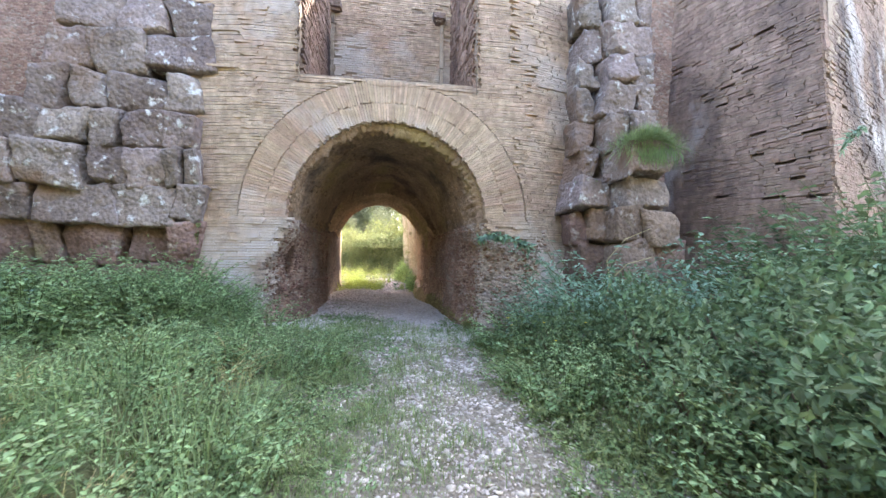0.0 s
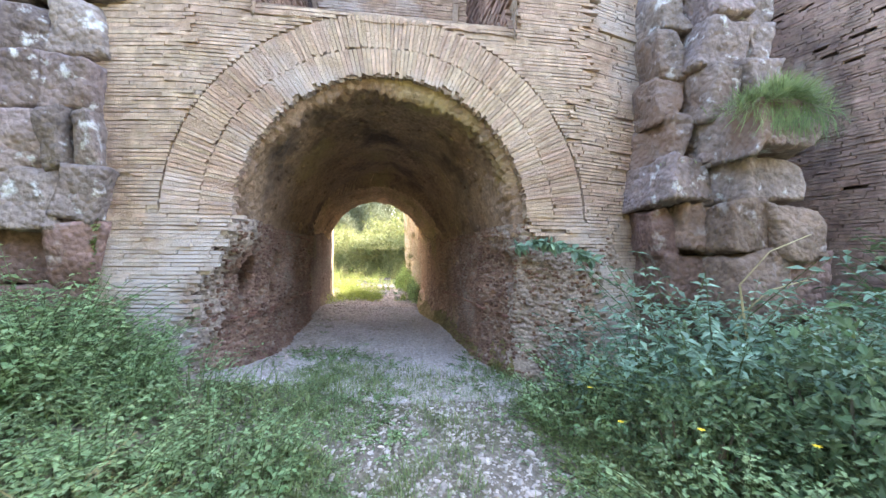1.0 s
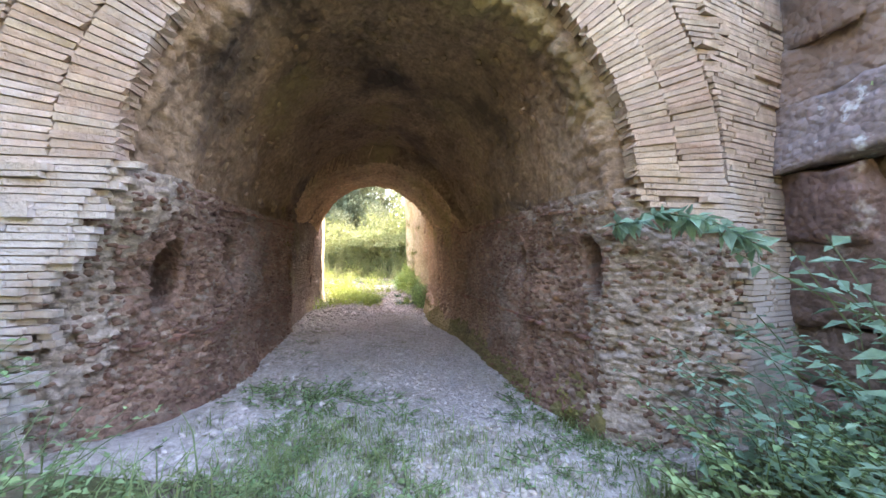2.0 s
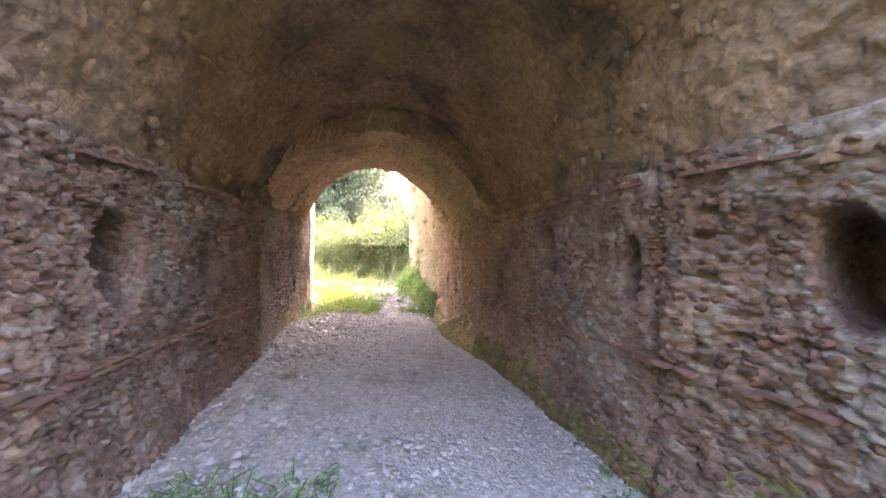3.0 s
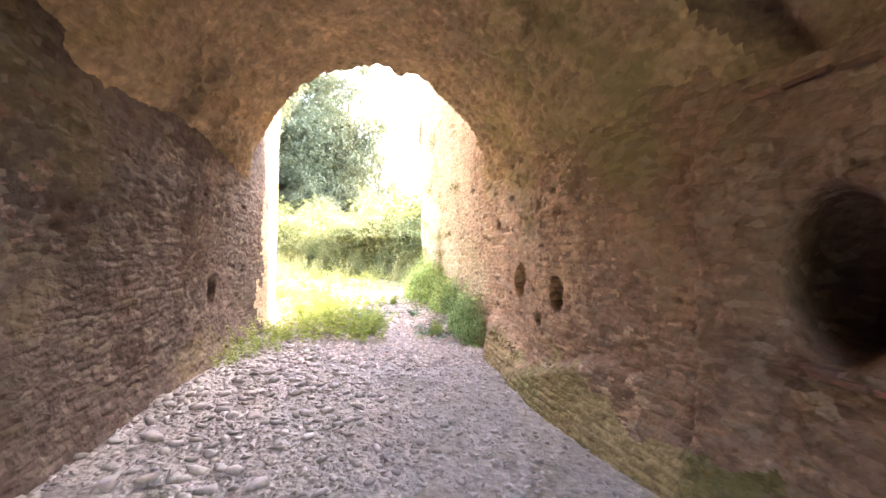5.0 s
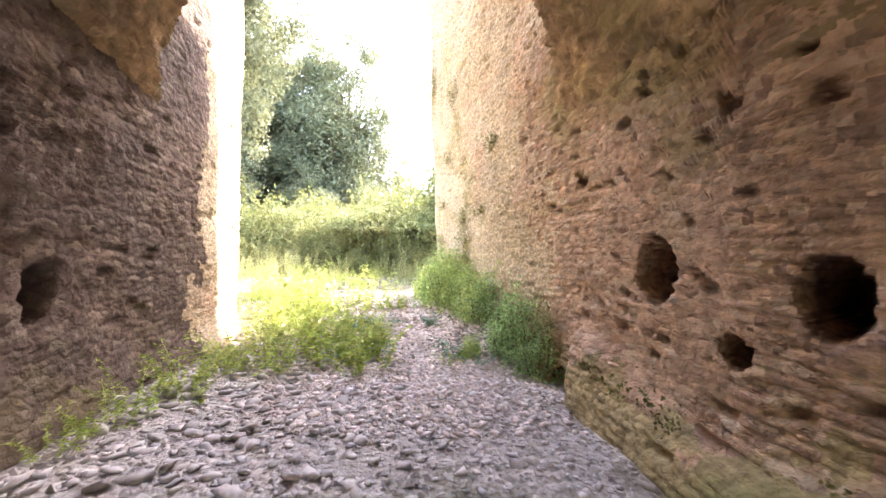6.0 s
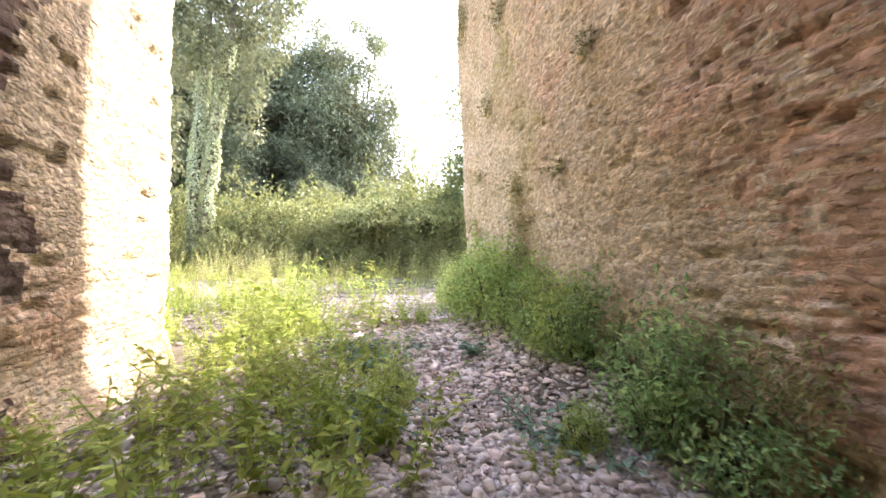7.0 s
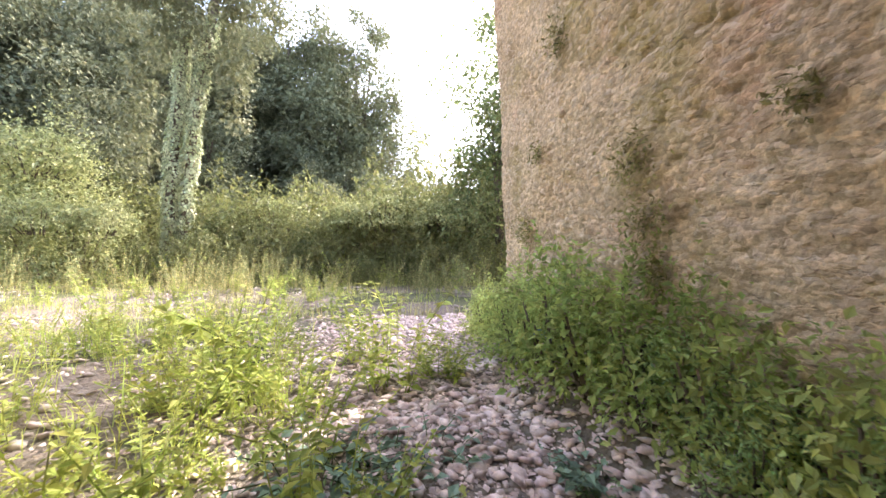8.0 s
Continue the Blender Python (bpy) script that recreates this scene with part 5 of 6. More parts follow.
def herb(name, label, category, group, radius, height, stems, nodes, leaf, wide, material, seed, droop=0.3, lean=0.25, stem_mat=None, dome=True, arch=0.3):
    """A clump of leafy stems as a thing at the origin: stems and foliage."""
    rng = np.random.default_rng(seed)
    a, r = rng.uniform(0, 6.283, stems), radius * np.sqrt(rng.random(stems))
    base = np.stack([r * np.cos(a), r * np.sin(a), np.full(stems, -0.06)], 1)
    h = height * rng.uniform(0.6, 1.0, stems) * (1 - (0.45 * (r / radius) ** 2 if dome else 0))
    tip = base + np.stack([np.cos(a) * lean * h * (r / radius) + rng.normal(0, 0.1, stems) * h, np.sin(a) * lean * h * (r / radius) + rng.normal(0, 0.1, stems) * h, h], 1)
    out = np.stack([np.cos(a), np.sin(a), np.zeros(stems)], 1) * (h * arch * rng.uniform(0.2, 1.3, stems))[:, None]
    knee = base + (tip - base) * 0.62
    tip = tip + out - np.array((0, 0, 0.35)) * np.linalg.norm(out, axis=1, keepdims=True)
    C, D, S = [], [], []
    for k in range(nodes):
        t = (k + 0.6 + rng.uniform(-0.3, 0.3, stems)) / nodes
        t = np.clip(0.12 + 0.88 * t, 0, 1)[:, None]
        p = np.where(t < 0.62, base + (knee - base) * (t / 0.62), knee + (tip - knee) * ((t - 0.62) / 0.38))
        ang = rng.uniform(0, 6.283, stems)
        for flip in (0, math.pi):
            C.append(p)
            D.append(np.stack([np.cos(ang + flip), np.sin(ang + flip), rng.normal(-droop + 0.35, 0.3, stems)], 1))
            S.append(leaf * rng.uniform(0.6, 1.25, stems) * (1.1 - 0.45 * t[:, 0]))
    C, D, S = np.concatenate(C), np.concatenate(D), np.concatenate(S)
    N = np.stack([rng.normal(0, 0.35, len(C)), rng.normal(0, 0.35, len(C)), np.ones(len(C))], 1)
    top = thing(name, Matrix.Identity(4), label, category, group)
    V, F = leaf_batch(C, D, N, S, wide, 0.3, rng)
    part("foliage", mesh_of("foliage", V, F, material), top)
    V, F = tubes(np.concatenate([base, knee]), np.concatenate([knee, tip]), 0.004, 0.002)
    part("stem", mesh_of("stem", V, F, stem_mat or M_STEM), top, kind="stuff")
    return top


def place(variants, spots, seed, zoff=0.0):
    """Put copies of the variants at spots (x, y, scale)."""
    rng = np.random.default_rng(seed)
    used = set()
    for k, (x, y, sc) in enumerate(spots):
        v = variants[k % len(variants)]
        m = Matrix.Translation((x, y, float(ground_z(np.array([x]), np.array([y]))[0]) + zoff)) @ Matrix.Rotation(rng.uniform(0, 6.28), 4, "Z")
        if v.name in used:
            ob = copy_thing(v, m)
        else:
            ob, _ = v, used.add(v.name)
            v.matrix_basis = m
        ob.scale = (sc, sc, sc * rng.uniform(0.9, 1.1))


def spread(n, x0, x1, y0, y1, smin, smax, seed, ok=lambda x, y: True, apart=0.35):
    rng = np.random.default_rng(seed)
    got = []
    for _ in range(n * 40):
        x, y = rng.uniform(x0, x1), rng.uniform(y0, y1)
        if ok(x, y) and all(math.hypot(x - p[0], y - p[1]) > apart for p in got):
            got.append((x, y, rng.uniform(smin, smax)))
        if len(got) >= n:
            break
    return got


def path_half(y):
    return 1.05 + 0.12 * max(0, 3.0 - y)


def blades(name, label, x, y, h, seed, material, width=0.007, bend=0.5, z=None, category="grass"):
    """Bent grass blades, two quads each."""
    rng = np.random.default_rng(seed)
    n = len(x)
    a = rng.uniform(0, 6.283, n)
    d = np.stack([np.cos(a), np.sin(a), np.zeros(n)], 1)
    sd = np.stack([-np.sin(a), np.cos(a), np.zeros(n)], 1)
    base = np.stack([x, y, (ground_z(x, y) if z is None else z) - 0.02], 1)
    b = (bend * rng.uniform(0.2, 1.2, n))[:, None]
    up = np.array([[0, 0, 1.0]])
    hh = h[:, None]
    mid = base + up * hh * 0.6 + d * hh * b * 0.3
    tip = base + up * hh * (1.0 - 0.25 * b) + d * hh * b
    w = width * rng.uniform(0.6, 1.4, n)[:, None]
    V = np.stack([base - sd * w, base + sd * w, mid + sd * w * 0.8, mid - sd * w * 0.8, tip + sd * w * 0.12, tip - sd * w * 0.12], 1).reshape(-1, 3)
    f = np.array([(0, 1, 2, 3), (3, 2, 4, 5)])
    F = (f[None] + 6 * np.arange(n)[:, None, None]).reshape(-1, 4)
    return tagged(new(name, mesh_of(name, V, F, material, True)), label, category, kind="stuff")


def tufts(n, per, x0, x1, y0, y1, seed, ok, spread_=0.1):
    rng = np.random.default_rng(seed)
    cx, cy = rng.uniform(x0, x1, n), rng.uniform(y0, y1, n)
    keep = np.array([bool(ok(p, q)) for p, q in zip(cx, cy)])
    cx, cy = cx[keep], cy[keep]
    return np.repeat(cx, per) + rng.normal(0, spread_, len(cx) * per), np.repeat(cy, per) + rng.normal(0, spread_, len(cy) * per)


def bush(name, label, rx, ry, h, n, leaf, material, seed, category="bush", group=""):
    """A mounded bush: arching stems inside and a thick uneven shell of leaves."""
    rng = np.random.default_rng(seed)
    d = rng.normal(0, 1, (n, 3))
    d[:, 2] = np.abs(d[:, 2]) - 0.12
    d = d / np.linalg.norm(d, axis=1, keepdims=True)
    lump = 1 + 0.55 * fbm(d * 2.2 + seed, 3, 9) + 0.3 * fbm(d * 7 + seed, 2, 19)
    r = (1 - 0.5 * rng.random(n) ** 1.7) * lump
    C = d * r[:, None] * np.array((rx, ry, h))
    D = d * 0.5 + rng.normal(0, 0.6, (n, 3)) + np.array((0, 0, -0.25))
    size = leaf * rng.uniform(0.45, 1.4, n)
    m = max(n // 14, 20)
    shoots = max(m // 14, 6)
    a = rng.integers(0, n, shoots)
    tip = C[a] + (d[a] * 0.6 + rng.normal(0, 0.35, (shoots, 3)) + np.array((0, 0, 0.55))) * leaf * rng.uniform(3, 7, (shoots, 1))
    which = rng.integers(0, shoots, m)
    t = rng.random((m, 1))
    root = C[a] * 0.8
    C = np.concatenate([C, root[which] + (tip - root)[which] * (0.25 + 0.75 * t)])
    D = np.concatenate([D, rng.normal(0, 0.8, (m, 3)) + np.array((0, 0, -0.1))])
    d = np.concatenate([d, d[a][which]])
    size = np.concatenate([size, leaf * rng.uniform(0.5, 1.1, m)])
    top = thing(name, Matrix.Identity(4), label, category, group)
    V, F = leaf_batch(C, D, d + rng.normal(0, 0.45, C.shape) + np.array((0, 0, 0.5)), size, 0.52, 0.3, rng)
    part("foliage", mesh_of("foliage", V, F, material), top)
    k = 14
    a = rng.uniform(0, 6.283, k)
    B = np.stack([np.cos(a) * rx * 0.3, np.sin(a) * ry * 0.3, np.full(k, -0.2)], 1)
    T = np.stack([np.cos(a) * rx * 0.7, np.sin(a) * ry * 0.7, h * rng.uniform(0.3, 0.6, k)], 1)
    V, F = tubes(B, T, 0.02, 0.008)
    part("stem", mesh_of("stem", V, F, M_BARK), top, kind="stuff")
    return top


# by the entrance
nettles = [herb("nettle_clump", "dense mid-green nettle clump beside the gravel path", "nettles", "nettle clumps", 0.52, 0.78, 58, 10, 0.066, 0.62, M_NETTLE, 200 + k, arch=0.45, lean=0.45) for k in range(4)]
tall_nettles = [herb("tall_nettle_clump", "tall green nettles at the foot of the block wall", "nettles", "tall nettles by the wall", 0.5, 1.35, 90, 13, 0.08, 0.6, M_NETTLE, 260 + k, arch=0.35) for k in range(2)]
place(tall_nettles, [(-2.35, 5.5, 0.72), (-2.7, 5.25, 0.9), (-3.0, 5.65, 1.02), (-2.05, 5.2, 0.6), (-3.3, 5.3, 1.0)] + spread(12, -5.8, -1.9, 4.7, 6.0, 0.85, 1.1, 21, lambda x, y: x < -2.3 - 0.3 * (y - 4.5), 0.5), 22)
place(nettles, spread(52, -6.2, -0.9, 0.6, 6.0, 0.65, 1.1, 1, lambda x, y: x < 0.12 - path_half(y) - 0.3 * max(0, y - 4.4), 0.43)
      + spread(40, 1.25, 6.2, 0.6, 5.4, 0.65, 1.1, 2, lambda x, y: x > 0.5 + path_half(y) + 0.15 and (x < 5.4 or y < 3.6), 0.43), 3)
low_weeds = [herb("ground_weed", "low leafy weed growing through the gravel", "weed", "weeds in the gravel", 0.2, 0.2, 22, 5, 0.05, 0.55, M_NETTLE, 220 + k, droop=0.5, arch=0.6) for k in range(3)]
place(low_weeds, spread(150, -1.3, 1.9, 1.0, 7.6, 0.5, 1.3, 5, lambda x, y: abs(x - 0.5 + 0.14 * max(0, y - 4)) > 0.68 or (y > 4.9 and -0.5 < x < 0.1), 0.13)
      + [(-0.5, 7.35, 0.9), (-0.4, 8.05, 0.45), (-1.2, 8.9, 0.5), (-1.35, 7.6, 0.6), (-0.75, 7.5, 0.5), (0.25, 7.3, 0.4), (-1.4, 9.5, 0.35), (1.25, 6.6, 0.8), (-0.65, 15.4, 0.8), (-0.9, 15.6, 0.9), (0.3, 15.2, 0.6)], 6)
edge_weeds = [herb("edge_weed", "soft light green weed at the edge of the gravel", "weed", "weeds along the path", 0.22, 0.26, 22, 7, 0.042, 0.55, M_GRASS, 225 + k, droop=0.4, arch=0.5, stem_mat=M_GRASS) for k in range(3)]
place(edge_weeds, spread(46, 1.2, 1.95, 1.2, 5.6, 0.8, 1.5, 35, lambda x, y: x > 1.32 + 0.1 * math.sin(y * 3), 0.2) + spread(40, -1.4, -0.35, 1.2, 6.0, 0.8, 1.5, 36, lambda x, y: x < -0.45 - 0.13 * max(0, y - 2.5), 0.2), 37)
elders = [herb("elder_shrub", "grey-green broad-leaved elder shrub in the undergrowth", "shrub", "elder shrubs", 0.4, 1.15, 30, 11, 0.115, 0.5, M_BLUELEAF, 230 + k, droop=0.45, lean=0.5, dome=False, arch=0.4) for k in range(3)]
place(elders, [(2.9, 5.35, 1.25), (2.3, 5.2, 0.95), (2.75, 4.75, 1.05), (3.5, 4.75, 1.1), (2.0, 5.5, 0.75), (4.2, 4.3, 1.15), (3.2, 4.2, 0.9), (4.6, 3.7, 1.2), (3.7, 3.4, 0.9), (5.0, 4.2, 1.35), (-4.6, 5.5, 1.0), (-5.6, 5.2, 1.2), (-3.6, 5.7, 0.8)], 7)
thickets = [herb("thicket_bush", "tall dense dark green bramble thicket", "bush", "thickets by the buttress", 0.75, 1.75, 70, 12, 0.125, 0.6, M_THICKET, 240 + k, lean=0.3) for k in range(2)]
place(thickets, [(5.1, 3.0, 1.25), (6.0, 2.7, 1.45), (5.6, 3.7, 1.45), (6.5, 3.4, 1.6), (6.1, 4.0, 1.4), (4.5, 2.3, 0.75), (5.4, 1.9, 1.0), (7.2, 3.8, 1.5), (5.3, 4.3, 1.1), (-6.4, 5.0, 0.9), (-6.2, 3.6, 0.8)], 8)
dark_bushes = [bush("bramble_thicket", "dark broad-leaved bramble bush beside the path", 0.7, 0.6, 0.9, 2300, 0.078, M_THICKET, 280 + k, group="brambles by the path") for k in range(3)]
place(dark_bushes, [(2.5, 1.5, 0.95), (2.35, 2.3, 0.8), (3.1, 2.2, 1.1), (3.5, 3.0, 1.15), (3.3, 1.4, 1.2), (4.2, 2.4, 1.3), (2.6, 3.2, 0.85), (4.4, 3.3, 1.3), (2.1, 4.3, 0.7), (2.9, 3.9, 0.9)], 29)
dry_weeds = [herb("dry_weed", "withered brown weed standing among the nettles", "weed", "withered weeds", 0.16, 0.6, 12, 9, 0.05, 0.45, M_OLIVE, 270 + k, arch=0.5, stem_mat=M_DRY) for k in range(2)]
place(dry_weeds, spread(16, -3.6, -0.95, 0.9, 4.5, 0.6, 1.1, 23, lambda x, y: x < -0.9 - 0.1 * y, 0.4) + [(2.6, 2.3, 1.1), (2.9, 2.1, 1.2), (2.3, 2.9, 1.0), (3.3, 2.9, 1.1)], 24)


def fuzz(n, per, x0, x1, y0, y1, seed, centre, soft, spread_=0.06):
    """Tufts whose density fades with distance from a line x = centre(y)."""
    rng = np.random.default_rng(seed)
    y = rng.uniform(y0, y1, n)
    x = centre(y) + rng.normal(0, soft, n)
    keep = (x > x0) & (x < x1) & (fbm(P3(x * 1.6, y * 1.6, 2.0), 3, seed) > -0.12)
    x, y = x[keep], y[keep]
    return np.repeat(x, per) + rng.normal(0, spread_, len(x) * per), np.repeat(y, per) + rng.normal(0, spread_, len(y) * per)


_r = np.random.default_rng(42)
_x, _y = tufts(330, 20, -5.5, 5.0, 0.3, 6.2, 41, lambda x, y: x < -0.6 or x > 1.5, 0.12)
blades("grass", "ragged green grass along the gravel path", _x, _y, (0.1 + 0.25 * _r.random(len(_x))) * np.where(np.abs(_x - 0.4) > 1.4, 1.5, 0.8), 43, M_GRASS, 0.004, 0.9)
for _side, _c, _soft, _n in ((-1, lambda y: -0.55 - 0.12 * np.maximum(0, y - 3.5), 0.36, 800), (1, lambda y: 1.62 - 0.0 * y, 0.26, 460), (0, lambda y: 0.15 - 0.06 * y, 0.6, 900)):
    _x, _y = fuzz(_n, 18, -2.0, 2.4, 0.8, 6.9, 480 + _side, _c, _soft)
    blades("grass", "short fine grass creeping over the edge of the gravel", _x, _y, 0.04 + 0.13 * _r.random(len(_x)) ** 1.5, 490 + _side, M_GRASS, 0.0028, 1.1)
_x, _y = tufts(120, 20, -4.2, -0.7, 0.2, 3.6, 46, lambda x, y: x < -0.75 - 0.1 * y, 0.15)
blades("tall_grass", "long soft grass mixed with the nettles", _x, _y, 0.3 + 0.42 * _r.random(len(_x)), 47, M_PALEGRASS, 0.0045, 1.2)


def sprig(name, label, line, leaf, wide, per, material, seed, category="plant", twig=0.008):
    """A branch along a line of points, with leaves on both sides."""
    rng = np.random.default_rng(seed)
    line = [np.array(p, float) for p in line]
    P, Q, C, D = [], [], [], []
    for a, b in zip(line[:-1], line[1:]):
        P.append(a)
        Q.append(b)
        for k in range(per):
            t = rng.random()
            C.append(a + (b - a) * t)
            D.append((b - a) / np.linalg.norm(b - a) * 0.4 + rng.normal(0, 0.6, 3) + np.array((0, -0.2, -0.35)))
    top = thing(name, Matrix.Identity(4), label, category)
    if per:
        V, F = leaf_batch(np.array(C), np.array(D), rng.normal(0, 0.4, (len(C), 3)) + np.array((0, -0.5, 1.0)), leaf * rng.uniform(0.6, 1.2, len(C)), wide, 0.25, rng)
        part("foliage", mesh_of("foliage", V, F, material), top)
    V, F = tubes(P, Q, np.linspace(twig, twig * 0.5, len(P)), np.linspace(twig * 0.85, twig * 0.35, len(P)))
    part("twig", mesh_of("twig", V, F, M_DRY if not per else M_STEM), top)
    return top


sprig("fig_branch", "leafy grey-green fig branch growing from the arch jamb", [(1.5, 6.3, 1.8), (1.65, 6.0, 1.86), (1.95, 5.95, 1.82), (2.3, 5.95, 1.66)], 0.15, 0.5, 42, M_BLUELEAF, 51)
sprig("ivy_strand", "thin ivy strand climbing the edge of the brick front", [(-3.0, 6.22, 0.7), (-3.02, 6.2, 1.3), (-2.98, 6.2, 1.9), (-3.05, 6.2, 2.4)], 0.06, 0.8, 60, M_IVY, 52, "ivy")
sprig("dry_branch", "pale leafless branch arching out of the shrubs", [(3.0, 4.9, 0.7), (3.1, 4.9, 1.15), (3.35, 4.85, 1.4), (3.7, 4.8, 1.5)], 0.1, 0.5, 0, M_DRY, 53, "branch", 0.014)
sprig("dry_branch", "pale leafless branch arching out of the shrubs", [(3.1, 4.8, 0.8), (3.0, 4.8, 1.45), (3.25, 4.75, 1.75), (3.6, 4.7, 1.9)], 0.1, 0.5, 0, M_DRY, 54, "branch", 0.012)
sprig("wall_plant", "small grey plant rooted in the buttress corner", [(6.3, 4.36, 3.05), (6.25, 4.2, 3.2), (6.3, 4.1, 3.3)], 0.12, 0.4, 22, M_BLUELEAF, 55)
_r = np.random.default_rng(56)
_n = 3600
_b = np.stack([3.98 + 0.2 * _r.normal(0, 1, _n), 5.17 + 0.34 * _r.random(_n) ** 1.3, np.full(_n, 3.22)], 1)
_b[:, 2] += 0.16 * np.exp(-((_b[:, 0] - 3.98) / 0.3) ** 2) + 0.1 * fbm(P3(_b[:, 0] * 6, _b[:, 1] * 6, 0.0), 2, 4)
_d = np.stack([(_b[:, 0] - 3.98) * 1.6 + _r.normal(0, 0.6, _n), _r.normal(-0.5, 0.5, _n), _r.normal(0.3, 0.55, _n)], 1)
_V, _F = leaf_batch(_b, _d, np.stack([_r.normal(0, 0.5, _n), _r.normal(-0.5, 0.5, _n), np.ones(_n)], 1), 0.19 * _r.uniform(0.4, 1.6, _n), 0.035, 0.1, _r)
tagged(new("hanging_grass", mesh_of("hanging_grass", _V, _F, M_GRASS)), "loose tuft of green grass growing on a tuff block", "grass", kind="stuff")
_n = 520
_b = np.stack([4.05 + 0.22 * _r.normal(0, 1, _n), 5.15 + 0.05 * _r.random(_n), 3.3 - 0.2 * _r.random(_n)], 1)
_d = np.stack([_r.normal(0, 0.35, _n), _r.normal(-0.16, 0.1, _n), -np.ones(_n)], 1)
_V, _F = leaf_batch(_b, _d, np.tile(np.array([[0, -1.0, 0.2]]), (_n, 1)), 0.24 * _r.uniform(0.3, 1.4, _n), 0.03, 0.1, _r)
tagged(new("hanging_grass", mesh_of("hanging_grass", _V, _F, M_PALEGRASS)), "thin grass trailing down the face of a tuff block", "grass", kind="stuff")
_x, _y = 3.28 + _r.normal(0, 0.07, 350), 5.85 + _r.normal(0, 0.08, 350)
blades("block_moss", "low moss and grass on top of a tuff block", _x, _y, 0.02 + 0.05 * _r.random(350), 58, M_GRASS, 0.004, 1.0, 2.76 + 0 * _x)

# beyond the vault
path_shrubs = [bush("path_shrub", "leafy green shrub against the foot of the ochre wall", 0.42, 0.4, 0.78, 2100, 0.058, M_SHRUB, 300 + k, "shrub", "shrubs along the ochre wall") for k in range(3)]
place(path_shrubs, [(0.66, 15.45, 0.7), (0.6, 15.75, 0.88), (0.54, 16.1, 0.9), (0.48, 16.45, 0.8), (0.46, 16.85, 0.72), (0.42, 17.2, 0.64), (0.44, 17.6, 0.55),
                    (0.7, 15.1, 0.68), (0.72, 14.75, 0.68), (0.4, 13.95, 0.25), (-0.42, 14.6, 0.36)], 11)
shade_shrubs = [bush("shade_shrub", "dense dark green shrub rooted under the wall", 0.4, 0.38, 0.76, 2300, 0.05, M_SHADELEAF, 306 + k, "shrub", "dark shrubs along the wall") for k in range(3)]
place(shade_shrubs, [(0.88, 13.55, 0.55), (0.85, 13.8, 0.68), (0.85, 14.05, 0.66), (0.7, 13.9, 0.42), (0.82, 14.5, 0.62), (0.66, 14.6, 0.44), (0.6, 14.95, 0.38), (0.66, 15.3, 0.44)], 9)
young_weeds = [herb("young_weed", "bright yellow-green young weed among the stones", "weed", "bright weeds beyond the vault", 0.2, 0.62, 11, 9, 0.078, 0.52, M_BRIGHT, 310 + k, arch=0.3, lean=0.5, stem_mat=M_BRIGHT, dome=False) for k in range(5)]
place(young_weeds, spread(24, -1.75, -0.42, 13.75, 15.5, 0.45, 0.9, 12, lambda x, y: x < -0.5 - 0.25 * max(0, y - 15.2) + 0.2 * math.sin(y * 5) and y > 13.75 + 0.35 * math.sin(x * 6), 0.2)
      + [(-0.62, 13.72, 0.55), (-0.78, 13.9, 0.8), (-0.52, 14.05, 0.85), (-1.62, 13.4, 0.6), (-1.68, 12.95, 0.5), (-1.66, 12.75, 0.42), (-1.5, 13.65, 0.65), (-1.6, 13.2, 0.5), (-1.45, 13.05, 0.35), (-1.7, 12.5, 0.35),
         (0.2, 13.85, 0.32), (-1.15, 16.1, 0.9), (-1.35, 16.25, 0.7), (-2.4, 16.0, 0.9), (-3.1, 16.3, 0.8), (0.42, 16.5, 0.6), (-0.14, 16.46, 0.6)], 13)
wispy_weeds = [herb("wispy_weed", "fine-leaved wispy sunlit weed among the stones", "weed", "wispy weeds in the clearing", 0.2, 0.5, 13, 11, 0.042, 0.4, M_BRIGHT, 350 + k, arch=0.25, lean=0.4, stem_mat=M_BRIGHT, dome=False, droop=-0.1) for k in range(4)]
place(wispy_weeds, spread(40, -4.4, -0.95, 15.35, 18.2, 0.55, 1.1, 28, lambda x, y: (x > -1.75 or y > 15.9) and x < -0.8 - 0.35 * max(0, y - 15.6), 0.2), 30)
dock = [herb("dock_plant", "low broad-leaved dull green plant among the cobbles", "plant", "broad-leaved plants", 0.18, 0.26, 16, 4, 0.09, 0.6, M_BLUELEAF, 316 + k, droop=0.35, arch=0.7, lean=0.7) for k in range(2)]
place(dock, [(-0.55, 15.35, 1.1), (-0.8, 15.5, 1.0), (-0.35, 15.55, 0.8), (0.32, 14.15, 0.9), (0.45, 13.9, 0.7), (-0.68, 14.55, 0.7), (0.3, 15.3, 0.7), (-0.5, 14.3, 0.8), (-0.75, 14.2, 0.7)], 14)
tall_weeds = [herb("tall_weed", "tall slender sunlit weed in the clearing", "weed", "tall weeds in the clearing", 0.13, 0.8, 10, 17, 0.085, 0.4, M_BRIGHT, 320 + k, dome=False, lean=0.15, arch=0.12, stem_mat=M_BRIGHT) for k in range(3)]
place(tall_weeds, [(-0.53, 16.3, 1.0), (-0.12, 16.5, 0.62), (-0.3, 16.55, 0.5), (-0.75, 16.9, 0.85), (-1.5, 16.3, 1.0), (-1.85, 16.2, 0.8), (-2.5, 17.5, 0.8), (-3.4, 18.2, 0.9)]
      + spread(12, -9.0, -0.8, 18.5, 22.0, 0.5, 0.8, 14, lambda x, y: True, 0.7), 15)
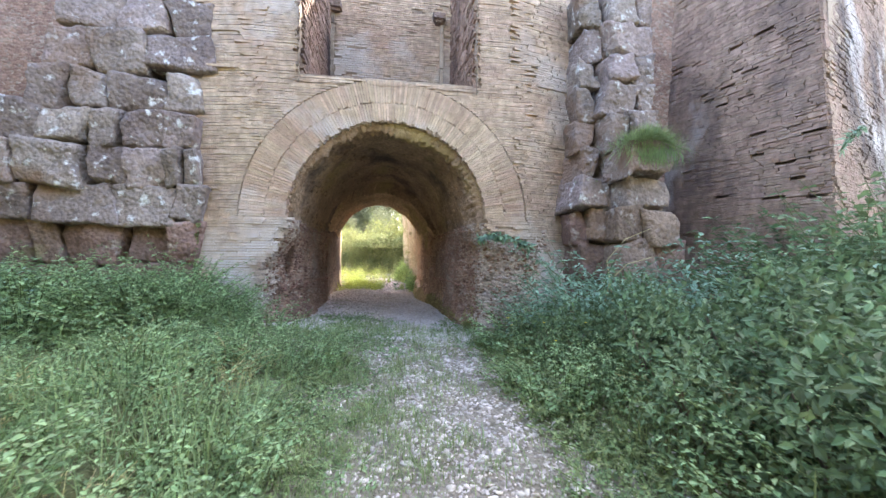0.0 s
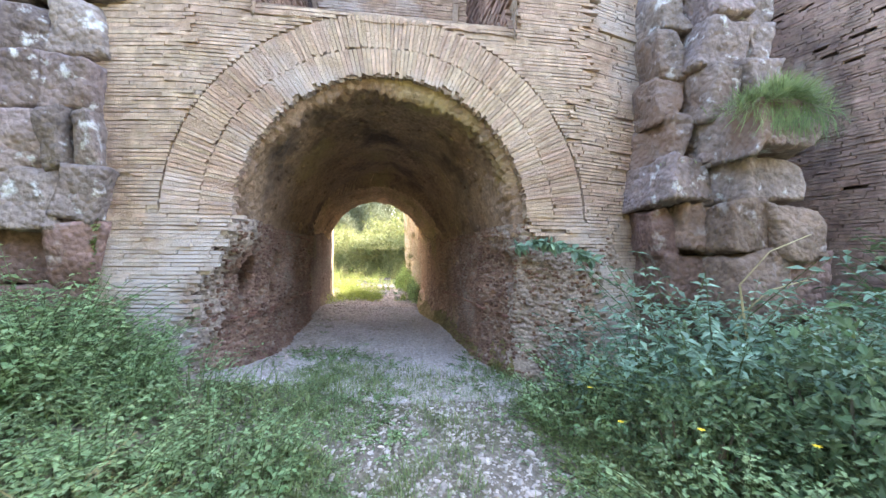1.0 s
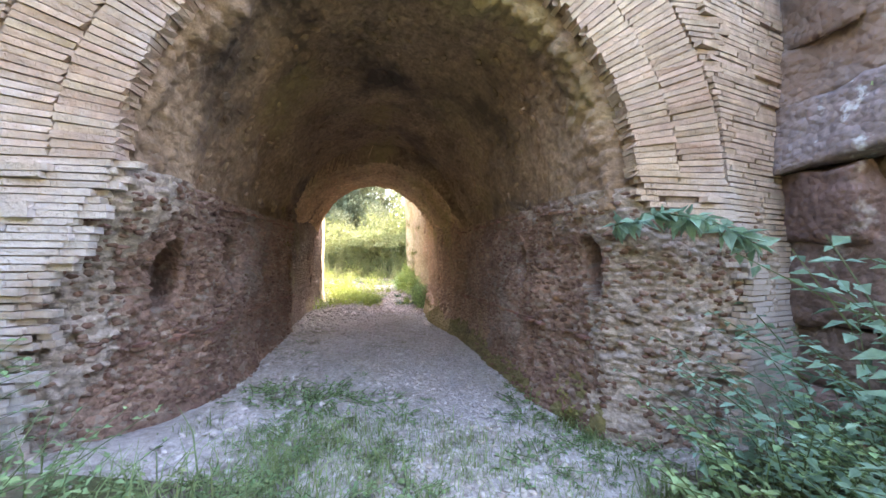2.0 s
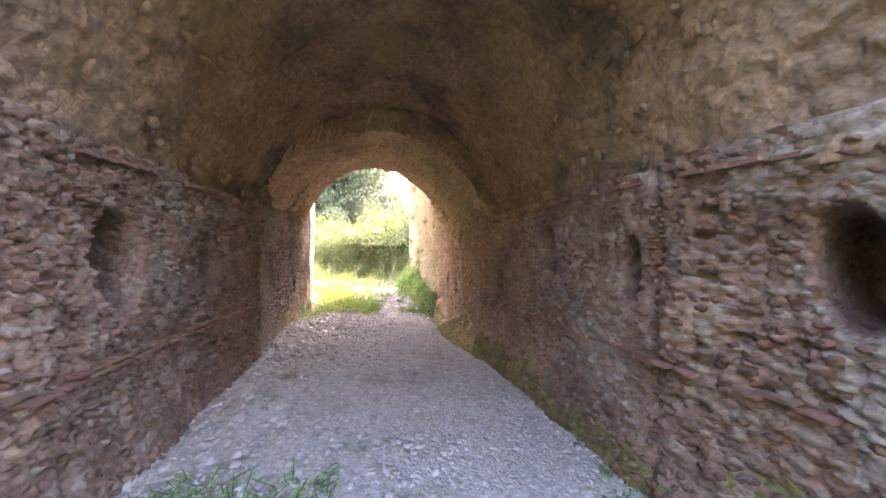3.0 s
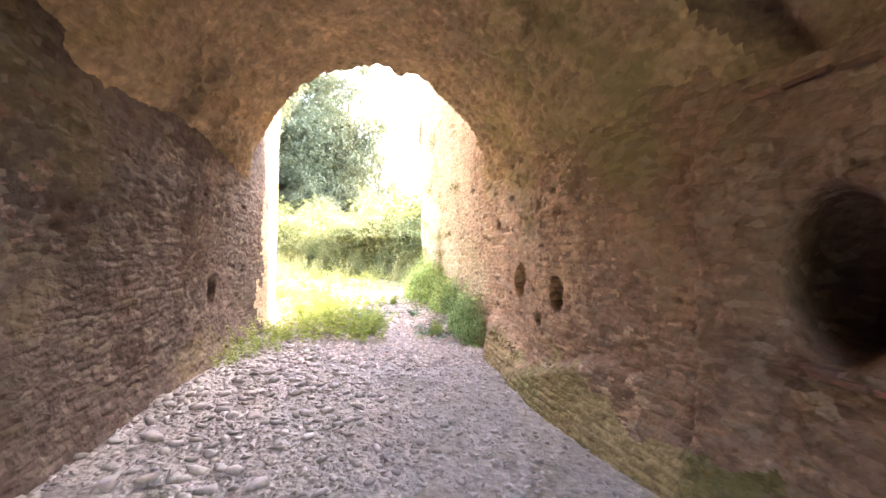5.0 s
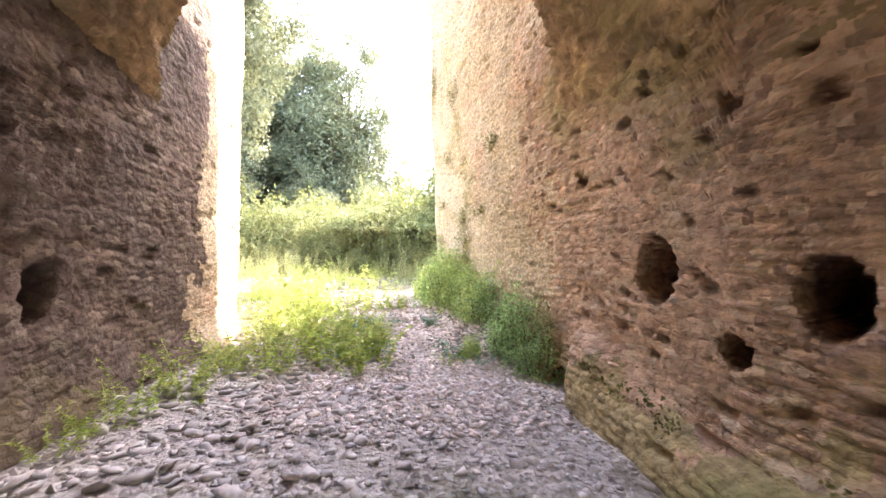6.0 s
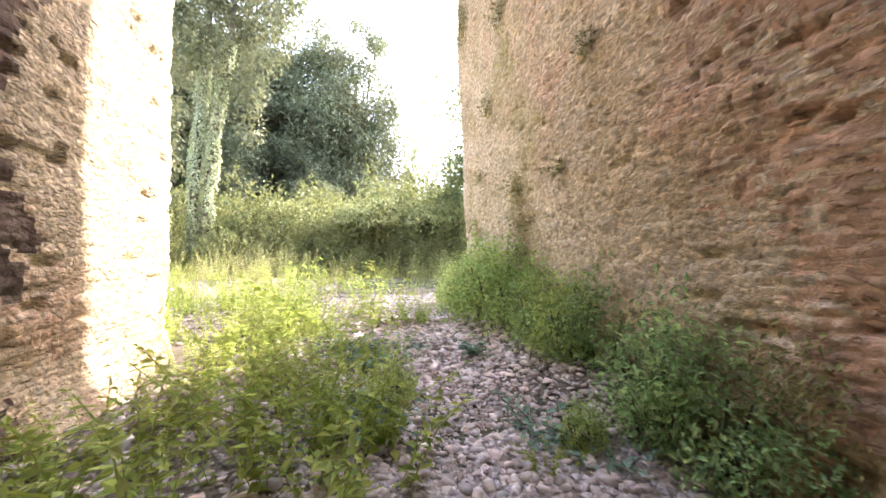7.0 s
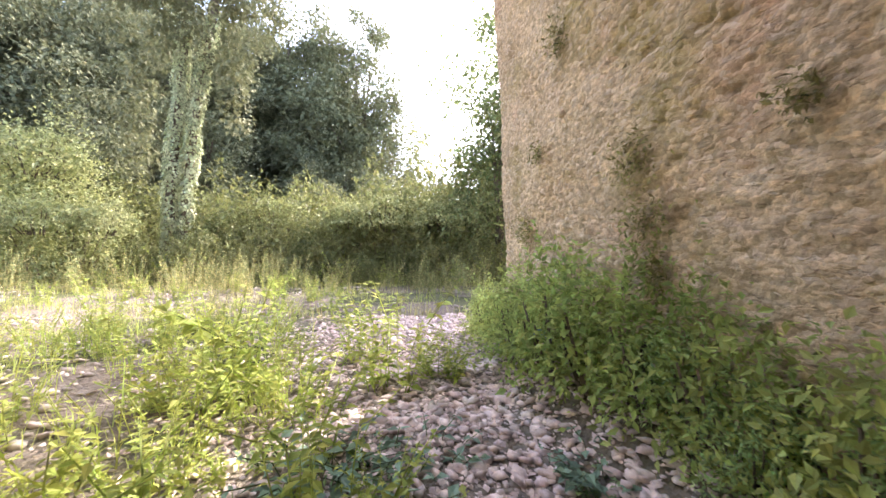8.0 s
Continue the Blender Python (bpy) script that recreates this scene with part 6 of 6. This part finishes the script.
seed_stalks = [herb("seed_stalk", "pale seeding weed standing at the edge of the clearing", "weed", "seeding weeds", 0.2, 0.85, 9, 17, 0.055, 0.42, M_SEED, 330 + k, dome=False, lean=0.15, arch=0.1, droop=-0.3, stem_mat=M_GRASS) for k in range(4)]
place(seed_stalks, spread(90, -13.0, 1.4, 21.2, 24.2, 0.6, 1.35, 25, lambda x, y: float(noise.noise(Vector((x * 0.6, y * 0.5, 8.0)))) > -0.12, 0.28)
      + spread(12, -8.0, -1.5, 16.8, 21.0, 0.4, 0.8, 26, lambda x, y: True, 0.6), 27)
sprig("sunlit_branch", "bright yellow-green leafy shoot leaning over the stones", [(-1.15, 16.35, 0.1), (-1.3, 16.4, 0.35), (-1.5, 16.45, 0.52), (-1.75, 16.5, 0.66), (-1.95, 16.5, 0.76)], 0.1, 0.6, 16, M_BRIGHT, 341)
_x, _y = tufts(700, 13, -12.5, 1.5, 15.9, 24.6, 61, lambda x, y: not (x > -1.3 and y < 20) and float(noise.noise(Vector((x * 0.5, y * 0.8, 3.0)))) > 0.02, 0.14)
_r = np.random.default_rng(62)
blades("meadow_grass", "sunlit yellow-green grass in the clearing", _x, _y, (0.06 + 0.2 * _r.random(len(_x)) ** 1.5), 63, M_BRIGHT, 0.004, 0.9)
_x, _y = tufts(60, 16, -3.4, -0.5, 14.1, 18.0, 66, lambda x, y: x < -0.75 - 0.25 * max(0, y - 15.0) and (x > -1.75 or y > 15.9), 0.12)
blades("weed_grass", "wispy bright grass among the weeds", _x, _y, 0.08 + 0.2 * _r.random(len(_x)), 67, M_BRIGHT, 0.0026, 0.9)
_x, _y = tufts(520, 12, -12.5, 1.5, 18.5, 24.6, 64, lambda x, y: float(noise.noise(Vector((x * 0.45, y * 0.6, 6.0)))) > -0.05, 0.16)
blades("dry_grass", "dry straw-coloured stalks in the clearing", _x, _y, (0.12 + 0.45 * _r.random(len(_x)) ** 1.6) * (0.5 + 0.6 * smooth01((_y - 21.0) / 3)), 65, M_SEED, 0.0045, 0.5)


# small plants on the ochre wall
def wall_tuft(x, y, z, size, material, seed):
    rng = np.random.default_rng(seed)
    n = int(620 * size / 0.3)
    C = np.array((x, y, z)) + rng.normal(0, 1, (n, 3)) * np.array((0.05, size * 0.5, size * 0.55))
    C[:, 0] = x - np.abs(rng.normal(0, 0.07, n))
    D = rng.normal(0, 0.5, (n, 3)) + np.array((-0.6, 0, -0.5))
    top = thing("wall_plant", Matrix.Identity(4), "small olive-green plant hanging on the ochre wall", "plant", "plants on the ochre wall")
    V, F = leaf_batch(C, D, rng.normal(0, 0.4, (n, 3)) + np.array((-1.0, 0, 0.6)), 0.032 * rng.uniform(0.6, 1.3, n), 0.45, 0.2, rng)
    part("foliage", mesh_of("foliage", V, F, material), top)
    V, F = tubes([(x + 0.12, y, z)], [(x - 0.06, y, z - size * 0.2)], 0.008, 0.004)
    part("stem", mesh_of("stem", V, F, M_STEM), top, kind="stuff")


for _k, (_y0, _z0, _s0) in enumerate(((15.62, 1.62, 0.14), (15.55, 1.3, 0.15), (15.5, 1.05, 0.1), (14.9, 1.64, 0.07), (17.3, 4.3, 0.4), (17.1, 4.0, 0.3), (16.3, 2.6, 0.12), (14.6, 2.35, 0.09), (15.9, 3.4, 0.2), (16.9, 1.35, 0.12), (16.6, 1.9, 0.08), (13.5, 0.6, 0.18))):
    wall_tuft(float(np.interp(_y0, [13.0, 14.1, 15.2, 16.5, 17.5], [0.97, 0.88, 0.74, 0.65, 0.58]) - 0.045 * (_z0 - 1.3) * smooth01((_y0 - 13.0) / 4.0)), _y0, _z0, _s0, M_OLIVE, 400 + _k)


brambles = [bush("bramble_bush", "sprawling green bramble bush in the hedge behind the clearing", 1.35, 1.1, 2.3, 5600, 0.115, M_BRAMBLE, 500 + k, group="bramble hedge") for k in range(4)]
place(brambles, [(-6.4, 26.0, 0.95), (-5.1, 26.4, 1.35), (-4.0, 25.4, 0.8), (-2.9, 26.0, 1.15), (-1.8, 25.3, 0.85), (-0.7, 26.2, 1.35), (0.4, 25.4, 1.0), (1.5, 26.2, 1.6), (2.7, 26.6, 1.8), (-4.6, 24.7, 0.5), (-2.4, 24.6, 0.6), (-0.2, 24.5, 0.5), (1.2, 24.4, 0.7), (-1.3, 24.3, 0.42), (-3.4, 24.3, 0.4), (0.6, 24.0, 0.45), (2.0, 23.8, 0.6), (-5.6, 24.4, 0.55), (-6.9, 24.2, 0.5), (-3.0, 25.0, 0.75), (0.2, 24.9, 0.8), (-5.4, 25.2, 0.78),
                 (-5.6, 28.4, 1.2), (-3.4, 28.6, 1.3), (-1.2, 28.6, 1.45), (1.0, 28.6, 1.7), (3.6, 28.2, 1.9), (-8.2, 28.4, 1.4), (-10.2, 27.8, 1.5), (-13.0, 27.4, 1.6)], 16)
# creepers on the hedge's top and front, coloured paler as its sunlit parts
hedge_tops = [bush("creeper_tangle", "pale sunlit creeper sprawling over the hedge", 1.0, 0.8, 0.75, 2300, 0.095, M_SUNIVY, 530 + k, group="creepers on the hedge") for k in range(3)]
place(hedge_tops, [(-6.3, 25.4, 0.9), (-5.2, 25.5, 1.15), (-3.1, 25.3, 1.0), (-1.9, 25.6, 0.9), (-0.8, 25.4, 1.2), (1.0, 25.3, 1.2), (2.3, 25.6, 1.3), (-4.3, 26.8, 1.2), (-0.2, 27.2, 1.3)], 38, 1.75)
place(hedge_tops, [(-7.7, 23.9, 0.75), (-8.8, 23.7, 1.0), (-10.1, 23.5, 1.1), (-11.6, 23.2, 1.1), (-9.4, 24.4, 1.2)], 40, 2.9)
place(hedge_tops, [(-7.4, 23.8, 0.7), (-8.3, 23.3, 0.85), (-9.6, 22.9, 0.9), (-11.0, 22.7, 1.0)], 41, 1.35)
low_creepers = [bush("low_creeper", "sunlit yellow-green creeper spilling down the front of the hedge", 0.9, 0.6, 0.8, 1500, 0.09, M_BRIGHT, 540 + k, group="low creepers") for k in range(2)]
place(low_creepers, [(-5.9, 24.3, 0.9), (-4.2, 24.5, 0.7), (-2.0, 24.4, 0.8), (-3.0, 24.0, 0.55), (-0.6, 24.1, 0.6), (0.9, 24.4, 0.9), (-6.9, 23.7, 0.6), (2.0, 24.6, 1.1)], 39)
big_bush = [bush("creeper_mound", "tall creeper-covered bush hanging over the clearing", 1.9, 1.5, 4.2, 11000, 0.095, M_SUNIVY, 520 + k, group="creeper mounds") for k in range(2)]
place(big_bush, [(-8.9, 24.7, 0.98), (-10.9, 24.4, 1.03), (-13.0, 24.0, 1.06), (-15.2, 23.2, 1.1)], 17)


def limb(points, r0, r1, sides=8):
    """A tapered, slightly crooked limb through the points: vertices and faces."""
    pts = [np.array(p, float) for p in points]
    V, F = [], []
    for i, p in enumerate(pts):
        d = pts[min(i + 1, len(pts) - 1)] - pts[max(i - 1, 0)]
        d = d / np.linalg.norm(d)
        s = np.cross(d, (0.3, 0.9, 0.1))
        s = s / np.linalg.norm(s)
        u = np.cross(d, s)
        r = r0 + (r1 - r0) * i / (len(pts) - 1)
        for k in range(sides):
            a = 6.2832 * k / sides
            V.append(p + (s * math.cos(a) + u * math.sin(a)) * r * (1 + 0.12 * math.sin(3 * a + i)))
    for i in range(len(pts) - 1):
        for k in range(sides):
            j = (k + 1) % sides
            F.append((i * sides + k, i * sides + j, (i + 1) * sides + j, (i + 1) * sides + k))
    return np.array(V), np.array(F)


def tree(label, h, cr, crown_low, clumps, per, leaf, material, seed, group="wood behind the clearing", airy=1.0):
    """A tree at the origin: tapered trunk, limbs and a crown of leaf clumps."""
    rng = np.random.default_rng(seed)
    top = thing("tree", Matrix.Identity(4), label, "tree", group)
    sway = np.cumsum(rng.normal(0, 0.12, (7, 2)), 0)
    trunk = [(sway[i][0], sway[i][1], -0.3 + (h * 0.8 + 0.3) * i / 6) for i in range(7)]
    V, F = limb(trunk, (0.022 if h > 10 else 0.011) * h, 0.005 * h)
    part("trunk", mesh_of("trunk", V, F, M_BARK, True), top)
    d = rng.normal(0, 1, (clumps, 3))
    d = d / np.linalg.norm(d, axis=1, keepdims=True)
    rad = rng.random(clumps) ** 0.45 * rng.uniform(0.8, 1.12, clumps)
    mid = (h + crown_low) / 2
    taper = 1 - 0.3 * d[:, 2] * rad
    cc = d * rad[:, None] * np.stack([cr * taper, cr * taper, np.full(clumps, (h - crown_low) / 2)], 1) + np.array((sway[4][0], sway[4][1], mid))
    for k in range(5):
        t = cc[rng.integers(clumps)] * np.array((0.6, 0.6, 0.9))
        z0 = crown_low * 0.7 + rng.random() * (h - crown_low) * 0.4
        V, F = limb([(sway[3][0], sway[3][1], z0), (t[0] * 0.5 + sway[3][0] * 0.5, t[1] * 0.5, z0 * 0.5 + t[2] * 0.5 + 0.2), tuple(t)], 0.009 * h, 0.003 * h, 6)
        part("limb", mesh_of("limb", V, F, M_BARK, True), top)
    n = clumps * per
    q = rng.normal(0, 1, (n, 3))
    q = q / np.linalg.norm(q, axis=1, keepdims=True)
    size = np.repeat(cr * 0.24 * rng.uniform(0.45, 1.5, clumps), per)[:, None]
    C = np.repeat(cc, per, 0) + q * size * (rng.random((n, 1)) ** 0.4) * np.array((1, 1, 0.75)) * airy
    D = q * 0.6 + rng.normal(0, 0.6, (n, 3)) + np.array((0, 0, -0.3))
    V, F = leaf_batch(C, D, q + rng.normal(0, 0.24, (n, 3)) + np.array((0, 0, 0.6)), leaf * rng.uniform(0.6, 1.3, n), 0.6, 0.25, rng)
    part("crown", mesh_of("crown", V, F, material), top)
    return top


oaks = [tree("tall dense dark green tree in the wood", 15.5, 4.2, 0.8, 190, 170, 0.2, M_TREE, 600 + k) for k in range(3)]
place(oaks, [(-3.4, 41.5, 1.12), (-5.9, 41.5, 0.95), (-8.6, 42.0, 1.26), (-7.0, 43.5, 1.16), (-10.9, 40.5, 1.1), (-14.8, 36.0, 1.05), (-12.5, 40.0, 1.05), (-17.5, 37.0, 1.1), (-23.0, 34.0, 1.15), (-5.3, 46.0, 0.9), (-15.5, 44.0, 1.2), (-11.5, 46.0, 1.4), (-19.5, 42.0, 1.3), (-25.0, 40.0, 1.4), (-30.0, 36.0, 1.4), (-21.0, 48.0, 1.5), (-28.0, 46.0, 1.5), (-16.0, 50.0, 1.45), (-36.0, 34.0, 1.5), (-8.0, 48.0, 1.05), (-12.6, 34.0, 0.95), (-18.5, 32.0, 1.1)], 18)
low_trees = [tree("low spreading tree at the edge of the wood", 7.5, 2.9, 0.4, 95, 130, 0.16, M_TREE, 610 + k) for k in range(3)]
place(low_trees, [(-0.6, 44.0, 1.3), (1.8, 46.0, 1.25), (4.5, 44.0, 1.0), (7.5, 45.0, 1.0), (-3.2, 38.5, 0.9), (-6.0, 37.0, 0.95), (-9.5, 33.5, 1.05), (-13.0, 31.0, 1.15), (-16.5, 29.5, 1.2), (-11.2, 29.5, 0.9), (-4.6, 34.0, 0.7), (-1.0, 36.0, 0.75), (-20.0, 27.5, 1.3)], 19)
slim = tree("slender light-leaved tree behind the ochre wall", 9.2, 2.5, 0.2, 150, 95, 0.12, M_IVY, 620, airy=1.6)
slim.matrix_basis = pose(2.55, 24.6, 0.2)
copy_thing(slim, pose(4.1, 23.3, 0.2, rz=130))
copy_thing(slim, pose(5.0, 26.4, 0.2, rz=60))


def ivy_tree():
    rng = np.random.default_rng(630)
    top = thing("ivy_tree", pose(-6.7, 25.2, 0.1), "tall tree whose twin trunks are wrapped in sunlit pale ivy", "tree")
    for pts in ([(0, 0, -0.3), (0.0, 0, 2.5), (0.15, 0, 5.0), (0.35, 0, 8.0), (0.5, 0, 11.5)], [(0.3, 0.1, -0.3), (0.36, 0.1, 2.5), (0.55, 0.1, 5.0), (1.0, 0.1, 8.0), (1.2, 0.1, 11.0)]):
        V, F = limb(pts, 0.13, 0.07)
        tr = part("trunk", mesh_of("trunk", V, F, M_BARK, True), top)
        n = 5000
        t = rng.random(n) * 0.8
        z = -0.2 + t * 10
        px = np.interp(z, [p[2] for p in pts], [p[0] for p in pts])
        a = rng.uniform(0, 6.283, n)
        r = 0.14 + 0.1 * rng.random(n) + 0.1 * fbm(P3(z * 1.5, a, 0.0), 2, 5)
        C = np.stack([px + np.cos(a) * r, pts[0][1] + np.sin(a) * r, z], 1)
        D = np.stack([np.cos(a) * 0.4, np.sin(a) * 0.4, -np.ones(n)], 1) + rng.normal(0, 0.4, (n, 3))
        V, F = leaf_batch(C, D, np.stack([np.cos(a), np.sin(a), np.full(n, 0.4)], 1), 0.09 * rng.uniform(0.6, 1.3, n), 0.8, 0.2, rng)
        part("ivy", mesh_of("ivy", V, F, M_SUNTRUNKIVY), tr, "pale green sunlit ivy leaves")
    m, per = 150, 150
    d = rng.normal(0, 1, (m, 3))
    d = d / np.linalg.norm(d, axis=1, keepdims=True)
    cc = d * (rng.random((m, 1)) ** 0.5) * np.array((3.1, 2.4, 4.2)) + np.array((0.3, 0, 9.9))
    cc = np.concatenate([cc, np.array([(1.5, 0.3, 5.8), (1.6, 0.3, 5.0), (-1.0, 0.4, 5.5), (-1.1, 0.4, 6.2), (1.5, 0.3, 6.6), (-1.2, 0.5, 4.7), (-1.2, 0.6, 3.8), (-1.5, 0.5, 5.4)])])
    q = rng.normal(0, 1, (len(cc) * per, 3))
    q = q / np.linalg.norm(q, axis=1, keepdims=True)
    C = np.repeat(cc, per, 0) + q * 0.55 * (rng.random((len(q), 1)) ** 0.4)
    V, F = leaf_batch(C, q * 0.6 + rng.normal(0, 0.5, C.shape) + np.array((0, 0, -0.5)), q + np.array((0, 0, 0.6)), 0.14 * rng.uniform(0.6, 1.3, len(C)), 0.7, 0.25, rng)
    part("crown", mesh_of("crown", V, F, M_TREE), top)


ivy_tree()


# ---- small litter and flowers ----
def scrap(name, label, at, size, material, seed):
    """A crumpled thin sheet with real thickness."""
    rng = np.random.default_rng(seed)
    n = 6
    u = np.linspace(-0.5, 0.5, n)
    X, Y = np.meshgrid(u, u, indexing="ij")
    Z = rng.normal(0, 0.13, X.shape)
    top = np.stack([X, Y * 0.7, Z], -1).reshape(-1, 3) * size
    low = top - np.array((0, 0, 0.03 * size))
    V = np.concatenate([top, low])
    F = np.concatenate([grid_faces(n, n), grid_faces(n, n, flip=True) + n * n])
    ob = tagged(new(name, mesh_of(name, V, F, material, True)), label, "litter")
    ob.matrix_basis = Matrix.Translation(at) @ Euler((0.9, 0.2, 0.4)).to_matrix().to_4x4()
    return ob


M_WHITE = mat("white_paper", (0.7, 0.7, 0.68), (0.8, 0.8, 0.78), 6.0, 0.8, bump=0)
M_BLUE = mat("faded_blue_plastic", (0.16, 0.26, 0.38), (0.22, 0.34, 0.46), 6.0, 0.5, bump=0)
scrap("paper_scrap", "crumpled white paper scrap caught among the shrubs", (3.52, 5.1, 1.0), 0.11, M_WHITE, 701)
scrap("plastic_scrap", "faded blue plastic scrap caught in the shrubs", (0.44, 16.2, 0.62), 0.14, M_BLUE, 702)


def flower(x, y, z, seed):
    rng = np.random.default_rng(seed)
    top = thing("yellow_flower", pose(x, y, z), "small bright yellow flower among the nettles", "flower", "yellow flowers")
    a = np.arange(6) * 1.047
    D = np.stack([np.cos(a), np.sin(a), np.full(6, 0.35)], 1)
    V, F = leaf_batch(np.zeros((6, 3)), D, np.tile(np.array([[0, 0, 1.0]]), (6, 1)), 0.022, 0.7, 0.2, rng)
    part("petals", mesh_of("petals", V, F, M_YELLOW), top)
    V, F = tubes([(0, 0, -0.35)], [(0, 0, 0)], 0.002, 0.0015)
    part("stem", mesh_of("stem", V, F, M_STEM), top)


M_YELLOW = mat("yellow_petal", (0.6, 0.45, 0.03), (0.7, 0.55, 0.06), 4.0, 0.6, bump=0, leaf=0.3)
for _k, (_fx, _fy, _fz) in enumerate(((1.35, 4.0, 0.72), (1.6, 3.7, 0.8), (1.5, 4.6, 0.7), (1.9, 3.4, 0.85), (1.45, 3.1, 0.75))):
    flower(_fx, _fy, _fz, 710 + _k)

# ---- moss at the foot of the passage wall ----
_r = np.random.default_rng(720)
_y = 6.35 + 1.9 * _r.random(2600) ** 1.4
_z = 0.12 + 0.42 * _r.random(2600) ** 1.5 * (1 - 0.35 * (_y - 6.35) / 1.9)
_x = np.interp(_y, [6.3, 6.4, 6.6, 7.0, 8.0, 9.0], [1.72, 1.56, 1.47, 1.36, 1.27, 1.23]) + 0.02 - 0.05 * _r.random(2600)
_ok = fbm(P3(_y * 2.2, _z * 2.2, 0.0), 3, 33) > -0.08
_C = np.stack([_x, _y, _z], 1)[_ok]
_V, _F = leaf_batch(_C, _r.normal(0, 1, _C.shape) + np.array((-0.4, 0, 0.1)), np.tile(np.array([[-1.0, 0, 0.5]]), (len(_C), 1)) + _r.normal(0, 0.3, _C.shape), 0.03 * _r.uniform(0.5, 1.4, len(_C)), 0.7, 0.2, _r)
tagged(new("wall_moss", mesh_of("wall_moss", _V, _F, M_MOSS)), "yellow-green moss at the foot of the rubble wall", "moss", kind="stuff")
_y = 10.7 + 2.3 * _r.random(2400)
_z = 0.1 + 0.4 * _r.random(2400) ** 1.3
_x = np.interp(_y, [10.6, 11.0, 11.7, 12.0, 13.0], [1.1, 0.99, 0.87, 0.85, 0.84]) + 0.03 - 0.06 * _r.random(2400)
_ok = fbm(P3(_y * 2.2, _z * 2.2, 0.0), 3, 34) > 0.0
_C = np.stack([_x, _y, _z], 1)[_ok]
_V, _F = leaf_batch(_C, _r.normal(0, 1, _C.shape) + np.array((-0.4, 0, 0.1)), np.tile(np.array([[-1.0, 0, 0.5]]), (len(_C), 1)) + _r.normal(0, 0.3, _C.shape), 0.025 * _r.uniform(0.5, 1.4, len(_C)), 0.7, 0.2, _r)
tagged(new("wall_moss", mesh_of("wall_moss", _V, _F, M_MOSS)), "yellow-green moss at the foot of the brown rubble wall", "moss", kind="stuff")
